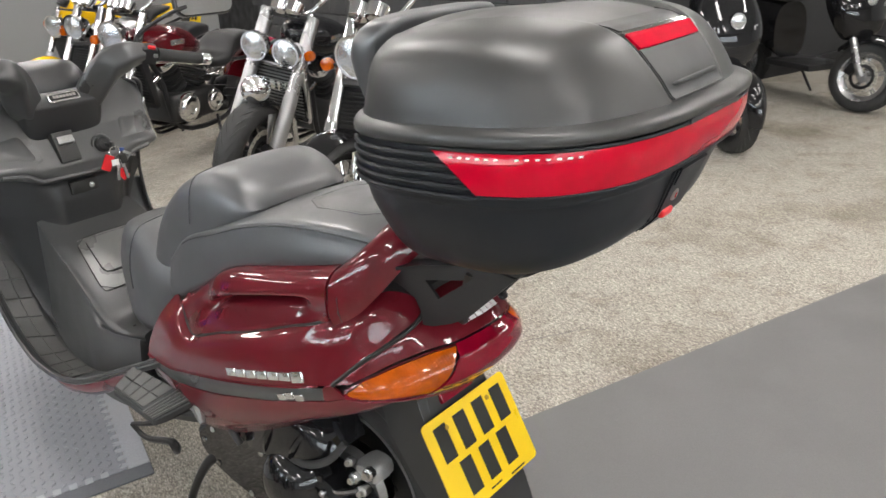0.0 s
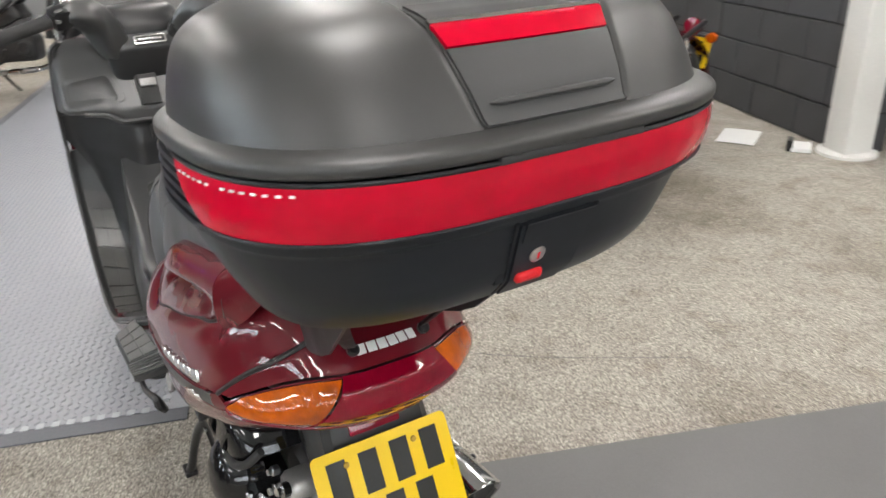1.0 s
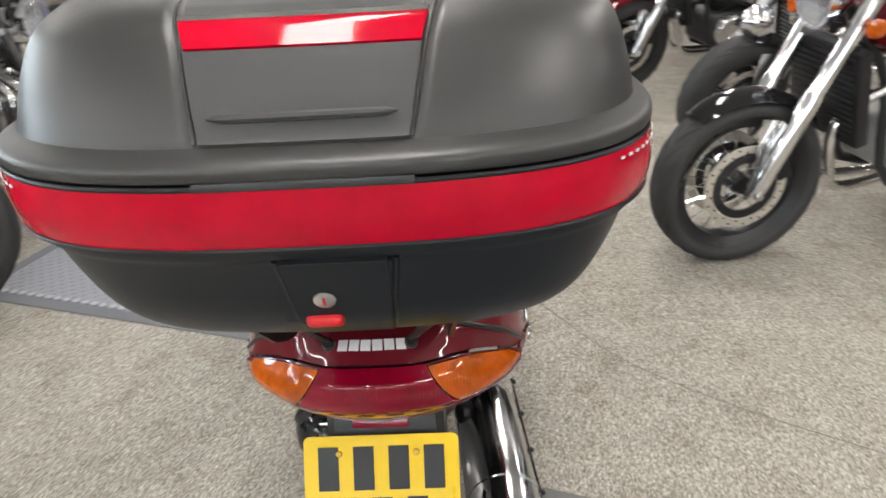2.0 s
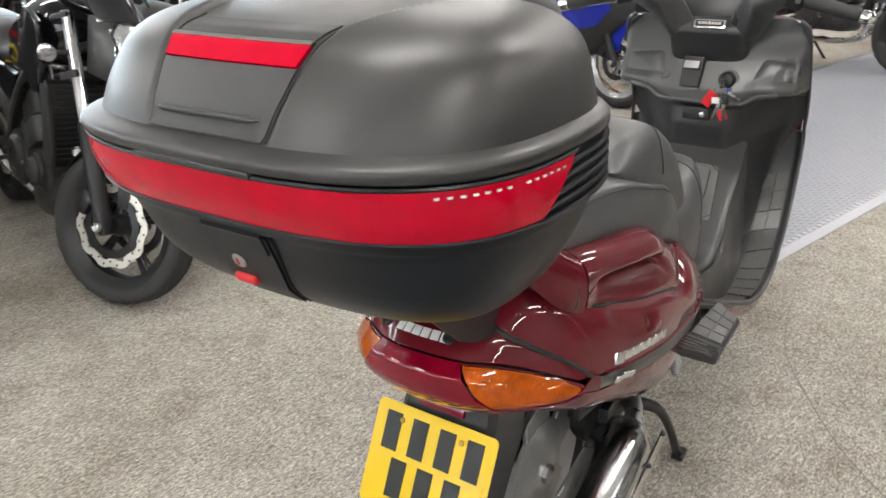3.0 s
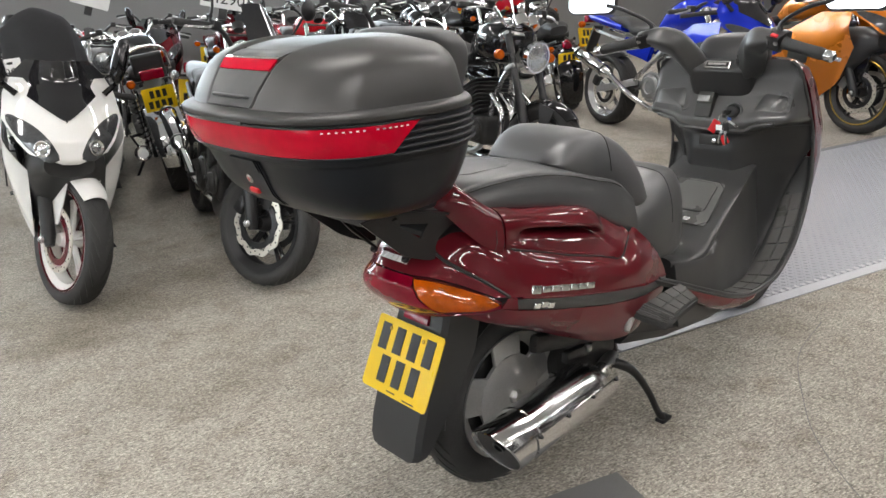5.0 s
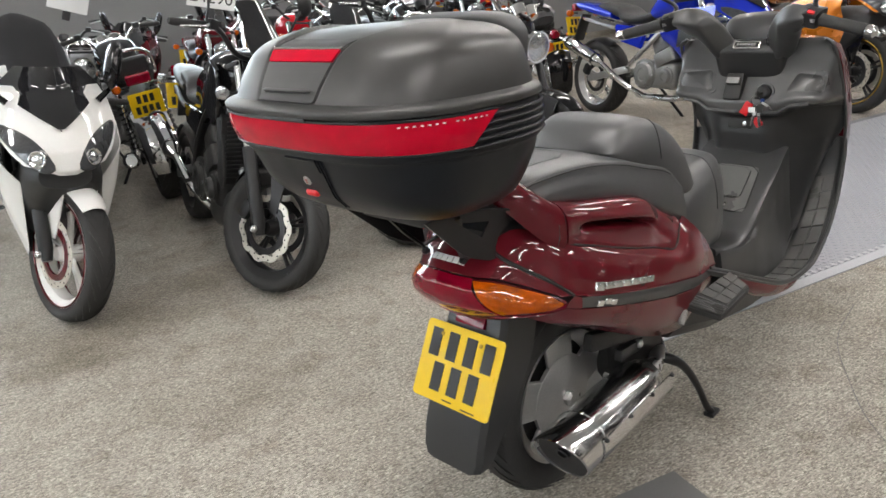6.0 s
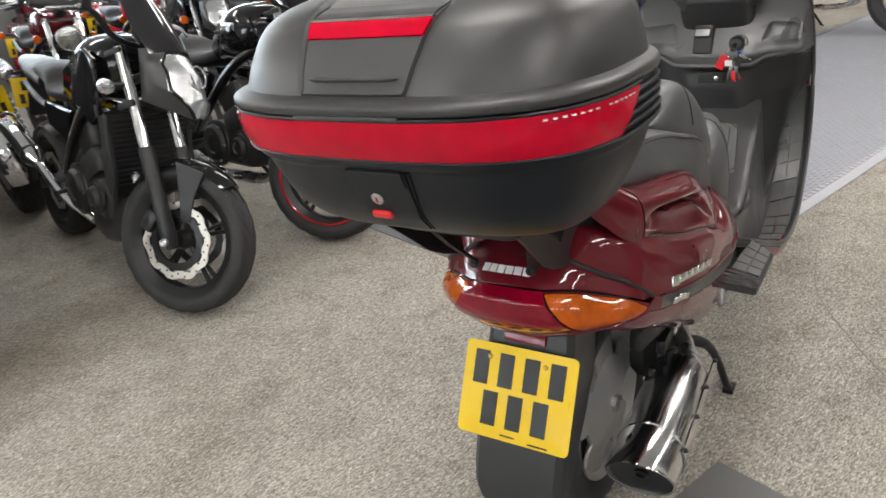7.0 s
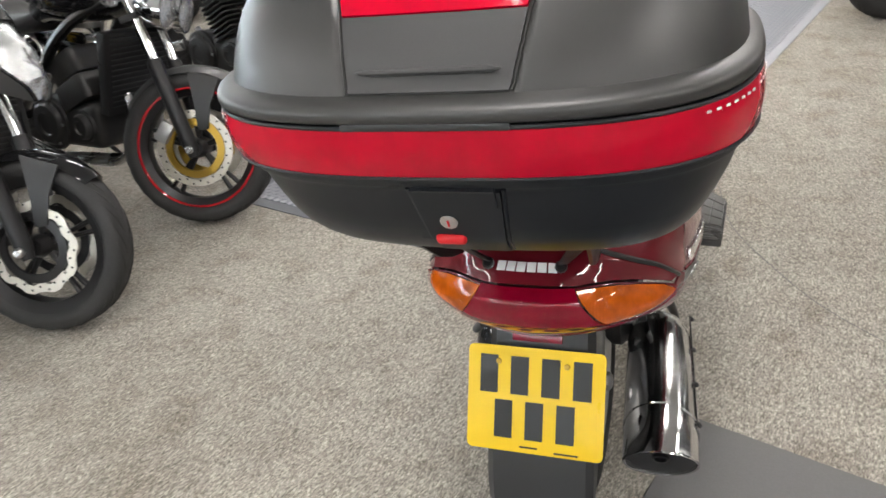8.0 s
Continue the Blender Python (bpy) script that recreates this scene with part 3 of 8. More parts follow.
def lid_dent(p):
    """Sinks the flat middle panel a little between the two lobes, down the rear face and forward over the top."""
    x, y, z = p
    if z < 1.1055 or y > 0.0:
        return p
    half = channel(z) + 0.30 * max(0.0, y + 0.30) * min(max((z - 1.186) / 0.014, 0), 1)
    k = min(max((1.05 - abs(x - BOX_X) / half) / 0.09, 0), 1)
    k = k * k * (3 - 2 * k)
    over = min(max((z - 1.178) / 0.026, 0), 1)
    over = over * over * (3 - 2 * over)
    f = min((z - 1.1055) / 0.006, 1) * k * min(max(-y / 0.10, 0), 1)
    return (x, y + 0.0030 * f * (1 - over), z - (0.001 + 0.0065 * over) * f)


LATCH_X = 0.010


def make_top_box():
    top = thing("top_box", "large black plastic top box with a wrap-around red reflector", "top box",
                Matrix.Translation((BOX_X, -0.16, 1.014)) @ Matrix.Rotation(radians(0.8), 4, "Z") @ Matrix.Rotation(radians(-2.5), 4, "X") @ Matrix.Translation((-BOX_X, 0.16, -1.0)))
    bm = B()
    skin(bm, [box_ring(*r) for r in [tuple(q) for q in spline(BASE, 3)]])
    part("base", bm, M["box_base"], top, "smooth black plastic lower half", 50)
    bm = B()
    dense = [LID[0]] + [tuple(q) for q in spline(LID[:6], 3)][1:] + [tuple(q) for q in spline(LID[5:], 9)][1:]
    skin(bm, [[lid_dent(p) for p in box_ring(*r, n=640)] for r in dense])
    lid = part("lid", bm, M["box_lid"], top, "grained black plastic lid with a rolled rim", 32)

    def side(z):
        row = [lin(z, [b[0] for b in BASE], [b[i] for b in BASE]) for i in (1, 2, 3)]
        return row

    # wrap-around reflector: slanting ends, a little proud of the base
    def band(u, v):
        z = 1.0815 - 0.050 * v
        a, yr, yf = side(z)
        t0, t1 = 0.995 - 0.030 * v, 0.505 + 0.030 * v
        t = 2 * math.pi * (t0 + (t1 - t0) * u)
        c, s = math.cos(t), math.sin(t)
        g = 0.0060 + 0.0045 * math.sin(math.pi * min(max(v, 0), 1)) ** 0.8
        x = (a + g) * math.copysign(abs(c) ** (2 / SQ), c)
        h = (yf + 0.16 + g) if s > 0 else (-0.16 - yr + g)
        return (BOX_X + x, -0.16 + h * math.copysign(abs(s) ** (2 / SQ), s), z)

    bm = B()
    shell(bm, band, 90, 6, 0.006)
    part("reflector_band", bm, M["red_reflector"], top, "wrap-around glossy red reflector", 50)
    bm = B()
    for v in (-0.01, 1.03):
        tube(bm, [band(u, v) for u in np.linspace(0, 1, 70)], 0.0022, 6)
    part("band_edge", bm, M["box_base"], top)
    # black grips beside the reflector
    for sgn in (1, -1):
        for k in range(5):
            z = 1.073 - 0.0115 * k
            a, yr, yf = side(z)
            pts = []
            for t in np.linspace(0.985 - 0.006 * k, 1.115, 18):
                c, s = math.cos(2 * math.pi * t), math.sin(2 * math.pi * t)
                q = SQ * FRONT if s > 0 else SQ
                x = (a + 0.004) * math.copysign(abs(c) ** (2 / q), c)
                h = (yf + 0.164) if s > 0 else (-0.156 - yr)
                pts.append((BOX_X + sgn * x, -0.16 + h * math.copysign(abs(s) ** (2 / q), s), z))
            bm = B()
            tube(bm, pts, [0.001] + [0.0036] * 16 + [0.001], 6)
            part("side_rib", bm, M["box_base"], top)

    # smooth panel, bright line, red strip and raised lip on the lid's flat middle
    def lid_point(x, z, out):
        i = [r[0] for r in LID]
        a, yr = lin(z, i, [r[1] for r in LID]), lin(z, i, [r[2] for r in LID])
        s = (1 - min(abs((x - BOX_X) / a), 1) ** SQ) ** (1 / SQ)
        y = -0.16 - (-0.16 - yr) * s
        p = lid_dent((x, y, z))
        return (p[0], p[1] - out, p[2] + out * 0.4)

    def strip(z0, z1, out, inset):
        def f(u, v):
            z = z0 + (z1 - z0) * v
            w = channel(z) - inset
            return lid_point(BOX_X + w * (2 * u - 1), z, out)
        return f

    bm = B()
    shell(bm, strip(1.1070, 1.1640, 0.0028, 0.005), 26, 12, 0.006)
    part("lid_panel", bm, M["lid_panel"], lid, "smooth black plastic panel")
    bm = B()
    shell(bm, strip(1.1652, 1.1816, 0.0042, 0.006), 26, 8, 0.006)
    part("lid_reflector", bm, M["red_reflector"], lid, "flat glossy red reflector strip")
    bm = B()
    shell(bm, strip(1.1822, 1.1856, 0.0062, 0.006), 26, 3, 0.006)
    part("lid_moulding", bm, M["chrome"], lid, "thin chrome strip")
    bm = B()
    shell(bm, strip(1.1866, 1.2010, 0.0030, 0.010), 26, 10, 0.006)
    part("top_panel", bm, M["lid_panel"], lid, "smooth black plastic panel")
    bm = B()
    pts = [lid_point(BOX_X + x, 1.1225 + 0.0015 * math.sin(3 * x), 0.0055) for x in np.linspace(-0.0650, 0.0650, 15)]
    tube(bm, pts, [0.0006] + [0.0032] * 13 + [0.0006], 8)
    part("pull_lip", bm, M["lid_panel"], lid)
    # fine joints between the middle panel and the lobes, and along the panel's foot
    for sgn in (1, -1):
        bm = B()
        tube(bm, [lid_point(BOX_X + sgn * (channel(z) - 0.0025), z, 0.0012) for z in np.linspace(1.1070, 1.2030, 40)], 0.0013, 6)
        part("lid_joint", bm, M["ink"], lid)
    # dark slot under the lid's rim
    bm = B()
    box(bm, (BOX_X, -0.4080, 1.0835), (0.15, 0.006, 0.007), bev=0.002)
    part("latch_slot", bm, M["trim_matt"], top)
    # lock plate, barrel and red button
    tilt = pose(BOX_X - 0.004, -0.3520, 0.984, 90 + 21, 0, 0)
    bm = B()
    plate(bm, [(-0.038, 0.038), (-0.037, -0.042), (0.037, -0.042), (0.038, 0.038)], tilt, 0.014, 0.003)
    lock = part("lock_plate", bm, M["box_base"], top)
    bm = B()
    plate(bm, [(-0.026, 0.012), (-0.026, 0.036), (0.026, 0.036), (0.026, 0.012), (0.016, 0.008), (-0.016, 0.008)], tilt @ pose(0, 0, -0.0085), 0.004, 0.001)
    part("latch_cover", bm, M["box_base"], lock)
    ax = (tilt.to_3x3() @ Vector((0, 0, -1))).normalized()
    if ax.y > 0:
        ax = -ax
    o = tilt @ Vector((0, -0.008, 0)) + ax * 0.006
    bm = B()
    lathe(bm, [(0.0, 0), (0.0125, 0), (0.0125, 0.004), (0.010, 0.006), (0.0, 0.006)], o, ax, 28)
    part("lock_surround", bm, M["trim_matt"], lock)
    bm = B()
    lathe(bm, [(0.0, 0.004), (0.0088, 0.004), (0.0088, 0.008), (0.007, 0.0092), (0.0, 0.0092)], o, ax, 28)
    part("lock_barrel", bm, M["steel"], lock, "bright steel lock barrel")
    bm = B()
    box(bm, o + ax * 0.0095, (0.0022, 0.0012, 0.008), pose(0, 0, 0, 21, 0, 0), 0.0004)
    part("keyhole", bm, M["red_tag"], lock)
    bm = B()
    box(bm, tilt @ Vector((-0.003, -0.034, 0)) + ax * 0.007, (0.031, 0.019, 0.012), pose(0, 0, 0, 21, 0, 0), 0.0055, 3)
    part("release_button", bm, M["red_tag"], lock, "red release button")
    # flush lock panel with its upper tab and two raised edges, on the base's rear
    def rear(x, z, out):
        a, yr, yf = side(z)
        return Vector((BOX_X + x, -0.16 - (-0.16 - yr) * (1 - abs(x / a) ** SQ) ** (1 / SQ) - out, z))

    def tongue(w0, w1, z0, z1, out):
        return lambda u, v: rear(LATCH_X + (2 * u - 1) * (w0 + (w1 - w0) * v), z0 + (z1 - z0) * v, out)

    for name, w0, w1, z0, z1, out in (("lock_panel", 0.043, 0.035, 1.013, 0.925, 0.0012), ("lock_tab", 0.039, 0.038, 1.016, 0.993, 0.0034)):
        bm = B()
        shell(bm, tongue(w0, w1, z0, z1, out), 14, 12, 0.004)
        part(name, bm, M["box_base"], top, "smooth black panel round the lock", 40)
    for sgn in (1, -1):
        bm = B()
        tube(bm, [rear(LATCH_X + sgn * (0.0455 - 0.009 * v), 1.013 - 0.09 * v, 0.0005) for v in np.linspace(0, 1, 14)], 0.0026, 6)
        part("panel_edge", bm, M["box_base"], top)
    # small light marks along the reflector's upper edge, evenly spaced
    fine = [Vector(band(u, 0.14)) for u in np.linspace(0, 1, 1500)]
    for run in (fine, fine[::-1]):
        gone, k = 0.0, 0
        for p, q in zip(run, run[1:]):
            gone += (q - p).length
            if gone < 0.021 + 0.0113 * k:
                continue
            k += 1
            if k > 14:
                break
            if k == 7:
                continue
            d = (q - p).normalized()
            nrm = d.cross(Vector((0, 0, 1)))
            if nrm.dot(p - Vector((BOX_X, -0.16, p.z))) < 0:
                nrm = -nrm
            bm = B()
            rot = Matrix((d, nrm, Vector((0, 0, 1)))).transposed().to_4x4()
            box(bm, p + nrm * 0.0014, (0.0044, 0.0010, 0.0021), rot)
            part("light_mark", bm, M["white_ink"], top)
    # backrest cushion on the box's front face
    bm = B()
    rings = []
    for z, w, y0, y1 in ((1.045, 0.09, 0.03, 0.055), (1.06, 0.125, 0.026, 0.078), (1.12, 0.15, 0.022, 0.094), (1.165, 0.158, 0.012, 0.098), (1.192, 0.150, 0.0, 0.088), (1.208, 0.125, -0.004, 0.066), (1.214, 0.07, 0.01, 0.045)):
        rings.append(oval(BOX_X, (y0 + y1) / 2 - 0.014, z + 0.004, w * 0.93, (y1 - y0) / 2, 36, 3.2, "xy"))
    skin(bm, [np.array(r) for r in spline(np.array(rings).reshape(7, -1), 4).reshape(-1, 36, 3)])
    part("backrest_pad", bm, M["seat"], top, "padded black vinyl backrest")
    return top


make_top_box()

# ---- the dark red scooter ----
SC = thing("scooter", "dark red maxi scooter with black seat, standing on its centre stand", "scooter", pose(0.006, 0, 0))

# Bodywork panels are nets of control points, given for the right side and mirrored: each column runs from a panel's upper edge to its lower edge
def net(columns):
    """A smooth sheet through the columns' points, as a function of u along the columns and v down them."""
    g = np.array(columns, float)
    n, m = len(g), len(g[0])

    def weights(t):
        return np.array((-0.5 * t + t * t - 0.5 * t ** 3, 1 - 2.5 * t * t + 1.5 * t ** 3, 0.5 * t + 2 * t * t - 1.5 * t ** 3, -0.5 * t * t + 0.5 * t ** 3))

    pad = np.concatenate([[2 * g[0] - g[1]], g, [2 * g[-1] - g[-2]]])
    pad = np.concatenate([2 * pad[:, :1] - pad[:, 1:2], pad, 2 * pad[:, -1:] - pad[:, -2:-1]], axis=1)

    def f(u, v):
        a, b = min(max(u, 0), 1) * (n - 1), min(max(v, 0), 1) * (m - 1)
        i, j = min(int(a), n - 2), min(int(b), m - 2)
        return np.einsum("i,j,ijk->k", weights(a - i), weights(b - j), pad[i:i + 4, j:j + 4])
    return f


def other(f, sgn):
    return lambda u, v: np.array(f(u, v)) * (sgn, 1, 1)


def on_net(f, y, z):
    """The sheet's u and v nearest to a height and a place along the scooter."""
    cu, cv, ru, rv = 0.5, 0.5, 0.5, 0.5
    for _ in range(7):
        cu, cv = min(((min(max(cu + a * ru, 0), 1), min(max(cv + b * rv, 0), 1)) for a in np.linspace(-1, 1, 13) for b in np.linspace(-1, 1, 13)), key=lambda q: (f(*q)[1] - y) ** 2 + (f(*q)[2] - z) ** 2)
        ru, rv = ru * 0.3, rv * 0.3
    return cu, cv


SIDE = net([
    [(0.066, 0.012, 0.766), (0.104, 0.010, 0.744), (0.149, 0.033, 0.717), (0.183, 0.063, 0.690), (0.212, 0.106, 0.648)],
    [(0.112, 0.060, 0.792), (0.152, 0.068, 0.768), (0.186, 0.090, 0.729), (0.205, 0.112, 0.690), (0.219, 0.140, 0.638)],
    [(0.186, 0.136, 0.746), (0.197, 0.146, 0.728), (0.210, 0.154, 0.702), (0.220, 0.165, 0.664), (0.2275, 0.180, 0.626)],
    [(0.198, 0.220, 0.716), (0.211, 0.228, 0.700), (0.222, 0.235, 0.677), (0.230, 0.242, 0.646), (0.2350, 0.252, 0.606)],
    [(0.209, 0.313, 0.682), (0.223, 0.317, 0.666), (0.232, 0.321, 0.645), (0.238, 0.327, 0.620), (0.2400, 0.335, 0.584)],
    [(0.214, 0.420, 0.648), (0.228, 0.424, 0.632), (0.236, 0.428, 0.613), (0.240, 0.432, 0.592), (0.2405, 0.440, 0.557)],
    [(0.214, 0.522, 0.614), (0.229, 0.528, 0.598), (0.236, 0.534, 0.580), (0.238, 0.540, 0.560), (0.2365, 0.550, 0.530)],
    [(0.186, 0.596, 0.652), (0.214, 0.596, 0.618), (0.229, 0.600, 0.585), (0.234, 0.605, 0.555), (0.2330, 0.615, 0.515)],
    [(0.166, 0.642, 0.656), (0.196, 0.672, 0.612), (0.209, 0.700, 0.568), (0.216, 0.718, 0.532), (0.2190, 0.728, 0.502)],
])
STRIP = net([
    [(0.2175, 0.116, 0.640), (0.2180, 0.120, 0.627), (0.2150, 0.124, 0.614)],
    [(0.2275, 0.180, 0.623), (0.2285, 0.184, 0.610), (0.2255, 0.188, 0.594)],
    [(0.2350, 0.252, 0.603), (0.2360, 0.256, 0.590), (0.2330, 0.260, 0.572)],
    [(0.2400, 0.335, 0.581), (0.2410, 0.338, 0.568), (0.2375, 0.341, 0.549)],
    [(0.2405, 0.440, 0.554), (0.2415, 0.442, 0.540), (0.2380, 0.444, 0.520)],
    [(0.2365, 0.550, 0.527), (0.2375, 0.552, 0.513), (0.2335, 0.553, 0.494)],
    [(0.2330, 0.615, 0.512), (0.2335, 0.617, 0.499), (0.2290, 0.618, 0.482)],
    [(0.2190, 0.728, 0.499), (0.2190, 0.730, 0.488), (0.2150, 0.731, 0.474)],
])
LOWER = net([
    [(0.204, 0.083, 0.626), (0.189, 0.062, 0.620), (0.168, 0.040, 0.617), (0.149, 0.022, 0.615)],
    [(0.214, 0.122, 0.611), (0.207, 0.118, 0.592), (0.192, 0.108, 0.578), (0.167, 0.095, 0.573)],
    [(0.2245, 0.188, 0.591), (0.220, 0.192, 0.566), (0.206, 0.192, 0.543), (0.179, 0.190, 0.529)],
    [(0.2325, 0.262, 0.569), (0.229, 0.262, 0.541), (0.214, 0.262, 0.512), (0.187, 0.262, 0.491)],
    [(0.2370, 0.342, 0.546), (0.233, 0.342, 0.510), (0.219, 0.342, 0.476), (0.192, 0.342, 0.449)],
    [(0.2375, 0.444, 0.517), (0.233, 0.446, 0.476), (0.220, 0.448, 0.434), (0.196, 0.450, 0.399)],
    [(0.2330, 0.553, 0.491), (0.227, 0.555, 0.452), (0.215, 0.557, 0.406), (0.195, 0.560, 0.367)],
    [(0.2280, 0.620, 0.479), (0.222, 0.622, 0.444), (0.210, 0.625, 0.402), (0.191, 0.630, 0.363)],
    [(0.2145, 0.731, 0.471), (0.208, 0.733, 0.444), (0.196, 0.735, 0.408), (0.180, 0.740, 0.378)],
])
# grab rail: from its joint with the side panel over a ledge, into the hand hold, out to the rail's lip and up to the seat
RAIL = net([
    [(0.1880, 0.1215, 0.7520), (0.1895, 0.1215, 0.7620), (0.1900, 0.1215, 0.7730), (0.1900, 0.1215, 0.7850), (0.1890, 0.1215, 0.7990), (0.1840, 0.1215, 0.8160), (0.1690, 0.1215, 0.8310), (0.1460, 0.1215, 0.8390)],
    [(0.1895, 0.1700, 0.7330), (0.1880, 0.1700, 0.7440), (0.1820, 0.1700, 0.7560), (0.1840, 0.1700, 0.7720), (0.1930, 0.1700, 0.7870), (0.1890, 0.1700, 0.8060), (0.1730, 0.1700, 0.8210), (0.1480, 0.1700, 0.8270)],
    [(0.1985, 0.2200, 0.7175), (0.1950, 0.2200, 0.7290), (0.1820, 0.2200, 0.7530), (0.1560, 0.2200, 0.7670), (0.1965, 0.2200, 0.7750), (0.1930, 0.2200, 0.7950), (0.1760, 0.2200, 0.8100), (0.1500, 0.2200, 0.8150)],
    [(0.2085, 0.3000, 0.6885), (0.2040, 0.3000, 0.7000), (0.1780, 0.3000, 0.7340), (0.1400, 0.3000, 0.7470), (0.2010, 0.3000, 0.7555), (0.1980, 0.3000, 0.7770), (0.1810, 0.3000, 0.7940), (0.1520, 0.3000, 0.7990)],
    [(0.2130, 0.3800, 0.6625), (0.2080, 0.3800, 0.6740), (0.1800, 0.3800, 0.7120), (0.1420, 0.3800, 0.7260), (0.2035, 0.3800, 0.7350), (0.2010, 0.3800, 0.7570), (0.1850, 0.3800, 0.7760), (0.1540, 0.3800, 0.7820)],
    [(0.2145, 0.4350, 0.6440), (0.2090, 0.4350, 0.6570), (0.1900, 0.4350, 0.6900), (0.1660, 0.4350, 0.7060), (0.2020, 0.4350, 0.7170), (0.1985, 0.4350, 0.7380), (0.1830, 0.4350, 0.7570), (0.1550, 0.4350, 0.7650)],
    [(0.2150, 0.4800, 0.6300), (0.2100, 0.4800, 0.6430), (0.2010, 0.4800, 0.6590), (0.1970, 0.4800, 0.6770), (0.1930, 0.4800, 0.6950), (0.1880, 0.4800, 0.7120), (0.1770, 0.4800, 0.7300), (0.1530, 0.4800, 0.7400)],
    [(0.2140, 0.5200, 0.6170), (0.2090, 0.5250, 0.6300), (0.2040, 0.5300, 0.6430), (0.1980, 0.5350, 0.6570), (0.1910, 0.5400, 0.6700), (0.1830, 0.5400, 0.6830), (0.1720, 0.5400, 0.6940), (0.1520, 0.5400, 0.7020)],
    [(0.1880, 0.5900, 0.6560), (0.1850, 0.5900, 0.6590), (0.1820, 0.5900, 0.6620), (0.1780, 0.5900, 0.6650), (0.1730, 0.5900, 0.6680), (0.1680, 0.5900, 0.6700), (0.1620, 0.5900, 0.6720), (0.1500, 0.5900, 0.6740)],
])
# the piece behind the gap, rising and closing in behind the seat
REAR_RAIL = net([
    [(0.1830, 0.1150, 0.7420), (0.1885, 0.1150, 0.7600), (0.1900, 0.1150, 0.7860), (0.1840, 0.1150, 0.8170), (0.1700, 0.1150, 0.8330), (0.1440, 0.1150, 0.8430)],
    [(0.1640, 0.0760, 0.7660), (0.1700, 0.0790, 0.7820), (0.1720, 0.0830, 0.8060), (0.1670, 0.0880, 0.8360), (0.1560, 0.0920, 0.8510), (0.1300, 0.0990, 0.8600)],
    [(0.1410, 0.0430, 0.8040), (0.1460, 0.0470, 0.8180), (0.1480, 0.0520, 0.8400), (0.1430, 0.0600, 0.8660), (0.1330, 0.0680, 0.8780), (0.1100, 0.0800, 0.8830)],
    [(0.1130, 0.0170, 0.8420), (0.1160, 0.0210, 0.8540), (0.1170, 0.0270, 0.8720), (0.1120, 0.0380, 0.8930), (0.1040, 0.0480, 0.9010), (0.0870, 0.0620, 0.9030)],
    [(0.0770, 0.0010, 0.8680), (0.0780, 0.0050, 0.8780), (0.0780, 0.0110, 0.8920), (0.0750, 0.0230, 0.9070), (0.0700, 0.0340, 0.9120), (0.0600, 0.0480, 0.9130)],
])
# tail piece between the two side panels, over the lamps, from the lamps' upper edge up under the rack
TAIL_HALF = [
    [(0.000, -0.0640, 0.7235), (0.000, -0.0440, 0.7400), (0.000, -0.0120, 0.7570), (0.000, 0.0400, 0.7740)],
    [(0.040, -0.0590, 0.7205), (0.041, -0.0390, 0.7375), (0.040, -0.0070, 0.7550), (0.036, 0.0420, 0.7720)],
    [(0.071, -0.0450, 0.7140), (0.075, -0.0290, 0.7280), (0.074, -0.0030, 0.7480), (0.062, 0.0400, 0.7660)],
    [(0.110, -0.0190, 0.7080), (0.109, -0.0080, 0.7220), (0.105, 0.0030, 0.7370), (0.094, 0.0160, 0.7480)],
    [(0.144, 0.0170, 0.6900), (0.146, 0.0240, 0.7020), (0.147, 0.0300, 0.7120), (0.143, 0.0340, 0.7190)],
    [(0.179, 0.0470, 0.6720), (0.181, 0.0530, 0.6800), (0.182, 0.0590, 0.6870), (0.179, 0.0630, 0.6920)],
    [(0.2015, 0.0740, 0.6550), (0.205, 0.0840, 0.6540), (0.209, 0.0960, 0.6510), (0.210, 0.1040, 0.6500)],
]
cowl = net([[(-x, y, z) for x, y, z in c] for c in TAIL_HALF[:0:-1]] + TAIL_HALF)

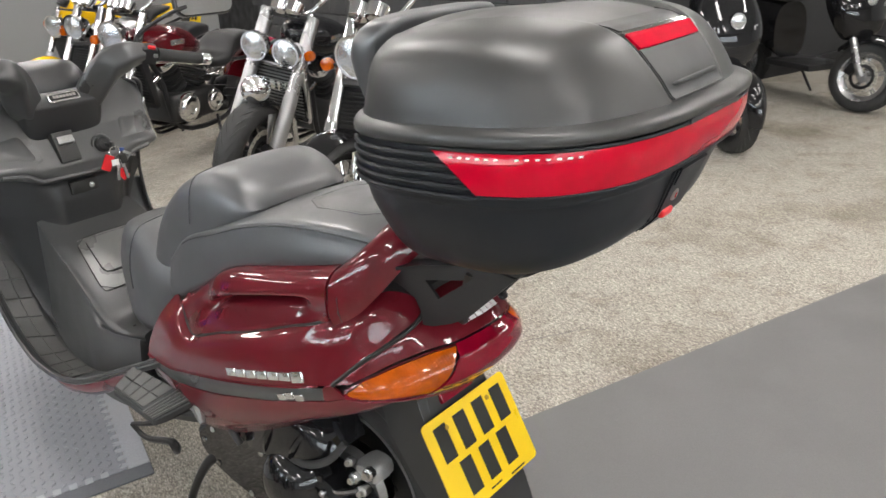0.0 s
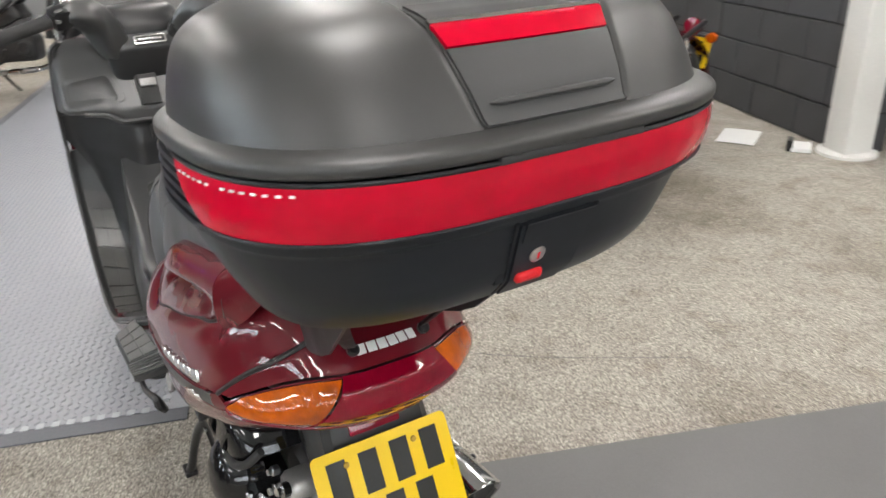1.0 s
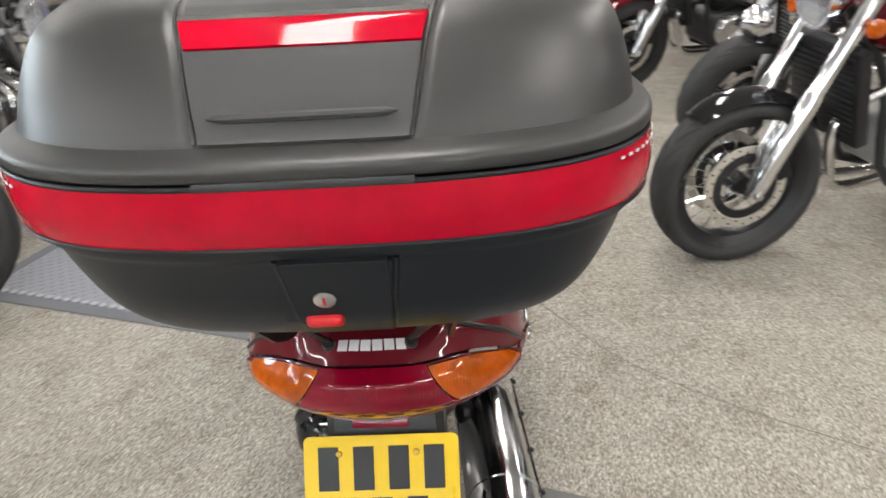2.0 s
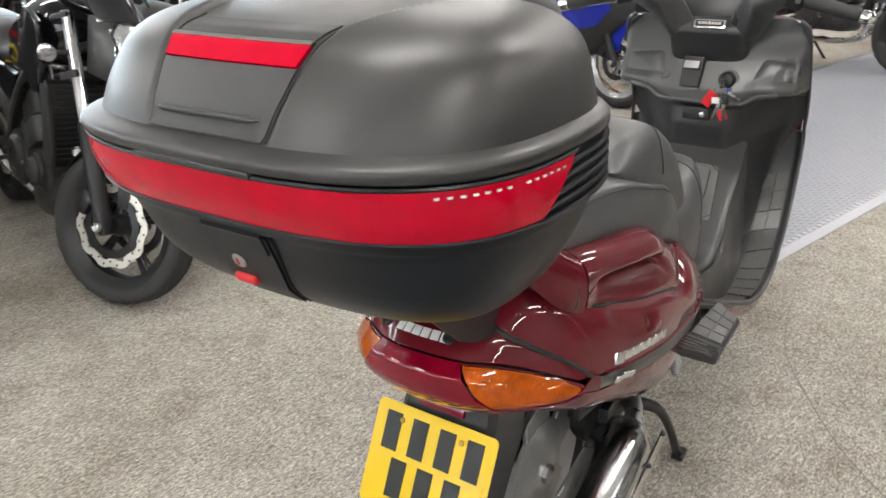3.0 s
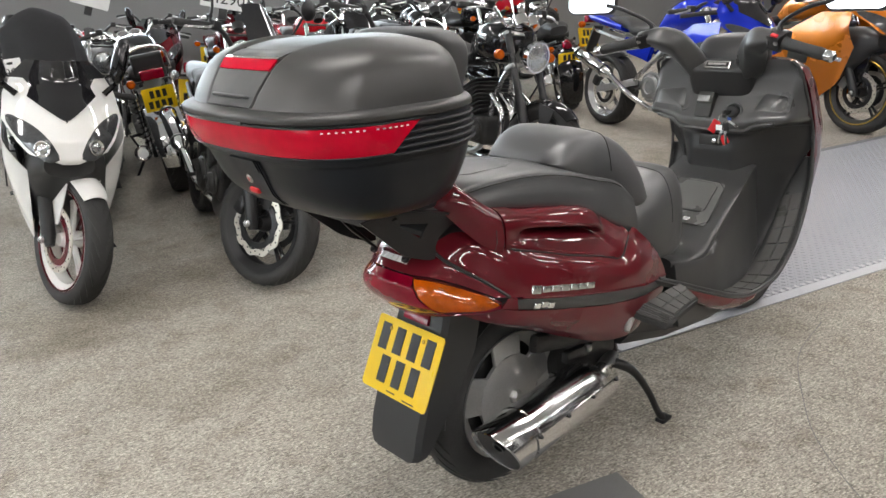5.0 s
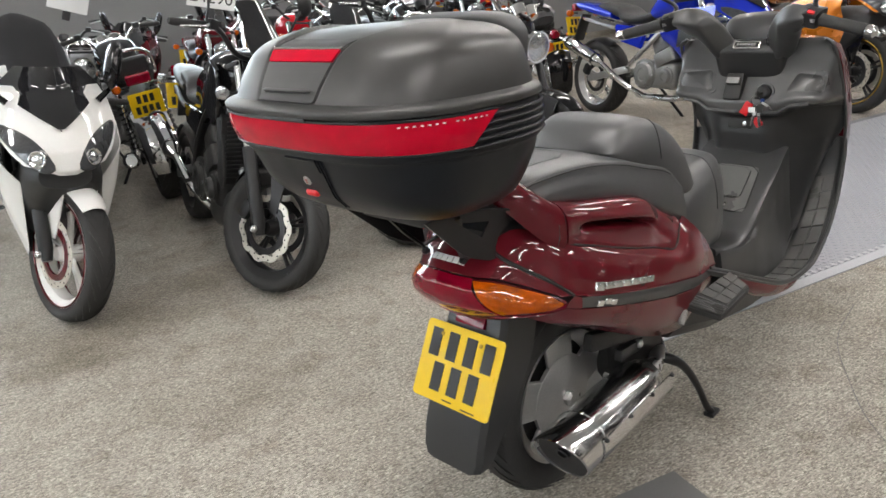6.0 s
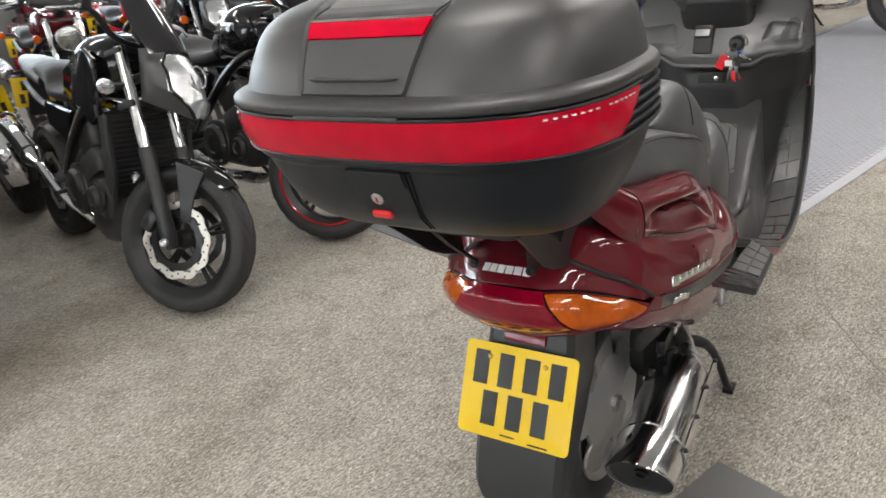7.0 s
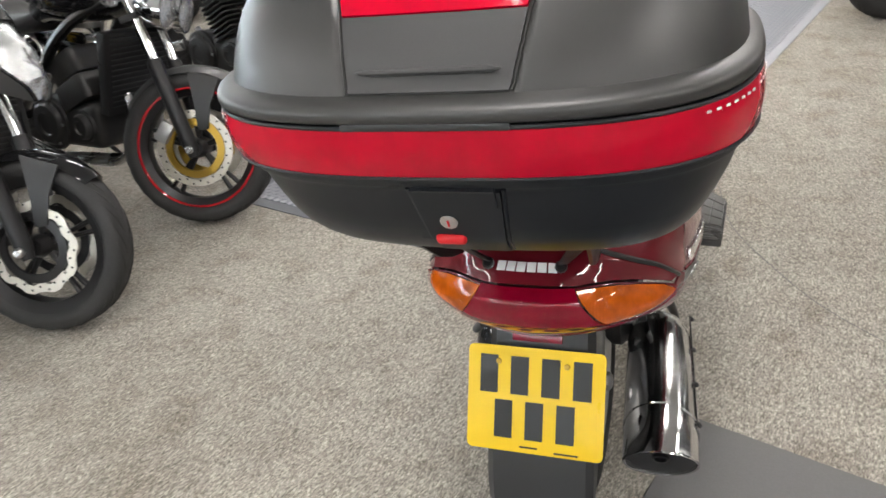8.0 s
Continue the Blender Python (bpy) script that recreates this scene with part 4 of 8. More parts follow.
for sgn in (1, -1):
    for name, f, mat, lab, nu, nv in (("side_panel", SIDE, "red_paint", "glossy dark red side panel", 64, 30), ("side_strip", STRIP, "trim", "dark grey plastic strip", 50, 7), ("lower_side_panel", LOWER, "red_paint", "glossy dark red lower panel", 56, 16)):
        bm = B()
        shell(bm, other(f, sgn), nu, nv, 0.004 * -sgn)
        part(name, bm, M[mat], SC, lab, 45)
    bm = B()
    shell(bm, other(RAIL, sgn), 70, 44, 0.004 * sgn)
    part("grab_rail", bm, M["red_paint"], SC, "glossy dark red grab rail over a hand hold", 60)
    bm = B()
    shell(bm, other(REAR_RAIL, sgn), 34, 26, 0.012 * -sgn)
    part("rail_tail", bm, M["red_paint"], SC, "glossy dark red rear rail", 60)
    # moulded line above the strip, the dark joint under the rail and the crease's shade behind the side panel
    bm = B()
    tube(bm, [other(SIDE, sgn)(u, 1.0) + (sgn * 0.0005, 0, -0.0005) for u in np.linspace(0.11, 1, 40)], 0.0026, 6)
    part("panel_bead", bm, M["red_paint"], SC)
    bm = B()
    tube(bm, [other(SIDE, sgn)(u, 0.0) + (-sgn * 0.0015, 0, 0.001) for u in np.linspace(0.24, 0.86, 50)], 0.0030, 6)
    part("panel_joint", bm, M["ink"], SC)
    # ink-black tube drawn as the shade that the step casts in this crease
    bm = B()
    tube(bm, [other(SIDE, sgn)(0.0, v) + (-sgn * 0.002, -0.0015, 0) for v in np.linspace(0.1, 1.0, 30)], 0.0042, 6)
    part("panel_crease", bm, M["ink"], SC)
    bm = B()
    shell(bm, other(net([[(0.2120, 0.1040, 0.6480), (0.2080, 0.0950, 0.6390), (0.2035, 0.0830, 0.6270)], [(0.2190, 0.1190, 0.6420), (0.2185, 0.1210, 0.6270), (0.2150, 0.1240, 0.6120)]]), sgn), 8, 8, 0.004 * -sgn)
    part("panel_corner", bm, M["red_paint"], SC)
    # dark wall seen in the gap between the two rail pieces
    bm = B()
    skin(bm, [[(sgn * x, y, z) for x, z in ((0.176, 0.748), (0.183, 0.770), (0.183, 0.795), (0.177, 0.813), (0.150, 0.832), (0.130, 0.80), (0.140, 0.752))] for y in (0.100, 0.140)])
    part("rail_gap", bm, M["ink"], SC)

bm = B()
shell(bm, cowl, 90, 18, 0.004)
part("tail_cowl", bm, M["red_paint"], SC, "glossy dark red tail cowl", 45)
bm = B()
skin(bm, [[(x * w, y, z) for x, z in ((-1, 0.735), (-0.9, zt - 0.012), (-0.7, zt), (0.7, zt), (0.9, zt - 0.012), (1, 0.735))] for y, w, zt in ((0.030, 0.085, 0.782), (0.075, 0.125, 0.800), (0.13, 0.15, 0.815), (0.18, 0.15, 0.815))])
part("tail_deck", bm, M["trim_matt"], SC)

# tail lamp and the two flashers as one wrap of three lenses; upper and lower edge by the way out from the middle
LAMP_X = (0, 0.040, 0.071, 0.110, 0.144, 0.179, 0.2015, 0.209)
LAMP_TOP = ((-0.066, -0.061, -0.047, -0.021, 0.015, 0.045, 0.072, 0.086), (0.7200, 0.7170, 0.7110, 0.7050, 0.6870, 0.6690, 0.6520, 0.6410))
LAMP_LOW = ((-0.040, -0.037, -0.031, -0.017, 0.003, 0.034, 0.064, 0.086), (0.6150, 0.6160, 0.6180, 0.6210, 0.6250, 0.6270, 0.6280, 0.6330))


def smooth_lin(x, xs, vs):
    return sum(lin(x + d, xs, vs) for d in (-0.012, -0.006, 0, 0.006, 0.012)) / 5


def lens(x, v):
    """x from the left tip to the right tip, v from 0 (top) to 1 (low edge)."""
    a = abs(x)
    yt, zt = (smooth_lin(a, LAMP_X, t) for t in LAMP_TOP)
    yb, zb = (smooth_lin(a, LAMP_X, t) for t in LAMP_LOW)
    k = a / 0.209
    full = 1 - k ** 4
    y = yt + (yb - yt) * v - 0.026 * math.sin(math.pi * min(v ** 0.8, 1)) * full
    z = zt + (zb - zt) * (v + 0.05 * math.sin(math.pi * v))
    push = 0.012 * math.sin(math.pi * v) * min(a / 0.08, 1) * (1 - k ** 6)
    return (x + math.copysign(push, x), y, z)


def amber_edge(w):
    return 0.072 + 0.052 * w ** 1.3


def leaf(u):
    """Upper and lower edge of the amber lens along its length."""
    tip = max(0.0, min(1.0, (1 - u) / 0.13)) ** 0.5
    top = min(1.0, u / 0.10 + 0.75)
    return 0.40 - 0.375 * tip, 0.40 + 0.42 * tip * top


def amber_lens(sgn):
    def f(u, v):
        a, b = leaf(u)
        w = a + (b - a) * v
        x0 = amber_edge(w)
        return lens(sgn * (x0 + (0.206 - x0) * u), w)
    return f


def surround(sgn, low):
    def f(u, v):
        a, b = leaf(u)
        w = (b + 0.012 + (1.0 - b - 0.012) * v) if low else (a - 0.012) * v
        x0 = amber_edge(w)
        return lens(sgn * (x0 + (0.2085 - x0) * u), w)
    return f


def red_lens(u, v):
    x, y, z = lens((2 * u - 1) * (amber_edge(v) - 0.0015), v)
    ridge = math.exp(-((v - 0.16) / 0.07) ** 2)
    return (x, y - 0.004 * math.sin(math.pi * v) - 0.004 * ridge, z + 0.002 * ridge)


bm = B()
shell(bm, red_lens, 50, 40, -0.005)
part("tail_lamp", bm, M["tail_red"], SC, "dark red tail lamp lens", 60)
for sgn in (1, -1):
    bm = B()
    shell(bm, amber_lens(sgn), 44, 24, 0.005 * -sgn)
    part("flasher", bm, M["amber"], SC, "amber flasher lens", 60)
    for low in (True, False):
        bm = B()
        shell(bm, surround(sgn, low), 44, 8, 0.005 * -sgn)
        part("flasher_surround", bm, M["tail_red" if low else "red_paint"], SC, "dark red strip round the flasher", 60)
bm = B()
tube(bm, [np.array(lens(x, 1.0)) + (0, 0.004, -0.002) for x in np.linspace(-0.205, 0.205, 60)], 0.0035, 6)
part("lamp_lower_bead", bm, M["red_paint"], SC)
# dark interior behind the lamps
bm = B()
skin(bm, [oval(0, y, z, w, h, 24, 3) for y, z, w, h in ((-0.020, 0.668, 0.06, 0.036), (0.05, 0.672, 0.125, 0.055), (0.2, 0.66, 0.165, 0.10), (0.45, 0.57, 0.17, 0.12), (0.72, 0.48, 0.14, 0.07))])
part("inner_body", bm, M["trim_matt"], SC)
# light plain bars in place of the maker's badge on the cowl
for k in range(6):
    u = lin(-0.0375 + 0.0153 * k, [cowl(t, 0.34)[0] for t in np.linspace(0.3, 0.7, 161)], np.linspace(0.3, 0.7, 161))
    p = Vector(cowl(u, 0.34))
    e = Vector(cowl(u + 0.01, 0.34) - cowl(u - 0.01, 0.34)).normalized()
    nn = e.cross(Vector(cowl(u, 0.38) - cowl(u, 0.30))).normalized()
    if nn.z < 0:
        nn = -nn
    bm = B()
    box(bm, p + nn * 0.0012, (0.0132, 0.0016, 0.0155), Matrix((e, -nn, -nn.cross(e))).transposed().to_4x4() @ Matrix.Shear("XZ", 4, (0.1, 0)), 0.0005)
    part("badge_bar", bm, M["white_ink"], SC)

# chrome bars in place of the model badges on each side
for sgn in (1, -1):
    for f, y0, z0, y1, z1, n, h, wd in ((SIDE, 0.160, 0.650, 0.368, 0.598, 7, 0.0150, 0.0275), (STRIP, 0.163, 0.6150, 0.226, 0.5985, 3, 0.0130, 0.0185)):
        for k in range(n):
            t = (k + 0.5) / n
            u, v = on_net(f, y0 + (y1 - y0) * t, z0 + (z1 - z0) * t)
            p = Vector(f(u, v))
            e = Vector(f(u + 0.015, v) - f(u - 0.015, v)).normalized()
            nn = e.cross(Vector(f(u, v + 0.04) - f(u, v - 0.04))).normalized()
            if nn.x < 0:
                nn = -nn
            rot = Matrix((e, nn, nn.cross(e))).transposed().to_4x4()
            bm = B()
            box(bm, p + nn * (0.0028 if n > 3 else 0.0040), (wd * 0.93, 0.004, h * (1.3 if k == 0 and n > 3 else 1.0)), rot @ Matrix.Shear("XZ", 4, (0.35, 0)), 0.0010)
            if sgn < 0:
                flip(bm)
            part("side_badge", bm, M["badge"], SC)

# rear mudguard, number plate and red reflector
LEAN = math.degrees(math.atan2(0.080, 0.155))
tilt = pose(-0.006, 0.0, 0.555, -LEAN, 0, 0)  # x across, z up the plate, origin at the plate's top edge
bm = B()
out = []
for z, w, y, d in ((0.610, 0.086, 0.030, 0.10), (0.560, 0.088, 0.016, 0.115), (0.48, 0.090, -0.024, 0.13), (0.40, 0.091, -0.062, 0.11), (0.33, 0.091, -0.088, 0.075), (0.285, 0.090, -0.098, 0.05), (0.262, 0.082, -0.101, 0.036), (0.256, 0.066, -0.101, 0.03)):
    out.append([(x, yy, z) for x, yy in ((-w, y + d), (-w, y + 0.012), (-w + 0.012, y), (w - 0.012, y), (w, y + 0.012), (w, y + d), (w - 0.006, y + d), (w - 0.006, y + 0.016), (-w + 0.006, y + 0.016), (-w + 0.006, y + d))])
skin(bm, out)
part("mudguard", bm, M["trim_matt"], SC, "dark grey plastic rear mudguard", 40)
bm = B()
plate(bm, rounded(0.229, 0.178, 0.010), tilt @ pose(0, 0, -0.089, 90, 0, 0), 0.003, 0.0008)
num = part("number_plate", bm, M["plate_yellow"], SC, "yellow number plate with black characters")
CH = 0.064
for row, (z, xs) in enumerate(((-0.048, (-0.078, -0.026, 0.026, 0.078)), (-0.123, (-0.052, 0.0, 0.052)))):
    for x in xs:
        bm = B()
        box(bm, tilt @ Vector((x, -0.0022, z)), (0.030, 0.0016, CH), pose(0, 0, 0, -LEAN, 0, 0))
        part("character_bar", bm, M["ink"], num)
for x in (-0.062, 0.052):
    bm = B()
    lathe(bm, [(0, 0), (0.005, 0), (0.004, 0.002), (0, 0.0025)], tilt @ Vector((x, -0.0025, -0.026)), tilt.to_3x3() @ Vector((0, -1, 0)), 14)
    part("screw", bm, M["brass"], num)
for x, z, w in ((-0.008, -0.168, 0.030), (0.055, -0.172, 0.040)):
    bm = B()
    box(bm, tilt @ Vector((x, -0.0018, z)), (w, 0.001, 0.0028), pose(0, 0, 0, -LEAN, 0, 0))
    part("small_print_bar", bm, M["ink"], num)
bm = B()
box(bm, tilt @ Vector((0, 0.010, 0.024)), (0.084, 0.014, 0.030), pose(0, 0, 0, -LEAN, 0, 0), 0.003)
part("rear_reflector", bm, M["tail_red"], SC, "dark red rear reflector")

# ---- seat ----
bm = B()
SEAT = [(0.03, 0.872, 0.10, 0.822), (0.06, 0.892, 0.128, 0.820), (0.14, 0.900, 0.146, 0.815), (0.26, 0.893, 0.155, 0.790), (0.38, 0.868, 0.160, 0.750), (0.48, 0.835, 0.164, 0.712), (0.58, 0.80, 0.168, 0.662), (0.66, 0.74, 0.166, 0.62)]
rings = []
for y, zt, w, zb in spline(SEAT, 4):
    prof = [(-w * 0.82, zb), (-w, zb + 0.012), (-w * 1.02, zb + 0.40 * (zt - zb)), (-w * 0.965, zt - 0.030), (-w * 0.945, zt - 0.016), (-w * 0.88, zt - 0.007), (-w * 0.5, zt), (0, zt + 0.003), (w * 0.5, zt), (w * 0.88, zt - 0.007), (w * 0.945, zt - 0.016), (w * 0.965, zt - 0.030), (w * 1.02, zb + 0.40 * (zt - zb)), (w, zb + 0.012), (w * 0.82, zb)]
    rings.append([(x, y, z) for x, z in spline(prof, 3)])
skin(bm, rings)
part("passenger_seat", bm, M["seat"], SC, "black vinyl passenger seat with stitched seams", 60)
SEAT_Y = [q[0] for q in SEAT]


def seat_top(x, y):
    """Height of the passenger seat's top."""
    zt, w = (sum(lin(y + d, SEAT_Y, [q[i] for q in SEAT]) for d in (-0.03, -0.015, 0, 0.015, 0.03)) / 5 for i in (1, 2))
    return zt + lin(abs(x) / w, (0, 0.5, 0.88, 0.945), (0.003, 0.0, -0.007, -0.016))


for sgn in (1, -1):
    bm = B()
    pts = []
    for y, zt, w, zb in spline(SEAT, 6)[3:38]:
        pts.append((sgn * w * 0.950, y, zt - 0.017))
    tube(bm, pts, 0.0020, 6)
    part("seat_seam", bm, M["trim_matt"], SC)
for k, hexagon in enumerate((((0.060, 0.075), (0.100, 0.120), (0.108, 0.250), (0.060, 0.335)), ((0.044, 0.100), (0.078, 0.135), (0.084, 0.240), (0.046, 0.305)), ((0.040, 0.108), (0.072, 0.140), (0.077, 0.237), (0.042, 0.297)))):
    outline = list(hexagon) + [(-x, y) for x, y in hexagon[::-1]]
    pts = []
    for (x0, y0), (x1, y1) in zip(outline, outline[1:] + outline[:1]):
        pts += [(x0 + (x1 - x0) * t, y0 + (y1 - y0) * t) for t in np.linspace(0, 1, 9)[:-1]]
    bm = B()
    tube(bm, [(x, y, seat_top(x, y) + 0.0004) for x, y in pts], (0.0016, 0.0030, 0.0014)[k], 6, loop=True)
    part("seat_panel_seam", bm, M["trim_matt" if k != 1 else "seat"], SC)
# rider's backrest
REST = [(0.385, 0.868, 0.09, 0.85), (0.402, 0.896, 0.120, 0.842), (0.445, 0.925, 0.138, 0.820), (0.51, 0.934, 0.148, 0.785), (0.58, 0.914, 0.153, 0.745), (0.65, 0.872, 0.156, 0.705), (0.705, 0.818, 0.155, 0.685), (0.735, 0.758, 0.150, 0.68), (0.742, 0.715, 0.142, 0.685)]
bm = B()
rings = []
for y, zt, w, zb in spline(REST, 4):
    prof = [(-w * 0.9, zb), (-w, zb + 0.02), (-w * 0.98, zb + 0.55 * (zt - zb)), (-w * 0.86, zt - 0.018), (-w * 0.6, zt - 0.003), (0, zt), (w * 0.6, zt - 0.003), (w * 0.86, zt - 0.018), (w * 0.98, zb + 0.55 * (zt - zb)), (w, zb + 0.02), (w * 0.9, zb)]
    rings.append([(x, y, z) for x, z in spline(prof, 3)])
skin(bm, rings)
part("rider_backrest", bm, M["seat"], SC, "padded black vinyl rider's backrest", 60)
def on_ring(ring, grow):
    """A seam's line: a ring of the padding pushed out a hair, without its underside."""
    p = np.array(ring)
    c = p.mean(axis=0)
    return [tuple(c + (q - c) * (1 + grow)) for q in p[5:-5]]


bm = B()
tube(bm, on_ring(rings[15], 0.004), 0.0012, 6)
part("backrest_seam", bm, M["trim_matt"], SC)
bm = B()
rings = []
for y, zt, w, zb in spline([(0.64, 0.70, 0.150, 0.58), (0.70, 0.735, 0.166, 0.545), (0.76, 0.752, 0.172, 0.520), (0.84, 0.760, 0.166, 0.505), (0.92, 0.752, 0.146, 0.500), (0.975, 0.722, 0.120, 0.505), (1.008, 0.675, 0.096, 0.515), (1.02, 0.61, 0.08, 0.53)], 4):
    prof = [(-w * 0.9, zb), (-w, zb + 0.02), (-w * 1.0, zb + 0.6 * (zt - zb)), (-w * 0.82, zt - 0.02), (-w * 0.5, zt - 0.002), (0, zt), (w * 0.5, zt - 0.002), (w * 0.82, zt - 0.02), (w * 1.0, zb + 0.6 * (zt - zb)), (w, zb + 0.02), (w * 0.9, zb)]
    rings.append([(x, y, z) for x, z in spline(prof, 3)])
skin(bm, rings)
part("rider_seat", bm, M["seat"], SC, "black vinyl rider's seat", 60)
bm = B()
tube(bm, on_ring(rings[12], 0.004), 0.0012, 6)
part("rider_seat_seam", bm, M["trim_matt"], SC)

# ---- floor boards, tunnel and leg shield ----
bm = B()
rings = []
for y, zt, w, zb in spline([(0.84, 0.500, 0.172, 0.37), (0.95, 0.470, 0.174, 0.35), (1.03, 0.473, 0.174, 0.34), (1.085, 0.499, 0.172, 0.34), (1.16, 0.535, 0.164, 0.34), (1.24, 0.573, 0.157, 0.34), (1.313, 0.608, 0.151, 0.34), (1.36, 0.630, 0.146, 0.34), (1.42, 0.655, 0.140, 0.35)], 4):
    prof = [(-w - 0.030, zb - 0.08), (-w - 0.022, zb + 0.02), (-w - 0.010, zb + 0.11), (-w + 0.003, zt - 0.026), (-w + 0.020, zt - 0.004), (0, zt), (w - 0.020, zt - 0.004), (w - 0.003, zt - 0.026), (w + 0.010, zb + 0.11), (w + 0.022, zb + 0.02), (w + 0.030, zb - 0.08)]
    rings.append([(x, y, z) for x, z in spline(prof, 4)])
skin(bm, rings)
part("tunnel", bm, M["trim"], SC, "dark grey plastic centre tunnel", 60)


def tunnel_top(y):
    return 0.554 + 0.476 * (y - 1.2)


def lid_sheet(w, y0, y1, lift):
    """A lid's outline laid on the tunnel's top, as a domed sheet."""
    def f(u, v):
        a, b = 2 * u - 1, 2 * v - 1
        k = 1 - 0.05 * abs(b) ** 10
        y = y0 + (y1 - y0) * (v * (1 - 0.02 * abs(a) ** 8) + 0.01 * abs(a) ** 8)
        wide = lin(y, (1.10, 1.31), (1.40, 1.0))
        return (w * a * k * wide, y, tunnel_top(y) + lift - 0.003 * (w * a / 0.1) ** 2)
    return f


bm = B()
shell(bm, lid_sheet(0.091, 1.112, 1.303, 0.004), 20, 30, 0.010)
filler = part("filler_lid", bm, M["worn_sheen_trim"], SC, "dark grey plastic filler lid", 50)
bm = B()
shell(bm, lid_sheet(0.068, 1.164, 1.290, 0.008), 18, 24, 0.008)
part("lid_inset", bm, M["worn_sheen_trim"], filler, "", 50)
for w, y0, y1, lift, r in ((0.0695, 1.1625, 1.2915, 0.0058, 0.0022), (0.0915, 1.1115, 1.3035, 0.0030, 0.0022)):
    f = lid_sheet(w, y0, y1, lift)
    loop = [f(u, v) for u, v in [(k / 10, 0) for k in range(1, 10)] + [(1, k / 10) for k in range(1, 10)] + [(1 - k / 10, 1) for k in range(1, 10)] + [(0, 1 - k / 10) for k in range(1, 10)]]
    bm = B()
    tube(bm, loop, r, 6, loop=True)
    part("lid_groove", bm, M["ink"], filler)
bm = B()
lathe(bm, [(0, 0), (0.011, 0), (0.011, 0.005), (0.008, 0.007), (0, 0.007)], (0.052, 1.128, tunnel_top(1.128) + 0.003), (0, -0.43, 0.9), 18)
part("filler_lock", bm, M["chrome"], filler, "chrome lock")

# one curved sheet on each side: foot board rising into the leg shield; y, inner x, outer x, z
SHEET = [(0.66, 0.150, 0.222, 0.505), (0.75, 0.150, 0.242, 0.465), (0.847, 0.158, 0.246, 0.419), (0.942, 0.160, 0.257, 0.375), (1.039, 0.156, 0.267, 0.334), (1.138, 0.148, 0.271, 0.306), (1.239, 0.138, 0.271, 0.296), (1.338, 0.128, 0.270, 0.306), (1.445, 0.122, 0.267, 0.363), (1.507, 0.118, 0.265, 0.434), (1.548, 0.114, 0.263, 0.516), (1.570, 0.110, 0.261, 0.597), (1.571, 0.110, 0.259, 0.658)]
SEDGE = spline(SHEET, 5)
UPPER = [(1.571, 0.259, 0.66), (1.554, 0.260, 0.735), (1.522, 0.260, 0.80), (1.483, 0.257, 0.875), (1.445, 0.253, 0.94), (1.425, 0.246, 0.975), (1.425, 0.225, 0.992)]
UZ = [p[2] for p in UPPER]


def face_y(x, z):
    """The inner shield's face: a centre that stands out, and leg wells that run forward on both sides."""
    xe = lin(z, UZ, [p[1] for p in UPPER])
    ye = lin(z, [0.312, 0.37, 0.44, 0.52, 0.60] + UZ, [1.333, 1.440, 1.502, 1.543, 1.565] + [p[0] for p in UPPER]) - 0.003
    yc = lin(z, (0.31, 0.64, 0.70, 0.755, 0.770, 0.784, 0.81, 0.88, 0.93, 0.965, 0.99), (1.345, 1.375, 1.372, 1.380, 1.374, 1.352, 1.352, 1.410, 1.432, 1.445, 1.455))
    a = min(abs(x) / xe, 1)
    up = min(max((z - 0.766) / 0.03, 0), 1)
    a0 = lin(z, (0.5, 0.66, 0.80), (0.38, 0.24, 0.24))
    a1 = lin(z, (0.5, 0.60, 0.72, 0.80), (0.70, 0.78, 0.95, 1.0))
    w1 = min(max((a - a0) / (a1 - a0), 0), 1)
    w2 = min(max((a - 0.92) / 0.08, 0), 1)
    f = (1 - up) * w1 * w1 * (3 - 2 * w1) + up * (w2 ** 1.7)
    return yc + (ye - yc) * f + 0.035 * up * max(0, 1 - max(z - 0.83, 0) / 0.06) * min(a, 0.92) ** 3


def ledge_z(x):
    """The ledge dips in the middle between two slanting steps."""
    return lin(abs(x), (0, 0.115, 0.150, 0.20, 0.25), (0.764, 0.766, 0.790, 0.796, 0.804))


def inner(u, v):
    z0 = 0.325 + 0.665 * v
    xe = lin(z0, UZ, [p[1] for p in UPPER]) - 0.004
    x = xe * (2 * u - 1) * lin(z0, (0.33, 0.50, 0.60, 0.70), (0.66, 0.68, 0.80, 1.0))
    # the ledge's line is bent into the sheet
    zz = z0 + (0.777 - ledge_z(x)) * max(0, 1 - abs(z0 - 0.772) / 0.08)
    return (x, face_y(x, zz), z0)


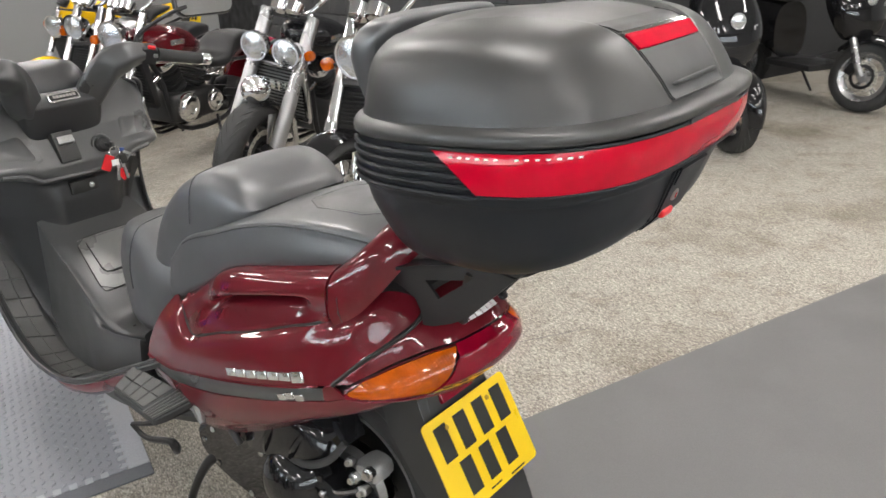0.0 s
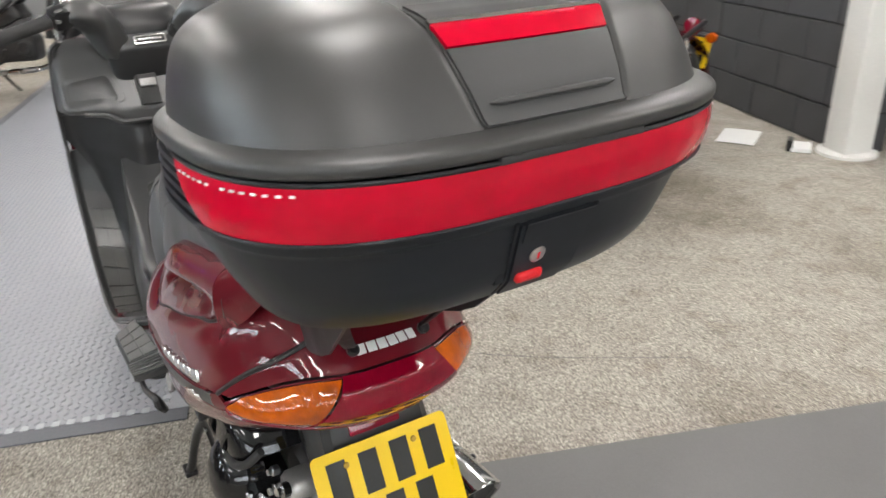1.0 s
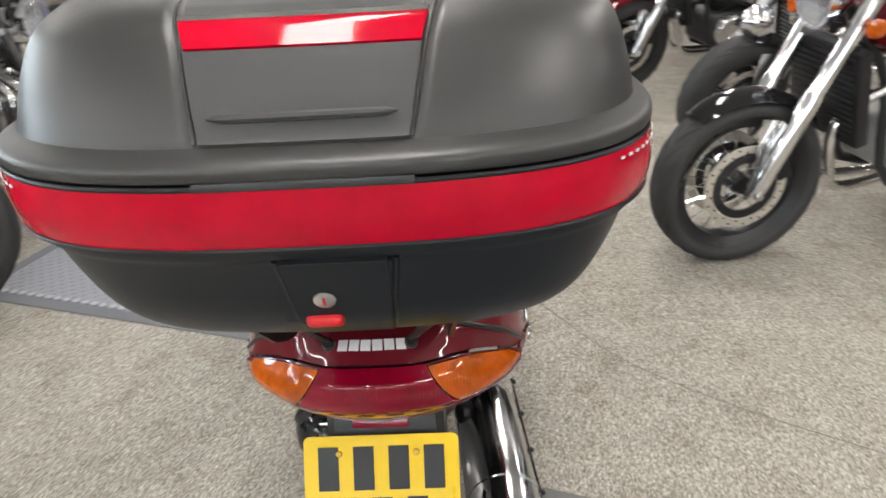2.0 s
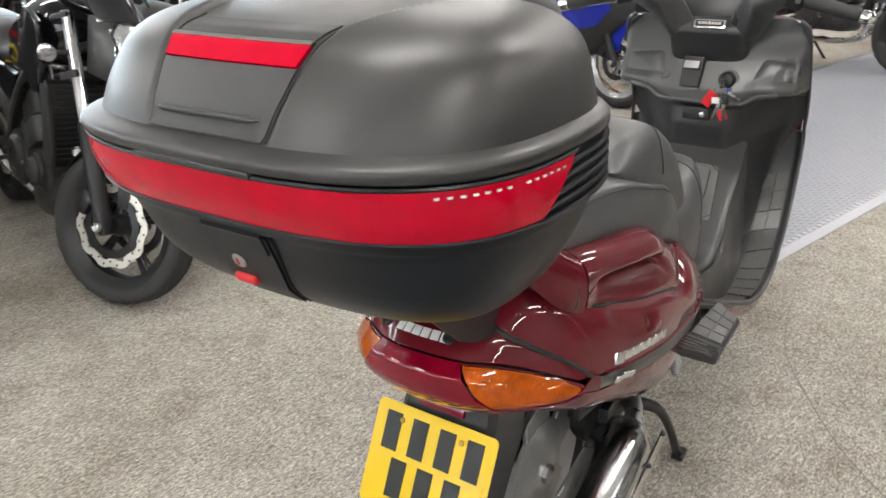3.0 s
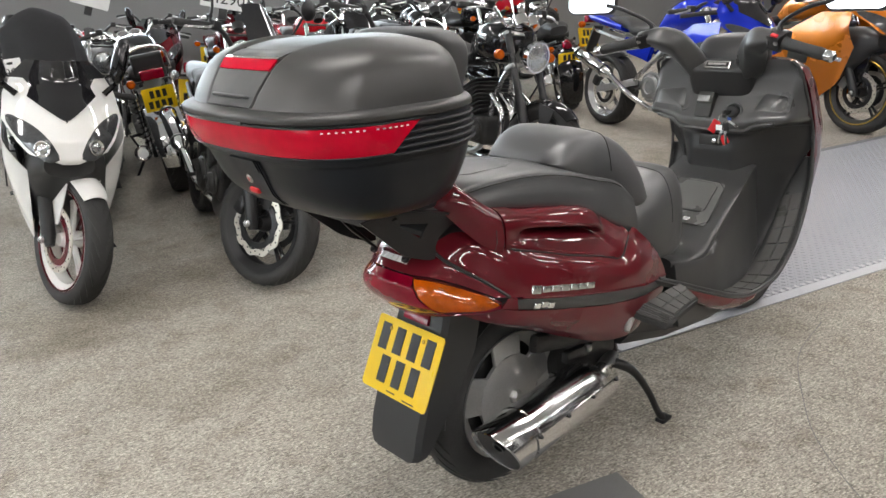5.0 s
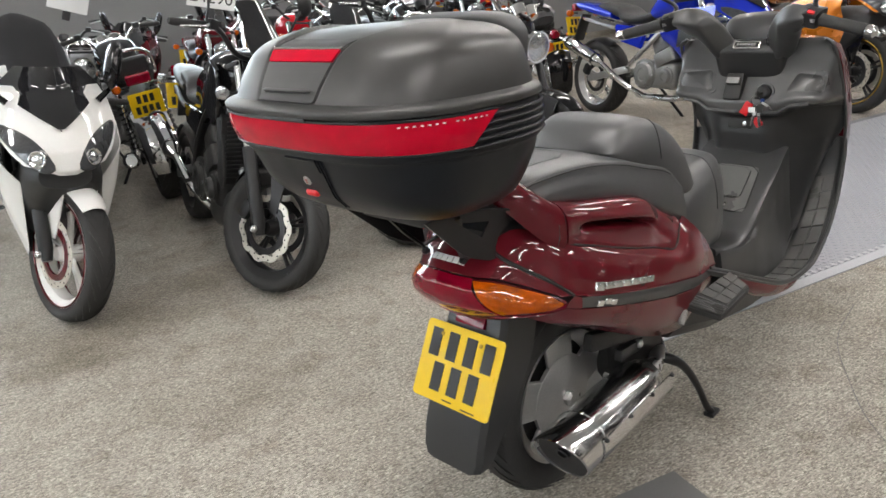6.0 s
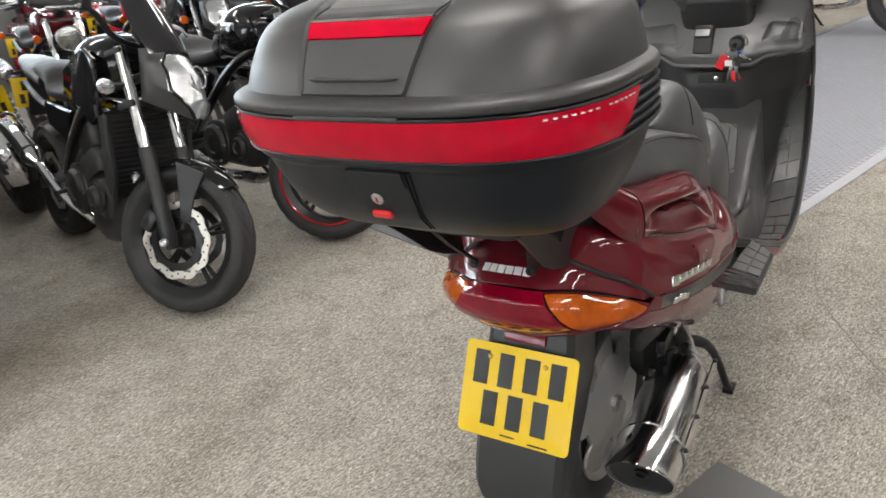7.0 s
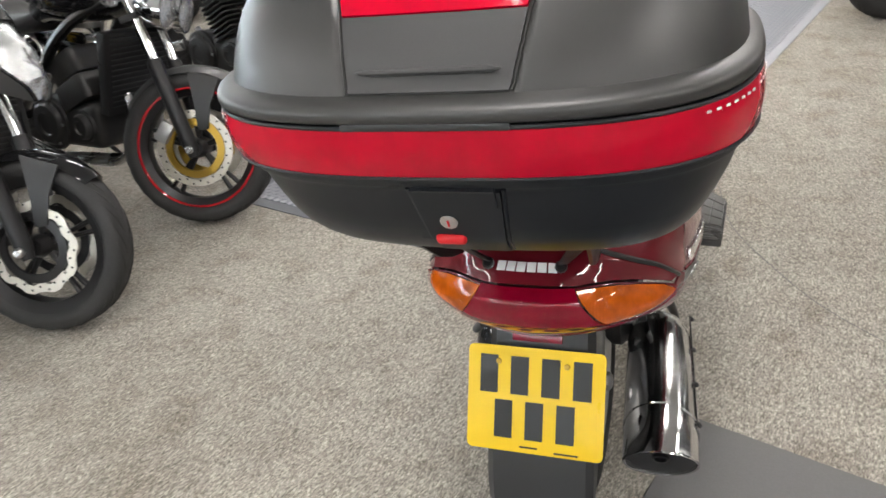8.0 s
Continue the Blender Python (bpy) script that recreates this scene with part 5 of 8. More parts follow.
SPLIT = (0.773 - 0.325) / 0.665
bm = B()
shell(bm, lambda u, v: inner(u, SPLIT + (1 - SPLIT) * v), 80, 50, -0.006)
dash = part("inner_shield", bm, M["shield"], SC, "dark grey plastic inner leg shield", 40)
bm = B()
shell(bm, lambda u, v: inner(u, (SPLIT - 0.002) * v), 80, 70, -0.006)
part("leg_well", bm, M["trim_matt"], SC, "matt black leg well", 40)
bm = B()
tube(bm, [(x, face_y(x, 0.80) - 0.002, ledge_z(x) + 0.006) for x in np.linspace(-0.205, 0.205, 50)], 0.007, 8)
part("shield_ledge", bm, M["shield"], SC)
for sgn in (1, -1):
    def sheet(u, v):
        f = u * (len(SEDGE) - 1)
        i = min(int(f), len(SEDGE) - 2)
        y, xi, xo, z = SEDGE[i] * (1 - (f - i)) + SEDGE[i + 1] * (f - i)
        x = xi + (xo - xi) * v
        d = max(0.0, 1 - v / 0.45) ** 2
        lip = max(0.0, (v - 0.90) / 0.10)
        fwd = min(max((u - 0.55) / 0.25, 0), 1)
        return (sgn * x, y - 0.012 * lip * fwd - 0.02 * d * fwd, z + 0.010 * lip * (1 - fwd) + 0.012 * d * (1 - fwd))
    bm = B()
    shell(bm, sheet, 70, 26, -0.010 * sgn)
    part("leg_shield", bm, M["trim"], SC, "matt black plastic leg shield and foot board", 50)
    # rubber treads on the foot board, rows of blocks with slanting joints
    for i in range(8):
        for j in range(2):
            u0, u1 = 0.40 + 0.056 * i, 0.40 + 0.056 * (i + 1) - 0.005
            v0, v1 = 0.40 + 0.24 * j, 0.40 + 0.24 * j + 0.225

            def tread(u, v):
                vv = v0 + (v1 - v0) * v
                uu = u0 + (u1 - u0) * u + 0.045 * (vv - 0.6)
                p = np.array(sheet(uu, vv))
                q = np.array(sheet(min(uu + 0.02, 1), vv)) - p
                up = np.array((0, -q[2], q[1]))
                return p + 0.0045 * up / np.linalg.norm(up)
            bm = B()
            shell(bm, tread, 5, 4, -0.005 * sgn)
            part("tread_block", bm, M["rubber_pad"], SC)
    # red sill under the foot board's edge
    bm = B()
    ring = []
    for u in np.linspace(0.12, 0.46, 30):
        p = np.array(sheet(u, 1.0))
        k = math.sin(math.pi * (u - 0.12) / 0.34) ** 0.5
        ring.append([(p[0] + sgn * a * (0.3 + 0.7 * k), p[1], p[2] + b * (0.25 + 0.75 * k) - 0.008) for a, b in ((0.0, 0), (0.004, -0.010), (0.000, -0.030), (-0.022, -0.048), (-0.05, -0.052), (-0.05, -0.004))])
    skin(bm, ring)
    part("sill", bm, M["red_paint"], SC, "dark red sill", 60)
    bm = B()
    edge = [np.array(sheet(u, 1.0)) for u in np.linspace(0.02, 1.0, 60)]
    edge += [np.array((sgn * x, y - 0.006, z)) for y, x, z in spline(UPPER, 5)[2:]]
    tube(bm, edge, 0.0055, 8)
    part("edge_bead", bm, M["trim"], SC)
    # belly panel under the foot board
    bm = B()
    skin(bm, [[(sgn * x, y, z) for x, z in ((0.06, zb), (w * 0.8, zb + 0.01), (w, zb + 0.05), (w, zt), (0.06, zt))] for y, w, zb, zt in ((0.66, 0.15, 0.27, 0.40), (0.85, 0.185, 0.23, 0.38), (1.1, 0.20, 0.20, 0.28), (1.36, 0.205, 0.22, 0.285), (1.48, 0.205, 0.30, 0.36))])
    part("belly_panel", bm, M["trim_matt"], SC)
    # passenger foot rest
    P0, P1, P2, P3 = Vector((0.214, 0.565, 0.446)), Vector((0.244, 0.765, 0.474)), Vector((0.296, 0.775, 0.436)), Vector((0.284, 0.630, 0.404))
    bm = B()
    top = [P0, P1, P2, P3]
    skin(bm, [[(sgn * p.x, p.y, p.z - 0.02) for p in top], [(sgn * p.x, p.y, p.z) for p in top]])
    bmesh.ops.bevel(bm, geom=bm.edges[:], offset=0.004, segments=2, affect="EDGES")
    peg = part("passenger_footrest", bm, M["trim_matt"], SC, "dark plastic passenger foot rest with rubber blocks")
    for i in range(4):
        for j in range(2):
            def corner(a, b):
                return P0.lerp(P1, a).lerp(P3.lerp(P2, a), b)
            a0, a1, b0, b1 = 0.30 + 0.165 * i, 0.30 + 0.165 * i + 0.145, 0.08 + 0.44 * j, 0.08 + 0.44 * j + 0.40
            q = [corner(a0, b0), corner(a1, b0), corner(a1, b1), corner(a0, b1)]
            bm = B()
            skin(bm, [[(sgn * p.x, p.y, p.z) for p in q], [(sgn * p.x, p.y, p.z + 0.005) for p in q]])
            part("rubber_block", bm, M["rubber_pad"], peg)
    for k in range(5):
        bm = B()
        a = 0.03 + 0.05 * k
        p, q = P0.lerp(P1, a), P3.lerp(P2, a)
        tube(bm, [(sgn * p.x, p.y, p.z + 0.002), (sgn * q.x, q.y, q.z + 0.002)], 0.003, 6)
        part("footrest_rib", bm, M["rubber_pad"], peg)
    bm = B()
    tube(bm, [(sgn * 0.20, 0.59, 0.42), (sgn * 0.220, 0.55, 0.425), (sgn * 0.228, 0.53, 0.405)], [0.014, 0.013, 0.007], 8)
    part("footrest_bracket", bm, M["cast"], peg, "cast alloy bracket")
    for k in range(3):
        bm = B()
        tube(bm, [(sgn * (0.206 - 0.004 * k), 0.672 + 0.018 * k, 0.575 - 0.004 * k), (sgn * (0.212 - 0.004 * k), 0.68 + 0.018 * k, 0.528 - 0.004 * k)], 0.005, 6)
        part("vent_slot", bm, M["ink"], SC)
    # glove box lid with a raised rim and a sunk groove
    corners = [(0.128, 0.832), (0.228, 0.829), (0.230, 0.884), (0.150, 0.892)] if sgn > 0 else [(0.106, 0.830), (0.232, 0.829), (0.230, 0.884), (0.124, 0.896)]
    out = []
    for k in range(4):
        a, b, c = (np.array(corners[(k + d) % 4]) for d in (-1, 0, 1))
        p = b + (a - b) / np.linalg.norm(a - b) * 0.014
        q = b + (c - b) / np.linalg.norm(c - b) * 0.014
        out += [p * (1 - t) ** 2 + 2 * b * t * (1 - t) + q * t * t for t in np.linspace(0, 1, 5)]
    cen = np.mean(out, axis=0)

    def rimmed(s, d):
        return [(sgn * x, face_y(min(x, 0.225), z) - d, z) for x, z in [cen + (p - cen) * s for p in out]]
    bm = B()
    skin(bm, [rimmed(0.98, -0.008), rimmed(0.98, 0.004), rimmed(0.93, 0.008), rimmed(0.5, 0.011), rimmed(0.1, 0.012)])
    gb = part("glove_box_lid", bm, M["shield"], SC, "moulded dark grey glove box lid", 50)
    bm = B()
    tube(bm, rimmed(1.07, 0.0005), 0.0035, 6, loop=True)
    part("glove_box_groove", bm, M["ink"], gb)
    bm = B()
    tube(bm, rimmed(1.20, 0.000), 0.0055, 8, loop=True)
    part("glove_box_rim", bm, M["shield"], gb)

# ignition, latch and socket on the centre
IGN = Vector((0.070, 1.362, 0.832))
bm = B()
lathe(bm, [(0, -0.03), (0.021, -0.03), (0.021, 0.012), (0.015, 0.017), (0, 0.017)], IGN, (0, -1, 0.3), 24)
part("ignition_lock", bm, M["black_metal"], SC)
bm = B()
tube(bm, [IGN + Vector((0.026 * math.cos(a), 0.006 - 0.3 * 0.026 * math.sin(a) * -1, 0.026 * math.sin(a))) for a in np.linspace(0, 2 * math.pi, 24, endpoint=False)], 0.004, 6, loop=True)
part("lock_ring", bm, M["trim"], SC)
bm = B()
box(bm, (-0.030, 1.372, 0.845), (0.056, 0.036, 0.085), pose(0, 0, 0, -22, 0, 0), 0.004)
part("latch_recess", bm, M["ink"], SC)
bm = B()
box(bm, (-0.030, 1.358, 0.868), (0.044, 0.016, 0.022), pose(0, 0, 0, -30, 0, 0), 0.003)
part("latch", bm, M["cast"], SC, "small bright latch")
bm = B()
box(bm, (-0.006, 1.372, 0.730), (0.078, 0.022, 0.036), pose(0, 0, 0, -4, 0, 0), 0.004)
part("socket_cover", bm, M["ink"], SC)
bm = B()
lathe(bm, [(0, 0), (0.008, 0), (0.008, 0.004), (0, 0.005)], (0.012, 1.361, 0.730), (0, -1, 0.1), 14)
part("small_lock", bm, M["steel"], SC)

# front apron ahead of the shield
bm = B()
rings = []
for z, w, yb, yf in ((0.40, 0.17, 1.56, 1.66), (0.46, 0.215, 1.55, 1.74), (0.54, 0.226, 1.585, 1.80), (0.64, 0.229, 1.612, 1.83), (0.74, 0.230, 1.60, 1.82), (0.82, 0.232, 1.56, 1.77), (0.90, 0.236, 1.50, 1.70), (0.96, 0.232, 1.45, 1.63), (0.985, 0.20, 1.45, 1.58)):
    rings.append([(p[0], p[1], z) for p in oval(0, yb, z, w * 1.07, yf - yb, 32, 2.4, "xy", b2=0.004)])
skin(bm, rings)
part("front_apron", bm, M["red_paint"], SC, "glossy dark red front apron", 50)

# ---- handlebar under its cover, turned a little ----
HB = Matrix.Translation((0.0, 1.40, 0)) @ Matrix.Rotation(radians(2.0), 4, "Z") @ Matrix.Translation((0, -1.40, 0))


def slab(bm, path, n=24, e=4.2):
    """A bar of nearly square section along (x, y, z, half-width, half-depth)."""
    pts = spline(path, 5)
    rings = []
    for i, p in enumerate(pts):
        d = pts[min(i + 1, len(pts) - 1), :3] - pts[max(i - 1, 0), :3]
        d /= np.linalg.norm(d)
        back = np.array((0, -0.86, 0.5))
        back -= d * (back @ d)
        back /= np.linalg.norm(back)
        side = np.cross(d, back)
        rings.append([HB @ Vector(p[:3] + side * q[0] + back * q[2]) for q in oval(0, 0, 0, p[3], p[4], n, e)])
    return skin(bm, rings)


bm = B()
rings = []
for z, w, y0, dy in spline([(0.860, 0.088, 1.412, 0.07), (0.866, 0.098, 1.402, 0.09), (0.90, 0.108, 1.388, 0.11), (0.94, 0.112, 1.374, 0.13), (0.962, 0.110, 1.368, 0.13), (0.982, 0.100, 1.386, 0.11), (0.992, 0.088, 1.402, 0.09)], 3):
    rings.append([HB @ Vector(p) for p in oval(0, y0 + dy / 2, z, w, dy / 2, 40, 5.5, "xy")])
skin(bm, rings)
cover = part("handlebar_cover", bm, M["trim_matt"], SC, "dark grey plastic handlebar cover", 50)
for sgn in (1, -1):
    bm = B()
    slab(bm, [(sgn * x, y, z, a, b) for x, y, z, a, b in ((0.070, 1.428, 0.930, 0.030, 0.034), (0.090, 1.412, 0.968, 0.038, 0.038), (0.112, 1.378, 1.012, 0.040, 0.038), (0.136, 1.340, 1.048, 0.039, 0.036), (0.162, 1.308, 1.066, 0.035, 0.033), (0.188, 1.296, 1.070, 0.028, 0.029), (0.208, 1.290, 1.068, 0.022, 0.025))])
    part("cover_arm", bm, M["trim"], cover, "dark grey plastic arm of the cover", 50)
bm = B()
rings = []
for z, w, y0, y1 in spline([(0.95, 0.115, 1.42, 1.56), (0.99, 0.120, 1.415, 1.57), (1.02, 0.118, 1.425, 1.57), (1.045, 0.108, 1.445, 1.565), (1.060, 0.086, 1.465, 1.555), (1.066, 0.04, 1.49, 1.54)], 3):
    rings.append([HB @ Vector(p) for p in oval(0, (y0 + y1) / 2, z, w, (y1 - y0) / 2, 36, 2.4, "xy")])
skin(bm, rings)
part("instrument_pod", bm, M["trim_matt"], SC, "matt black instrument pod", 60)
bm = B()
plate(bm, rounded(0.086, 0.026, 0.005), HB @ pose(0, 1.3755, 0.978, 50, 0, 0), 0.010, 0.002)
bd = part("cover_badge", bm, M["badge"], SC, "chrome badge plate")
bm = B()
plate(bm, rounded(0.076, 0.017, 0.003), HB @ pose(0, 1.3755, 0.978, 50, 0, 0) @ pose(0, 0, 0.005), 0.003)
part("badge_field", bm, M["ink"], bd)
for k in range(7):
    bm = B()
    plate(bm, rounded(0.0075, 0.009, 0.001, 2), HB @ pose(0, 1.3755, 0.978, 50, 0, 0) @ pose(-0.027 + 0.009 * k, 0, 0.0066), 0.002)
    part("badge_letter_bar", bm, M["badge"], bd)
for sgn in (1, -1):
    def bar_at(t, lift=0.0, fwd=0.0):
        """A point on the bar, t from 0 (cover) to 1 (tip)."""
        return HB @ (Vector((sgn * 0.195, 1.292, 1.072)).lerp(Vector((sgn * 0.398, 1.252, 1.026)), t) + Vector((0, fwd, lift)))
    bm = B()
    tube(bm, [bar_at(0), bar_at(0.5), bar_at(0.99)], 0.011, 12)
    bar = part("handlebar", bm, M["black_metal"], SC)
    bm = B()
    tube(bm, [bar_at(0.25), bar_at(0.29), bar_at(0.5), bar_at(0.82), bar_at(0.86)], [0.019, 0.0175, 0.0165, 0.0175, 0.015], 16)
    part("grip", bm, M["rubber"], bar, "black rubber grip")
    bm = B()
    tube(bm, [bar_at(0.865), bar_at(0.88), bar_at(0.97), bar_at(1.0)], [0.014, 0.0165, 0.0165, 0.010], 16)
    part("bar_end_weight", bm, M["chrome"], bar, "chrome bar end weight")
    bm = B()
    box(bm, bar_at(0.12), (0.046, 0.044, 0.048), pose(0, 0, 0, 25, sgn * 13, -sgn * 11), 0.009)
    sw = part("switch_housing", bm, M["black_metal"], bar)
    bm = B()
    box(bm, bar_at(0.13, 0.016, -0.022), (0.020, 0.010, 0.012), pose(0, 0, 0, 40, sgn * 13, -sgn * 11), 0.002)
    part("switch", bm, M["red_tag" if sgn > 0 else "trim"], sw, "red stop switch" if sgn > 0 else "")
    bm = B()
    box(bm, bar_at(0.16, -0.004, -0.024), (0.012, 0.008, 0.010), pose(0, 0, 0, 25, sgn * 13, -sgn * 11), 0.002)
    part("horn_button", bm, M["steel"], sw)
    bm = B()
    box(bm, bar_at(0.06, 0.010, 0.045), (0.062, 0.042, 0.030), pose(0, 0, 0, 6, sgn * 13, -sgn * 11), 0.007)
    part("brake_reservoir", bm, M["black_metal"], bar)
    bm = B()
    tube(bm, [bar_at(0.08, -0.018, 0.045), bar_at(0.26, -0.022, 0.062), bar_at(0.62, -0.016, 0.052), bar_at(1.0, -0.012, 0.045)], [0.009, 0.008, 0.007, 0.009], 8, smooth=4, flat=0.7)
    part("brake_lever", bm, M["chrome"], bar, "bright brake lever")
    bm = B()
    tube(bm, [bar_at(0.10, 0.02, 0.03), bar_at(0.13, 0.052, 0.03), bar_at(0.5, 0.110, 0.02), HB @ Vector((sgn * 0.37, 1.292, 1.178))], [0.010, 0.0065, 0.006, 0.007], 10, smooth=4)
    mir = part("mirror", bm, M["black_metal"], SC, "stalk mirror with a bright glass")
    face = HB @ pose(sgn * 0.43, 1.285, 1.200, 84, 0, -sgn * 8)
    bm = B()
    plate(bm, rounded(0.185, 0.104, 0.030), face @ pose(0, 0, -0.012), 0.026, 0.009)
    part("mirror_shell", bm, M["trim_matt"], mir)
    bm = B()
    plate(bm, rounded(0.172, 0.092, 0.026), face @ pose(0, 0, 0.002), 0.003)
    part("mirror_glass", bm, M["chrome"], mir, "mirror glass")

# ---- rear wheel, exhaust, engine, stand ----
WY, WZ = 0.262, 0.272


def tyre(bm, r, w, c, rim):
    prof = [(rim, -w * 0.36), (rim + 0.012, -w * 0.44), (rim + 0.45 * (r - rim), -w * 0.5), (rim + 0.80 * (r - rim), -w * 0.42), (rim + 0.95 * (r - rim), -w * 0.24), (r, 0), (rim + 0.95 * (r - rim), w * 0.24), (rim + 0.80 * (r - rim), w * 0.42), (rim + 0.45 * (r - rim), w * 0.5), (rim + 0.012, w * 0.44), (rim, w * 0.36)]
    prof = [tuple(p) for p in spline(prof, 3)]
    return lathe(bm, prof + [prof[0]], c, (1, 0, 0), 72, caps=False)


def tread_marks(bm, r, w, c, n=34, slant=0.5):
    """Rows of slanting grooves, dark bars laid in the tread."""
    for k in range(n):
        a = 2 * math.pi * k / n
        for s in (1, -1):
            pts = []
            for q in np.linspace(0.08, 0.43, 5):
                aa = a + slant * q + (0.09 if s > 0 else 0)
                rr = r - 0.0005 - (r * 0.18) * max(0, q - 0.16) ** 1.6 * 1.9
                pts.append((c[0] + s * q * w, c[1] + rr * math.cos(aa), c[2] + rr * math.sin(aa)))
            tube(bm, pts, [0.001, 0.0026, 0.003, 0.0026, 0.001], 5)
    return bm


bm = B()
tyre(bm, 0.252, 0.128, (0, WY, WZ), 0.168)
rw = part("rear_wheel", bm, M["rubber"], SC, "black tyre with slanted tread grooves")
bm = B()
tread_marks(bm, 0.252, 0.128, (0, WY, WZ), 30, 0.9)
tagged(part("tread_pattern", bm, M["ink"], rw), kind="stuff")
bm = B()
lathe(bm, [(0.168, -0.052), (0.174, -0.058), (0.174, -0.050), (0.160, -0.044), (0.150, 0.0), (0.160, 0.044), (0.174, 0.050), (0.174, 0.058), (0.168, 0.052), (0.140, 0.03), (0.140, -0.03), (0.168, -0.052)], (0, WY, WZ), (1, 0, 0), 64, caps=False)
part("rim", bm, M["alloy"], rw, "silver alloy rim")
bm = B()
lathe(bm, [(0.0, 0.064), (0.03, 0.066), (0.06, 0.062), (0.095, 0.054), (0.108, 0.050), (0.108, 0.040), (0.0, 0.040)], (0, WY, WZ), (1, 0, 0), 64)
part("wheel_centre", bm, M["alloy"], rw, "silver domed wheel centre")
for k in range(5):
    a0 = 2 * math.pi * (k + 0.25) / 5
    bm = B()
    pts = []
    for a, r, dx in ((-0.50, 0.100, 0.050), (-0.33, 0.162, 0.046), (-0.1, 0.165, 0.046), (0.12, 0.165, 0.046), (0.33, 0.162, 0.046), (0.50, 0.100, 0.050)):
        pts.append((dx, WY + r * math.cos(a0 + a), WZ + r * math.sin(a0 + a)))
    skin(bm, [pts, [(p[0] - 0.012, p[1], p[2]) for p in pts]])
    bmesh.ops.bevel(bm, geom=bm.edges[:], offset=0.003, segments=1, affect="EDGES")
    part("wheel_spoke", bm, M["alloy"], rw)
bm = B()
lathe(bm, [(0, 0.05), (0.02, 0.05), (0.02, 0.075), (0.012, 0.082), (0, 0.082)], (0, WY, WZ), (1, 0, 0), 6)
part("axle_nut", bm, M["steel"], rw)
# added black disc: gives the shaded depth seen through the spoke openings
bm = B()
lathe(bm, [(0.0, 0.024), (0.147, 0.024), (0.147, 0.010), (0.0, 0.010)], (0, WY, WZ), (1, 0, 0), 48)
part("wheel_well", bm, M["black_metal"], rw, "black disc added as the shade between the spokes")

E0, E1 = Vector((0.191, 0.055, 0.268)), Vector((0.160, 0.475, 0.262))
ed = (E1 - E0).normalized()
L = (E1 - E0).length


def cut_end(bm):
    """Cuts the silencer's end aslant, its upper edge reaching further back."""
    up = ed.cross(Vector((0, 0, 1))).normalized().cross(ed)
    for v in bm.verts:
        d = (v.co - E0).dot(ed)
        if d < 0.06:
            v.co -= ed * (0.55 * (v.co - E0).dot(up) * (1 - max(d, 0) / 0.06))


bm = B()
lathe(bm, [(0.058, 0.03), (0.063, 0.002), (0.0655, 0.0), (0.068, 0.003), (0.068, 0.088), (0.070, 0.090), (0.070, 0.098), (0.068, 0.100), (0.0685, L - 0.07), (0.058, L - 0.02), (0.036, L + 0.01), (0.02, L + 0.02)], E0, ed, 48)
cut_end(bm)
ex = part("exhaust", bm, M["satin_chrome"], SC, "polished chrome silencer", 40)
bm = B()
lathe(bm, [(0.0, 0.020), (0.061, 0.012), (0.061, 0.03), (0.0, 0.03)], E0, ed, 32)
cut_end(bm)
part("end_cap", bm, M["black_metal"], ex)
bm = B()
lathe(bm, [(0.012, 0.010), (0.016, 0.010), (0.016, 0.03), (0.012, 0.03), (0.012, 0.010)], E0 + Vector((0, 0, 0.004)), ed, 20, caps=False)
cut_end(bm)
part("tail_pipe", bm, M["black_metal"], ex)
sd = ed.cross(Vector((0, 0, 1))).normalized()
upv = sd.cross(ed)
bm = B()


def guard(u, v):
    a = -0.55 + 0.9 * v
    return tuple(E0 + ed * (0.075 + 0.36 * u) + sd * 0.0715 * math.cos(a) + upv * 0.0715 * math.sin(a))


shell(bm, guard, 16, 10, 0.003)
part("heat_guard", bm, M["satin_chrome"], ex, "chrome heat guard")
for u in (0.03, 0.35, 0.66, 0.97):
    bm = B()
    p = Vector(guard(u, 0.94))
    lathe(bm, [(0, 0), (0.006, 0), (0.006, 0.004), (0.003, 0.006), (0, 0.006)], p, (sd + upv).normalized(), 8)
    part("guard_bolt", bm, M["black_metal"], ex)
bm = B()
tube(bm, [E1, E1 + ed * 0.03, (0.14, 0.56, 0.26), (0.09, 0.66, 0.24), (0.02, 0.74, 0.25)], 0.022, 12, smooth=4)
part("header_pipe", bm, M["steel"], ex, "dull steel pipe")
bm = B()
box(bm, (0.12, 0.46, 0.335), (0.02, 0.14, 0.03), pose(0, 0, 0, -12, 0, 8), 0.005)
part("exhaust_bracket", bm, M["black_metal"], ex)
# engine and transmission: right casting, left variator cover with a silver dome
bm = B()
skin(bm, [oval(x, 0.55, 0.30, 0.13 * k, 0.10 * k, 24, 2.8, "yz") for x, k in ((-0.12, 0.8), (-0.10, 1.0), (0.08, 1.0), (0.105, 0.8))])
part("engine_block", bm, M["dark_engine"], SC, "dark engine casting")
bm = B()
box(bm, (0.105, 0.44, 0.385), (0.03, 0.30, 0.05), pose(0, 0, 0, -14, 0, 0), 0.012)
box(bm, (0.095, 0.58, 0.37), (0.05, 0.10, 0.09), None, 0.016)
part("engine_arm", bm, M["dark_engine"], SC, "dark cast engine arm")
bm = B()


def arch(u, v):
    a = radians(62 + 110 * u)
    x = (2 * v - 1) * 0.088
    r = 0.290 - 0.018 * abs(2 * v - 1) ** 4
    return (x, WY + r * math.cos(a), WZ + r * math.sin(a))


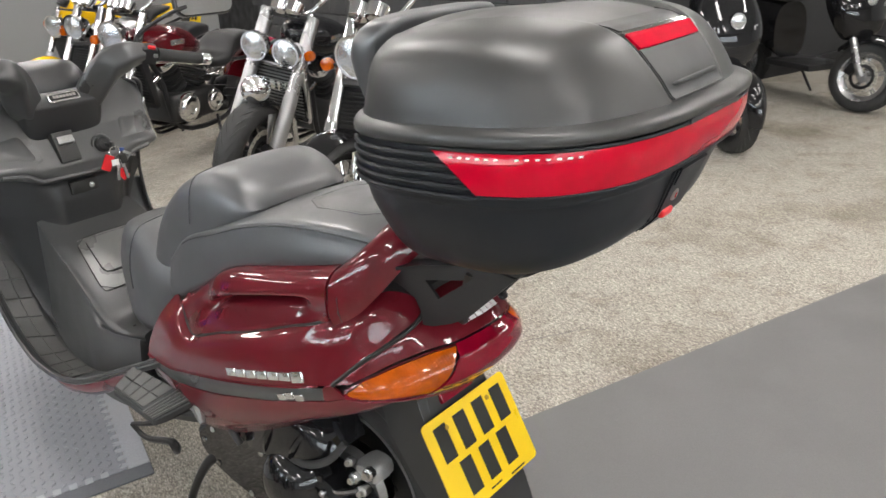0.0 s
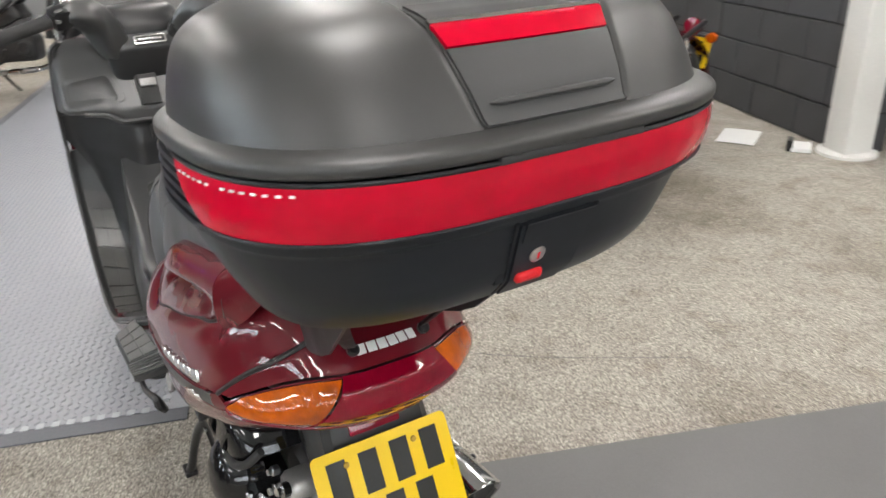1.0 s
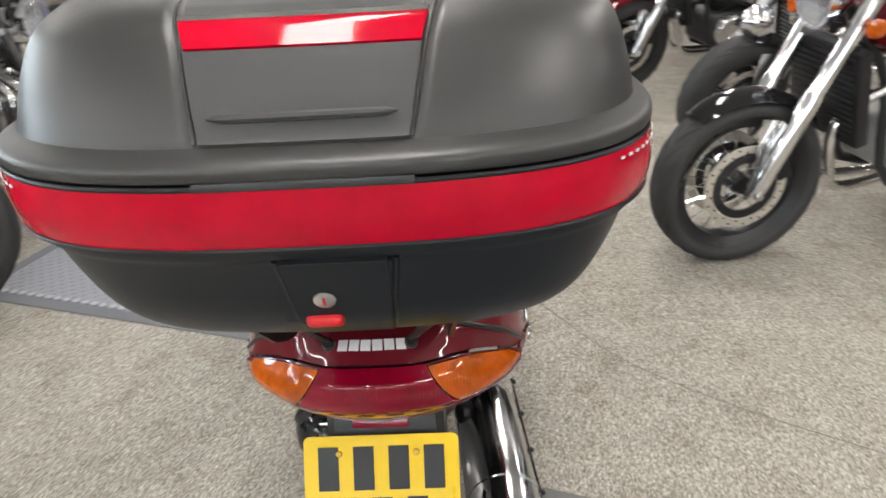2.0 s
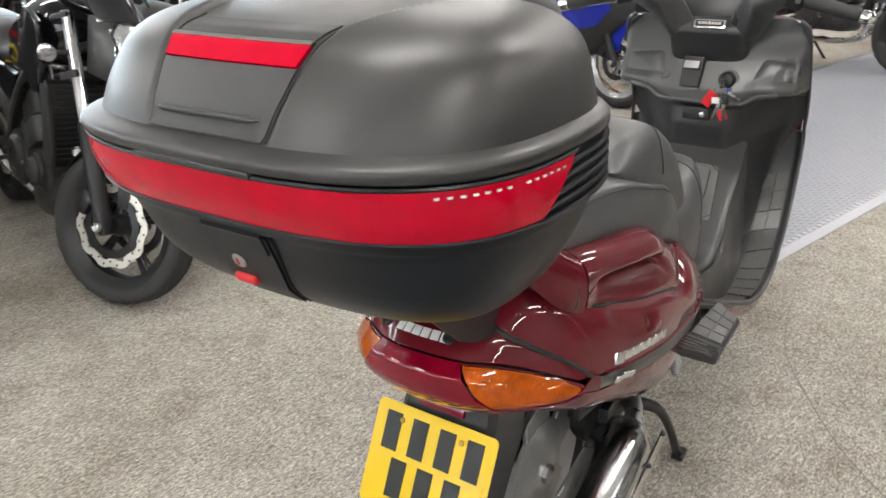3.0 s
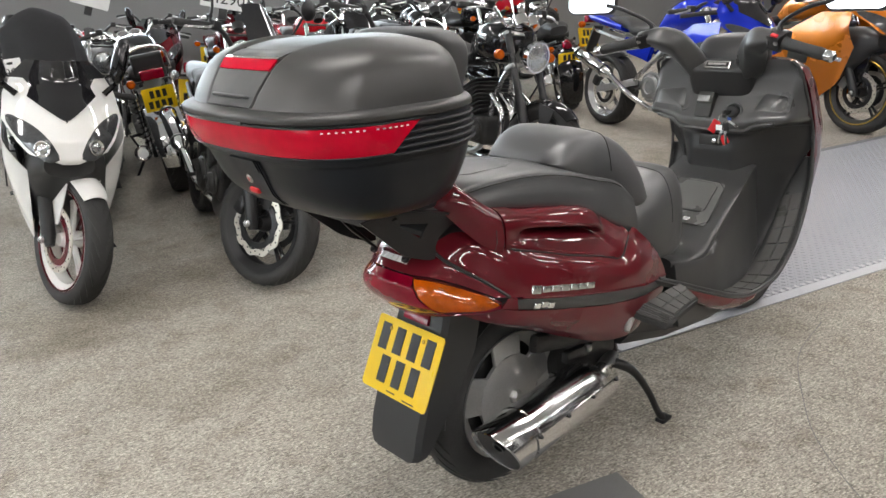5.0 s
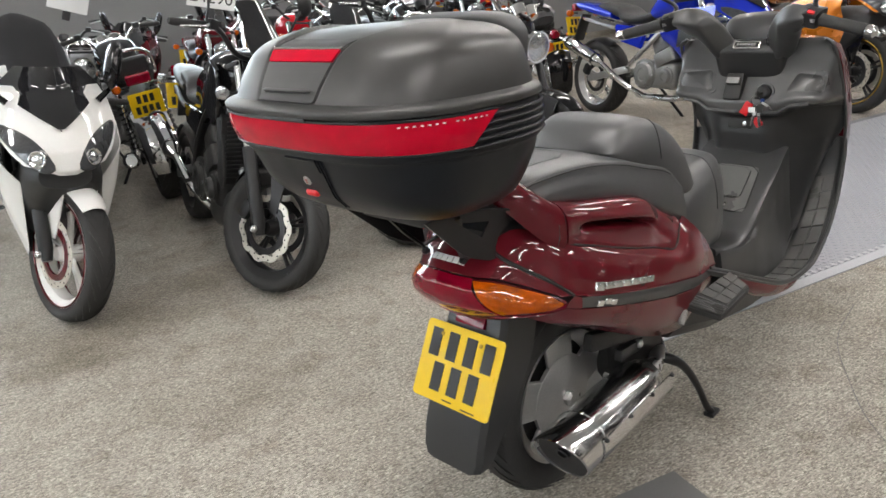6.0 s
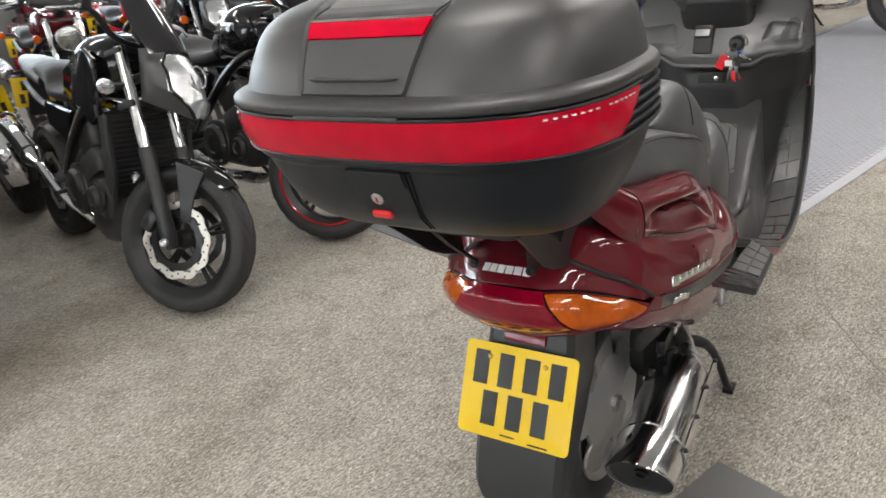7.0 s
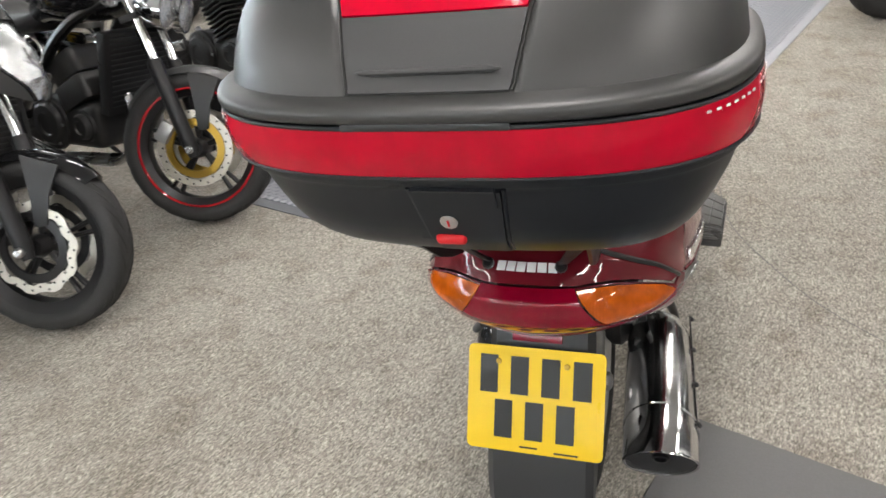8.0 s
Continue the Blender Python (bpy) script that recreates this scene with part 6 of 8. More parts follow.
shell(bm, arch, 30, 14, 0.004)
part("inner_mudguard", bm, M["trim_matt"], SC, "matt black inner mudguard over the rear wheel")
for y, z in ((0.60, 0.36), (0.50, 0.335), (0.35, 0.31)):
    bm = B()
    lathe(bm, [(0, 0), (0.012, 0), (0.012, 0.012), (0.008, 0.016), (0, 0.016)], (0.118, y, z), (1, 0, 0), 6)
    part("engine_bolt", bm, M["steel"], SC)
bm = B()
skin(bm, [oval(x, 0.42, 0.275, 0.27 * k, 0.095 * k2, 30, 2.4, "yz") for x, k, k2 in ((-0.09, 1, 1), (-0.155, 1, 1), (-0.168, 0.95, 0.86))])
var = part("transmission_cover", bm, M["black_gloss"], SC, "glossy black transmission cover")
for k in range(10):
    a = 2 * math.pi * k / 10
    bm = B()
    lathe(bm, [(0, 0), (0.007, 0), (0.007, 0.007), (0.004, 0.009), (0, 0.009)], (-0.163, 0.42 + 0.235 * math.cos(a), 0.275 + 0.078 * math.sin(a)), (-1, 0, 0), 8)
    part("cover_bolt", bm, M["steel"], var)
bm = B()
lathe(bm, [(0.085, 0.050), (0.075, 0.064), (0.05, 0.070), (0.0, 0.070), (0.0, 0.03), (0.085, 0.03)], (0, WY, WZ), (-1, 0, 0), 56)
part("wheel_web", bm, M["alloy"], rw, "silver alloy wheel")
bm = B()
lathe(bm, [(0.0, 0.052), (0.03, 0.049), (0.055, 0.038), (0.072, 0.020), (0.080, 0.0), (0.092, -0.004), (0.094, -0.03)], (-0.166, 0.325, 0.318), (-1, 0, 0.12), 44)
part("cover_dome", bm, M["black_gloss"], var, "glossy black round clutch cover")
for k in range(7):
    a = 2 * math.pi * (k + 0.3) / 7
    bm = B()
    lathe(bm, [(0, 0), (0.008, 0), (0.008, 0.007), (0.005, 0.010), (0, 0.010)], (-0.166, 0.325 + 0.098 * math.cos(a), 0.318 + 0.098 * math.sin(a)), (-1, 0, 0.12), 8)
    part("cover_screw", bm, M["steel"], var)
# rounded black air box over the transmission, with ribs and a breather hose
bm = B()
skin(bm, [[(x, y, z) for y, z in ((0.20 + 0.05 * k, 0.43 - 0.02 * k), (0.22 + 0.03 * k, 0.475 - 0.01 * k), (0.27, 0.502 - 0.012 * k), (0.36, 0.488 - 0.012 * k), (0.46, 0.440 - 0.012 * k), (0.50 - 0.04 * k, 0.390), (0.48 - 0.04 * k, 0.350 + 0.01 * k), (0.40, 0.352 + 0.01 * k), (0.28, 0.385 + 0.01 * k))] for x, k in ((-0.07, 0.0), (-0.150, 0.0), (-0.172, 0.3), (-0.184, 1.0))])
air = part("air_filter_box", bm, M["black_gloss"], SC, "glossy black air filter cover", 50)
for y0, z0, y1, z1 in ((0.25, 0.470, 0.30, 0.395), (0.34, 0.465, 0.385, 0.375), (0.43, 0.430, 0.455, 0.372)):
    bm = B()
    tube(bm, [(-0.178, y0, z0), (-0.189, (y0 + y1) / 2, (z0 + z1) / 2), (-0.180, y1, z1)], 0.0065, 8, smooth=4)
    part("cover_rib", bm, M["black_gloss"], air)
for k, pts in enumerate((((-0.17, 0.34, 0.385), (-0.185, 0.25, 0.405), (-0.175, 0.19, 0.435), (-0.150, 0.165, 0.470)), ((-0.15, 0.56, 0.35), (-0.19, 0.50, 0.395), (-0.19, 0.46, 0.36)))):
    bm = B()
    tube(bm, pts, 0.0075, 10, smooth=5)
    part("hose", bm, M["rubber"], SC)
# brake linkage between the cover and the wheel
bm = B()
skin(bm, [oval(x, 0.155, 0.385, 0.030 * k, 0.022 * k, 18, 3.0, "yz") for x, k in ((-0.07, 0.9), (-0.085, 1.0), (-0.112, 1.0), (-0.122, 0.75))])
cal = part("brake_linkage", bm, M["alloy"], SC, "dull cast metal brake linkage")
for y, z, r, l in ((0.135, 0.400, 0.013, 0.022), (0.175, 0.372, 0.012, 0.026), (0.150, 0.355, 0.010, 0.030), (0.185, 0.405, 0.009, 0.020)):
    bm = B()
    lathe(bm, [(0, 0), (r, 0), (r, l * 0.6), (r * 0.6, l * 0.7), (r * 0.6, l), (0, l)], (-0.122, y, z), (-1, -0.2, 0.2), 8)
    part("linkage_bolt", bm, M["steel"], cal)
bm = B()
tube(bm, [(-0.135, 0.150, 0.362), (-0.15, 0.20, 0.34), (-0.155, 0.25, 0.335)], 0.007, 8, smooth=4)
part("linkage_rod", bm, M["steel"], cal)
for sgn in (1, -1):
    # centre stand leg
    bm = B()
    tube(bm, [(sgn * 0.10, 0.60, 0.245), (sgn * 0.150, 0.625, 0.238), (sgn * 0.172, 0.665, 0.20), (sgn * 0.186, 0.715, 0.12), (sgn * 0.196, 0.752, 0.04), (sgn * 0.200, 0.772, 0.012)], [0.015, 0.015, 0.012, 0.0105, 0.0105, 0.012], 10, smooth=4)
    leg = part("stand_leg", bm, M["black_metal"], SC, "black steel centre stand leg")
    bm = B()
    box(bm, (sgn * 0.201, 0.778, 0.006), (0.030, 0.046, 0.012), None, 0.003)
    part("stand_foot", bm, M["black_metal"], leg)
bm = B()
tube(bm, [(-0.12, 0.64, 0.24), (0.12, 0.64, 0.24)], 0.014, 10)
part("stand_pivot", bm, M["black_metal"], SC)
# folded side stand on the left
bm = B()
tube(bm, [(-0.17, 0.70, 0.345), (-0.235, 0.72, 0.335), (-0.262, 0.80, 0.310)], [0.009, 0.007, 0.0055], 8, smooth=4)
tube(bm, [(-0.262, 0.80, 0.310), (-0.262, 0.74, 0.298), (-0.250, 0.655, 0.318), (-0.247, 0.640, 0.310), (-0.238, 0.655, 0.285)], [0.0055, 0.0065, 0.009, 0.011, 0.009], 8, smooth=4)
part("side_stand", bm, M["black_metal"], SC, "black folded side stand")
# front wheel under the apron
bm = B()
tyre(bm, 0.262, 0.11, (0, 1.70, 0.262), 0.168)
fw = part("front_wheel", bm, M["rubber"], SC)
bm = B()
lathe(bm, [(0.0, 0.05), (0.05, 0.045), (0.16, 0.03), (0.172, 0.045), (0.172, -0.045), (0.16, -0.03), (0.05, -0.045), (0.0, -0.05)], (0, 1.70, 0.262), (1, 0, 0), 40)
part("rim", bm, M["alloy"], fw)
bm = B()
for sgn in (1, -1):
    tube(bm, [(sgn * 0.085, 1.70, 0.262), (sgn * 0.085, 1.64, 0.62)], 0.02, 10)
part("fork", bm, M["black_metal"], SC)

# ---- rack between scooter and box ----
RK = thing("luggage_rack", "black steel luggage rack bolted over the scooter's tail", "luggage rack", pose(0.006, 0, 0))
bm = B()
plate(bm, rounded(0.21, 0.20, 0.03), pose(0.006, -0.085, 0.876), 0.022, 0.005)
part("mount_plate", bm, M["trim_matt"], RK)
for sgn in (1, -1):
    # side bracket: sheet steel with a three-cornered cut-out
    outer = [(0.054, 0.836), (0.056, 0.820), (0.022, 0.810), (-0.002, 0.796), (-0.010, 0.776), (-0.010, 0.749), (-0.030, 0.752), (-0.072, 0.770), (-0.108, 0.792), (-0.205, 0.884), (-0.150, 0.888), (-0.040, 0.862)]
    hole = [(-0.122, 0.860), (-0.031, 0.837), (-0.053, 0.809)]
    bm = B()
    edges = []
    for loop in (outer, hole):
        vs = [bm.verts.new((sgn * (0.104 + 0.12 * (z - 0.75)), y, z)) for y, z in loop]
        edges += [bm.edges.new((vs[i], vs[(i + 1) % len(vs)])) for i in range(len(vs))]
    faces = [g for g in bmesh.ops.triangle_fill(bm, edges=edges, use_beauty=True)["geom"] if isinstance(g, bmesh.types.BMFace)]
    ext = bmesh.ops.extrude_face_region(bm, geom=faces)
    bmesh.ops.translate(bm, vec=(-sgn * 0.005, 0, 0), verts=[g for g in ext["geom"] if isinstance(g, bmesh.types.BMVert)])
    part("side_bracket", bm, M["black_metal"], RK, "black sheet-steel bracket with a cut-out", 30)
    bm = B()
    skin(bm, [[(sgn * x, y, z + d) for x, d in ((0.085, 0), (0.121, 0), (0.121, 0.005), (0.085, 0.005))] for y, z in ((0.052, 0.834), (-0.04, 0.861), (-0.15, 0.886))])
    part("bracket_flange", bm, M["black_metal"], RK)
    bm = B()
    tube(bm, [(sgn * 0.056, -0.046, 0.752), (sgn * 0.082, -0.085, 0.800), (sgn * 0.110, -0.13, 0.872)], [0.010, 0.015, 0.018], 8, flat=0.35)
    part("rear_strut", bm, M["ink"], RK)
    bm = B()
    lathe(bm, [(0, 0), (0.009, 0), (0.009, 0.006), (0.006, 0.009), (0, 0.009)], (sgn * 0.054, -0.050, 0.748), (0, -0.7, 0.7), 10)
    part("rack_bolt", bm, M["black_metal"], RK)

# ---- keys hanging from the ignition ----
KY = thing("key_ring", "bunch of keys with red tags hanging in the ignition", "keys", Matrix.Translation(Vector((0.006, -0.012, 0)) + IGN) @ Matrix.Scale(1.05, 4))
bm = B()
box(bm, (0, -0.022, 0.002), (0.003, 0.036, 0.010), None, 0.0008)
box(bm, (0, -0.042, 0.003), (0.007, 0.018, 0.022), None, 0.002)
part("ignition_key", bm, M["ink"], KY)
bm = B()
tube(bm, [(0.014 * math.cos(a), -0.050, -0.012 + 0.014 * math.sin(a)) for a in np.linspace(0, 2 * math.pi, 20, endpoint=False)], 0.0012, 6, loop=True)
part("ring", bm, M["chrome"], KY)
for nm, mat, c, s, r, lab in (("tag", "red_tag", (-0.026, -0.053, -0.036), (0.025, 0.004, 0.042), 30, "red plastic tag"), ("tag", "red_tag", (0.010, -0.052, -0.075), (0.022, 0.004, 0.030), -30, "red plastic tag"),
                              ("tag", "blue_tag", (0.020, -0.050, -0.010), (0.012, 0.005, 0.010), 10, "blue plastic tag"), ("label_tag", "paper", (-0.008, -0.058, -0.038), (0.020, 0.003, 0.016), 0, "white paper label"),
                              ("key", "steel", (-0.004, -0.056, -0.066), (0.009, 0.002, 0.045), 12, "steel key"), ("key", "steel", (0.014, -0.057, -0.060), (0.009, 0.002, 0.055), -8, "steel key"),
                              ("key_head", "ink", (0.016, -0.058, -0.034), (0.018, 0.005, 0.024), -8, "black key head"), ("key", "steel", (0.036, -0.055, -0.024), (0.007, 0.002, 0.036), -60, "steel key")):
    bm = B()
    box(bm, c, s, pose(0, 0, 0, 0, r, 0), min(s) * 0.4)
    part(nm, bm, M[mat], KY, lab)

# ---- the parked motorcycles ----


def loft(bm, st, n=24, k=4, e=2.5):
    """Closed body along y from stations (y, z_low, z_high, half_width)."""
    rings = []
    for y, zb, zt, w in spline(st, k):
        rings.append(oval(0, y, (zb + zt) / 2, w, (zt - zb) / 2, n, e))
    return skin(bm, rings)


def wheel(bike, name, c, R, w, rim_r, turn, spokes="cast", rim="black_metal", disc="disc", edge=None, discs=1, carrier="black_metal", petal=False):
    """Tyre with rim, spokes, hub and brake discs; turn is the steering."""
    def put(bm):
        bmesh.ops.transform(bm, matrix=turn, verts=bm.verts)
        return bm
    bm = B()
    tyre(bm, R, w, c, rim_r)
    ty = part(name, put(bm), M["rubber"], bike, "black tyre with worn tread")
    bm = B()
    tread_marks(bm, R, w, c, 26, 1.1)
    tagged(part("tread_pattern", put(bm), M["ink"], ty), kind="stuff")
    bm = B()
    h = w * 0.40
    lathe(bm, [(rim_r, -h), (rim_r + 0.006, -h - 0.004), (rim_r + 0.004, -h + 0.004), (rim_r - 0.012, -h * 0.7), (rim_r - 0.02, 0), (rim_r - 0.012, h * 0.7), (rim_r + 0.004, h - 0.004), (rim_r + 0.006, h + 0.004), (rim_r, h), (rim_r - 0.028, h * 0.6), (rim_r - 0.032, 0), (rim_r - 0.028, -h * 0.6), (rim_r, -h)], c, (1, 0, 0), 48, caps=False)
    part("rim", put(bm), M[rim], ty)
    if edge:
        bm = B()
        for s in (1, -1):
            tube(bm, [(c[0] + s * (h + 0.003), c[1] + (rim_r + 0.001) * math.cos(a), c[2] + (rim_r + 0.001) * math.sin(a)) for a in np.linspace(0, 2 * math.pi, 48, endpoint=False)], 0.005, 6, loop=True)
        part("rim_stripe", put(bm), M[edge], ty)
    bm = B()
    lathe(bm, [(0, -0.06), (0.028, -0.06), (0.04, -0.03), (0.034, 0), (0.04, 0.03), (0.028, 0.06), (0, 0.06)], c, (1, 0, 0), 20)
    part("hub", put(bm), M["black_metal" if rim == "black_metal" else rim], ty)
    if spokes == "wire":
        bm = B()
        for k in range(36):
            a = 2 * math.pi * k / 36
            s = 1 if k % 2 else -1
            b = a + (0.35 if (k // 2) % 2 else -0.35)
            tube(bm, [(c[0] + s * 0.04, c[1] + 0.034 * math.cos(b), c[2] + 0.034 * math.sin(b)), (c[0], c[1] + (rim_r - 0.02) * math.cos(a), c[2] + (rim_r - 0.02) * math.sin(a))], 0.002, 4)
        part("spoke_set", put(bm), M["chrome"], ty)
    else:
        n = int(spokes[4:]) if len(spokes) > 4 else 5
        for k in range(n):
            a = 2 * math.pi * (k + 0.3) / n
            for off in (-0.10, 0.10):
                bm = B()
                p0 = Vector((c[0], c[1] + 0.03 * math.cos(a), c[2] + 0.03 * math.sin(a)))
                b = a + off
                p1 = Vector((c[0], c[1] + (rim_r - 0.02) * math.cos(b), c[2] + (rim_r - 0.02) * math.sin(b)))
                tube(bm, [p0, p0.lerp(p1, 0.5), p1], [0.014, 0.010, 0.012], 8, flat=0.8)
                part("spoke", put(bm), M[rim], ty)
    for s in ((1, -1) if discs > 1 else (1,) if discs else ()):
        ro, inner_r = 0.150 if R > 0.28 else 0.11, 0.81
        bm = B()
        n = 96
        rings = []
        for rr, x in ((ro, 0.062), (ro, 0.067), (ro * inner_r, 0.067), (ro * inner_r, 0.062)):
            ring = []
            for k in range(n):
                a = 2 * math.pi * k / n
                q = rr + (0.0045 * math.tanh(2.2 * math.sin(a * 10)) if petal else 0)
                ring.append((c[0] + s * x, c[1] + q * math.cos(a), c[2] + q * math.sin(a)))
            rings.append(ring)
        skin(bm, rings, caps=False, loop=True)
        d = part("brake_disc", put(bm), M[disc], ty, "pale steel brake disc")
        bm = B()
        for k in range(30):
            a = 2 * math.pi * k / 30
            rr = ro * (0.85 if k % 2 else 0.94)
            lathe(bm, [(0, 0), (0.0042, 0), (0.0042, 0.001), (0, 0.001)], (c[0] + s * 0.0672, c[1] + rr * math.cos(a), c[2] + rr * math.sin(a)), (s, 0, 0), 8)
        part("drilling", put(bm), M["ink"], d)
        bm = B()
        lathe(bm, [(ro * 0.78, 0.060), (ro * 0.78, 0.065), (ro * 0.60, 0.068), (ro * 0.58, 0.060), (ro * 0.78, 0.060)], c, (s, 0, 0), 32, caps=False)
        part("disc_carrier", put(bm), M[carrier], d)
        bm = B()
        a = radians(150)
        box(bm, (c[0] + s * 0.066, c[1] + ro * 0.86 * math.cos(a), c[2] + ro * 0.86 * math.sin(a)), (0.05, 0.055, 0.085), pose(0, 0, 0, -30, 0, 0), 0.012)
        part("brake_caliper", put(bm), M["alloy" if edge else "black_metal"], ty)
    return ty


def number_plate(bike, c, rx, w=0.2, h=0.16, rows=2):
    bm = B()
    m = Matrix.Translation(c) @ pose(0, 0, 0, 90 + rx, 0, 0)
    plate(bm, rounded(w, h, 0.008), m, 0.003, 0.0008)
    pl = part("number_plate", bm, M["plate_yellow"], bike, "yellow number plate with black characters")
    for r in range(rows):
        for k in range(3 + r % 2):
            bm = B()
            box(bm, m @ Vector((w * (-0.30 + 0.2 * k + (0.1 if r % 2 == 0 else 0)), h * (0.22 - 0.44 * r), 0.002)), (w * 0.13, 0.001, h * 0.32), pose(0, 0, 0, rx, 0, 0))
            part("character_bar", bm, M["ink"], pl)
            bm = B()
            box(bm, m @ Vector((w * (-0.30 + 0.2 * k + (0.1 if r % 2 == 0 else 0)), h * (0.22 - 0.44 * r), -0.002)), (w * 0.13, 0.001, h * 0.32), pose(0, 0, 0, rx, 0, 0))
            part("character_bar", bm, M["ink"], pl)
    return pl


def flasher(bike, c, d, mat="amber", stalk=0.06):
    c, d = Vector(c), Vector(d)
    bm = B()
    tube(bm, [c, c + d * stalk], 0.008, 8)
    f = part("flasher_stalk", bm, M["black_metal"], bike)
    bm = B()
    lathe(bm, [(0.0, -0.030), (0.018, -0.028), (0.028, -0.012), (0.030, 0.004), (0.026, 0.020), (0.0, 0.026)], c + d * (stalk + 0.02), (0, 1, 0), 18)
    part("flasher_lens", bm, M[mat], f, "amber flasher lens" if mat == "amber" else "clear flasher lens")


def round_lamp(bike, c, r, d, shell_mat="chrome"):
    c, d = Vector(c), Vector(d).normalized()
    bm = B()
    lathe(bm, [(0.0, -r * 1.25), (r * 0.5, -r * 1.15), (r * 0.85, -r * 0.6), (r, -0.01), (r * 1.04, 0.0), (r * 1.04, 0.012), (r * 0.95, 0.016)], c, d, 32)
    h = part("headlight", bm, M[shell_mat], bike, "round headlight with a bright rim")
    bm = B()
    lathe(bm, [(r * 0.95, 0.010), (r * 0.95, 0.018), (r * 0.6, 0.030), (r * 0.2, 0.036), (0, 0.037)], c, d, 32)
    part("headlight_glass", bm, M["head_glass"], h, "clear patterned glass")
    bm = B()
    lathe(bm, [(r * 0.93, 0.02), (r * 1.05, 0.02), (r * 1.05, -0.01), (r * 0.93, -0.01), (r * 0.93, 0.02)], c, d, 32, caps=False)
    part("headlight_rim", bm, M["chrome"], h, "chrome rim")


def motorcycle(label, front, heading, style="naked", steer=0.0, lean=7.0, paint="black_gloss", frame_mat="black_metal", engine="dark_engine", wb=1.42, R=0.30, tw=0.12, rw=0.17, rim="black_metal", edge=None,
               spokes="cast5", fork_low="black_metal", fork_up="chrome", lamp="single", seat="bike_seat", pipe="steel", fender="black_gloss", carrier="black_metal", petal=False, discs=2, seat_h=0.80,
               tank_top=1.04, flash="amber", bar_up=0.06, bar_w=0.37, plate_on=True, rad=True, pipes="right_high", mirror=True, rake=0.48, fins=False, bars="black_metal", grille=False, half=False):
    """One parked motorcycle; the front tyre stands at front and the machine points along heading."""
    h = Vector((*heading, 0)).normalized()
    m = Matrix.Translation((*front, 0)) @ Matrix.Rotation(math.atan2(-h.x, h.y), 4, "Z") @ Matrix.Rotation(radians(-lean), 4, "Y")
    bike = thing("motorcycle", label, "motorcycle", m, "parked motorcycles")
    cruiser, sport = style == "cruiser", style == "sport"
    rr = R * 1.0
    ax = Vector((0, -rake, 1)).normalized()
    head = Vector((0, 0.02, R)) + ax * (0.80 if cruiser else 0.74)
    S = Matrix.Translation(head) @ Matrix.Rotation(radians(steer), 4, ax) @ Matrix.Translation(-head)

    def st(name, bm, mat, parent=bike, lab="", ang=40):
        bmesh.ops.transform(bm, matrix=S, verts=bm.verts)
        return part(name, bm, M[mat], parent, lab, ang)

    rim_r = R - (0.100 if cruiser and spokes != "wire" else 0.068)
    wheel(bike, "front_wheel", (0, 0, R), R, tw, rim_r, S, spokes, rim, "disc", edge, discs, carrier, petal)
    wheel(bike, "rear_wheel", (0, -wb, rr), rr, rw, rim_r - 0.01, Matrix(), spokes, rim, "disc", edge, 1, carrier, petal)
    # forks
    for s in (1, -1):
        f0 = Vector((s * (0.140 if grille else 0.115 if cruiser else 0.10), 0.0, R))
        f1 = f0 + ax * 0.36
        f2 = f0 + ax * (0.80 if cruiser else 0.74)
        bm = B()
        tube(bm, [f0 - ax * 0.03, f0 + ax * 0.02, f1 - ax * 0.02, f1], [0.030, 0.042, 0.041, 0.039] if grille else [0.024, 0.034, 0.033, 0.031] if cruiser else [0.020, 0.030, 0.029, 0.027], 14)
        leg = st("fork_leg", bm, fork_low, bike)
        bm = B()
        tube(bm, [f1, f2], 0.037 if grille else 0.028 if cruiser else 0.022, 14)
        st("fork_tube", bm, fork_up, leg, "bright fork tube")
        bm = B()
        lathe(bm, [(0, 0), (0.016, 0), (0.016, 0.012), (0.010, 0.018), (0, 0.018)], f0 + Vector((s * 0.028, 0, 0)), (s, 0, 0), 10)
        st("axle_bolt", bm, "steel", leg)
    for t, d in ((0.52, 0.03), (0.72 if not cruiser else 0.78, 0.024)):
        bm = B()
        c = Vector((0, -0.02, R)) + ax * t
        box(bm, c, (0.25, 0.075, d), pose(0, 0, 0, math.degrees(math.atan(rake)), 0, 0), 0.01)
        st("fork_yoke", bm, frame_mat)
    # front mudguard
    a0, a1 = (88, 150) if grille else (52, 140) if cruiser else (48, 150)

    def guard_arc(rad, w, a0, a1, cy, cz):
        def f(u, v):
            a = radians(a0 + (a1 - a0) * u)
            q = (v - 0.5) * 2
            r = rad - 0.030 * q * q
            taper = 1 - 0.25 * (2 * u - 1) ** 4
            return (q * w * 0.5 * taper, cy + r * math.cos(a), cz + r * math.sin(a))
        return f
    bm = B()
    shell(bm, guard_arc(R + (0.030 if cruiser else 0.022), tw + (0.016 if cruiser else 0.018), a0, a1, 0, R), 26, 10, 0.003)
    fg = st("front_mudguard", bm, fender, bike, "", 50)
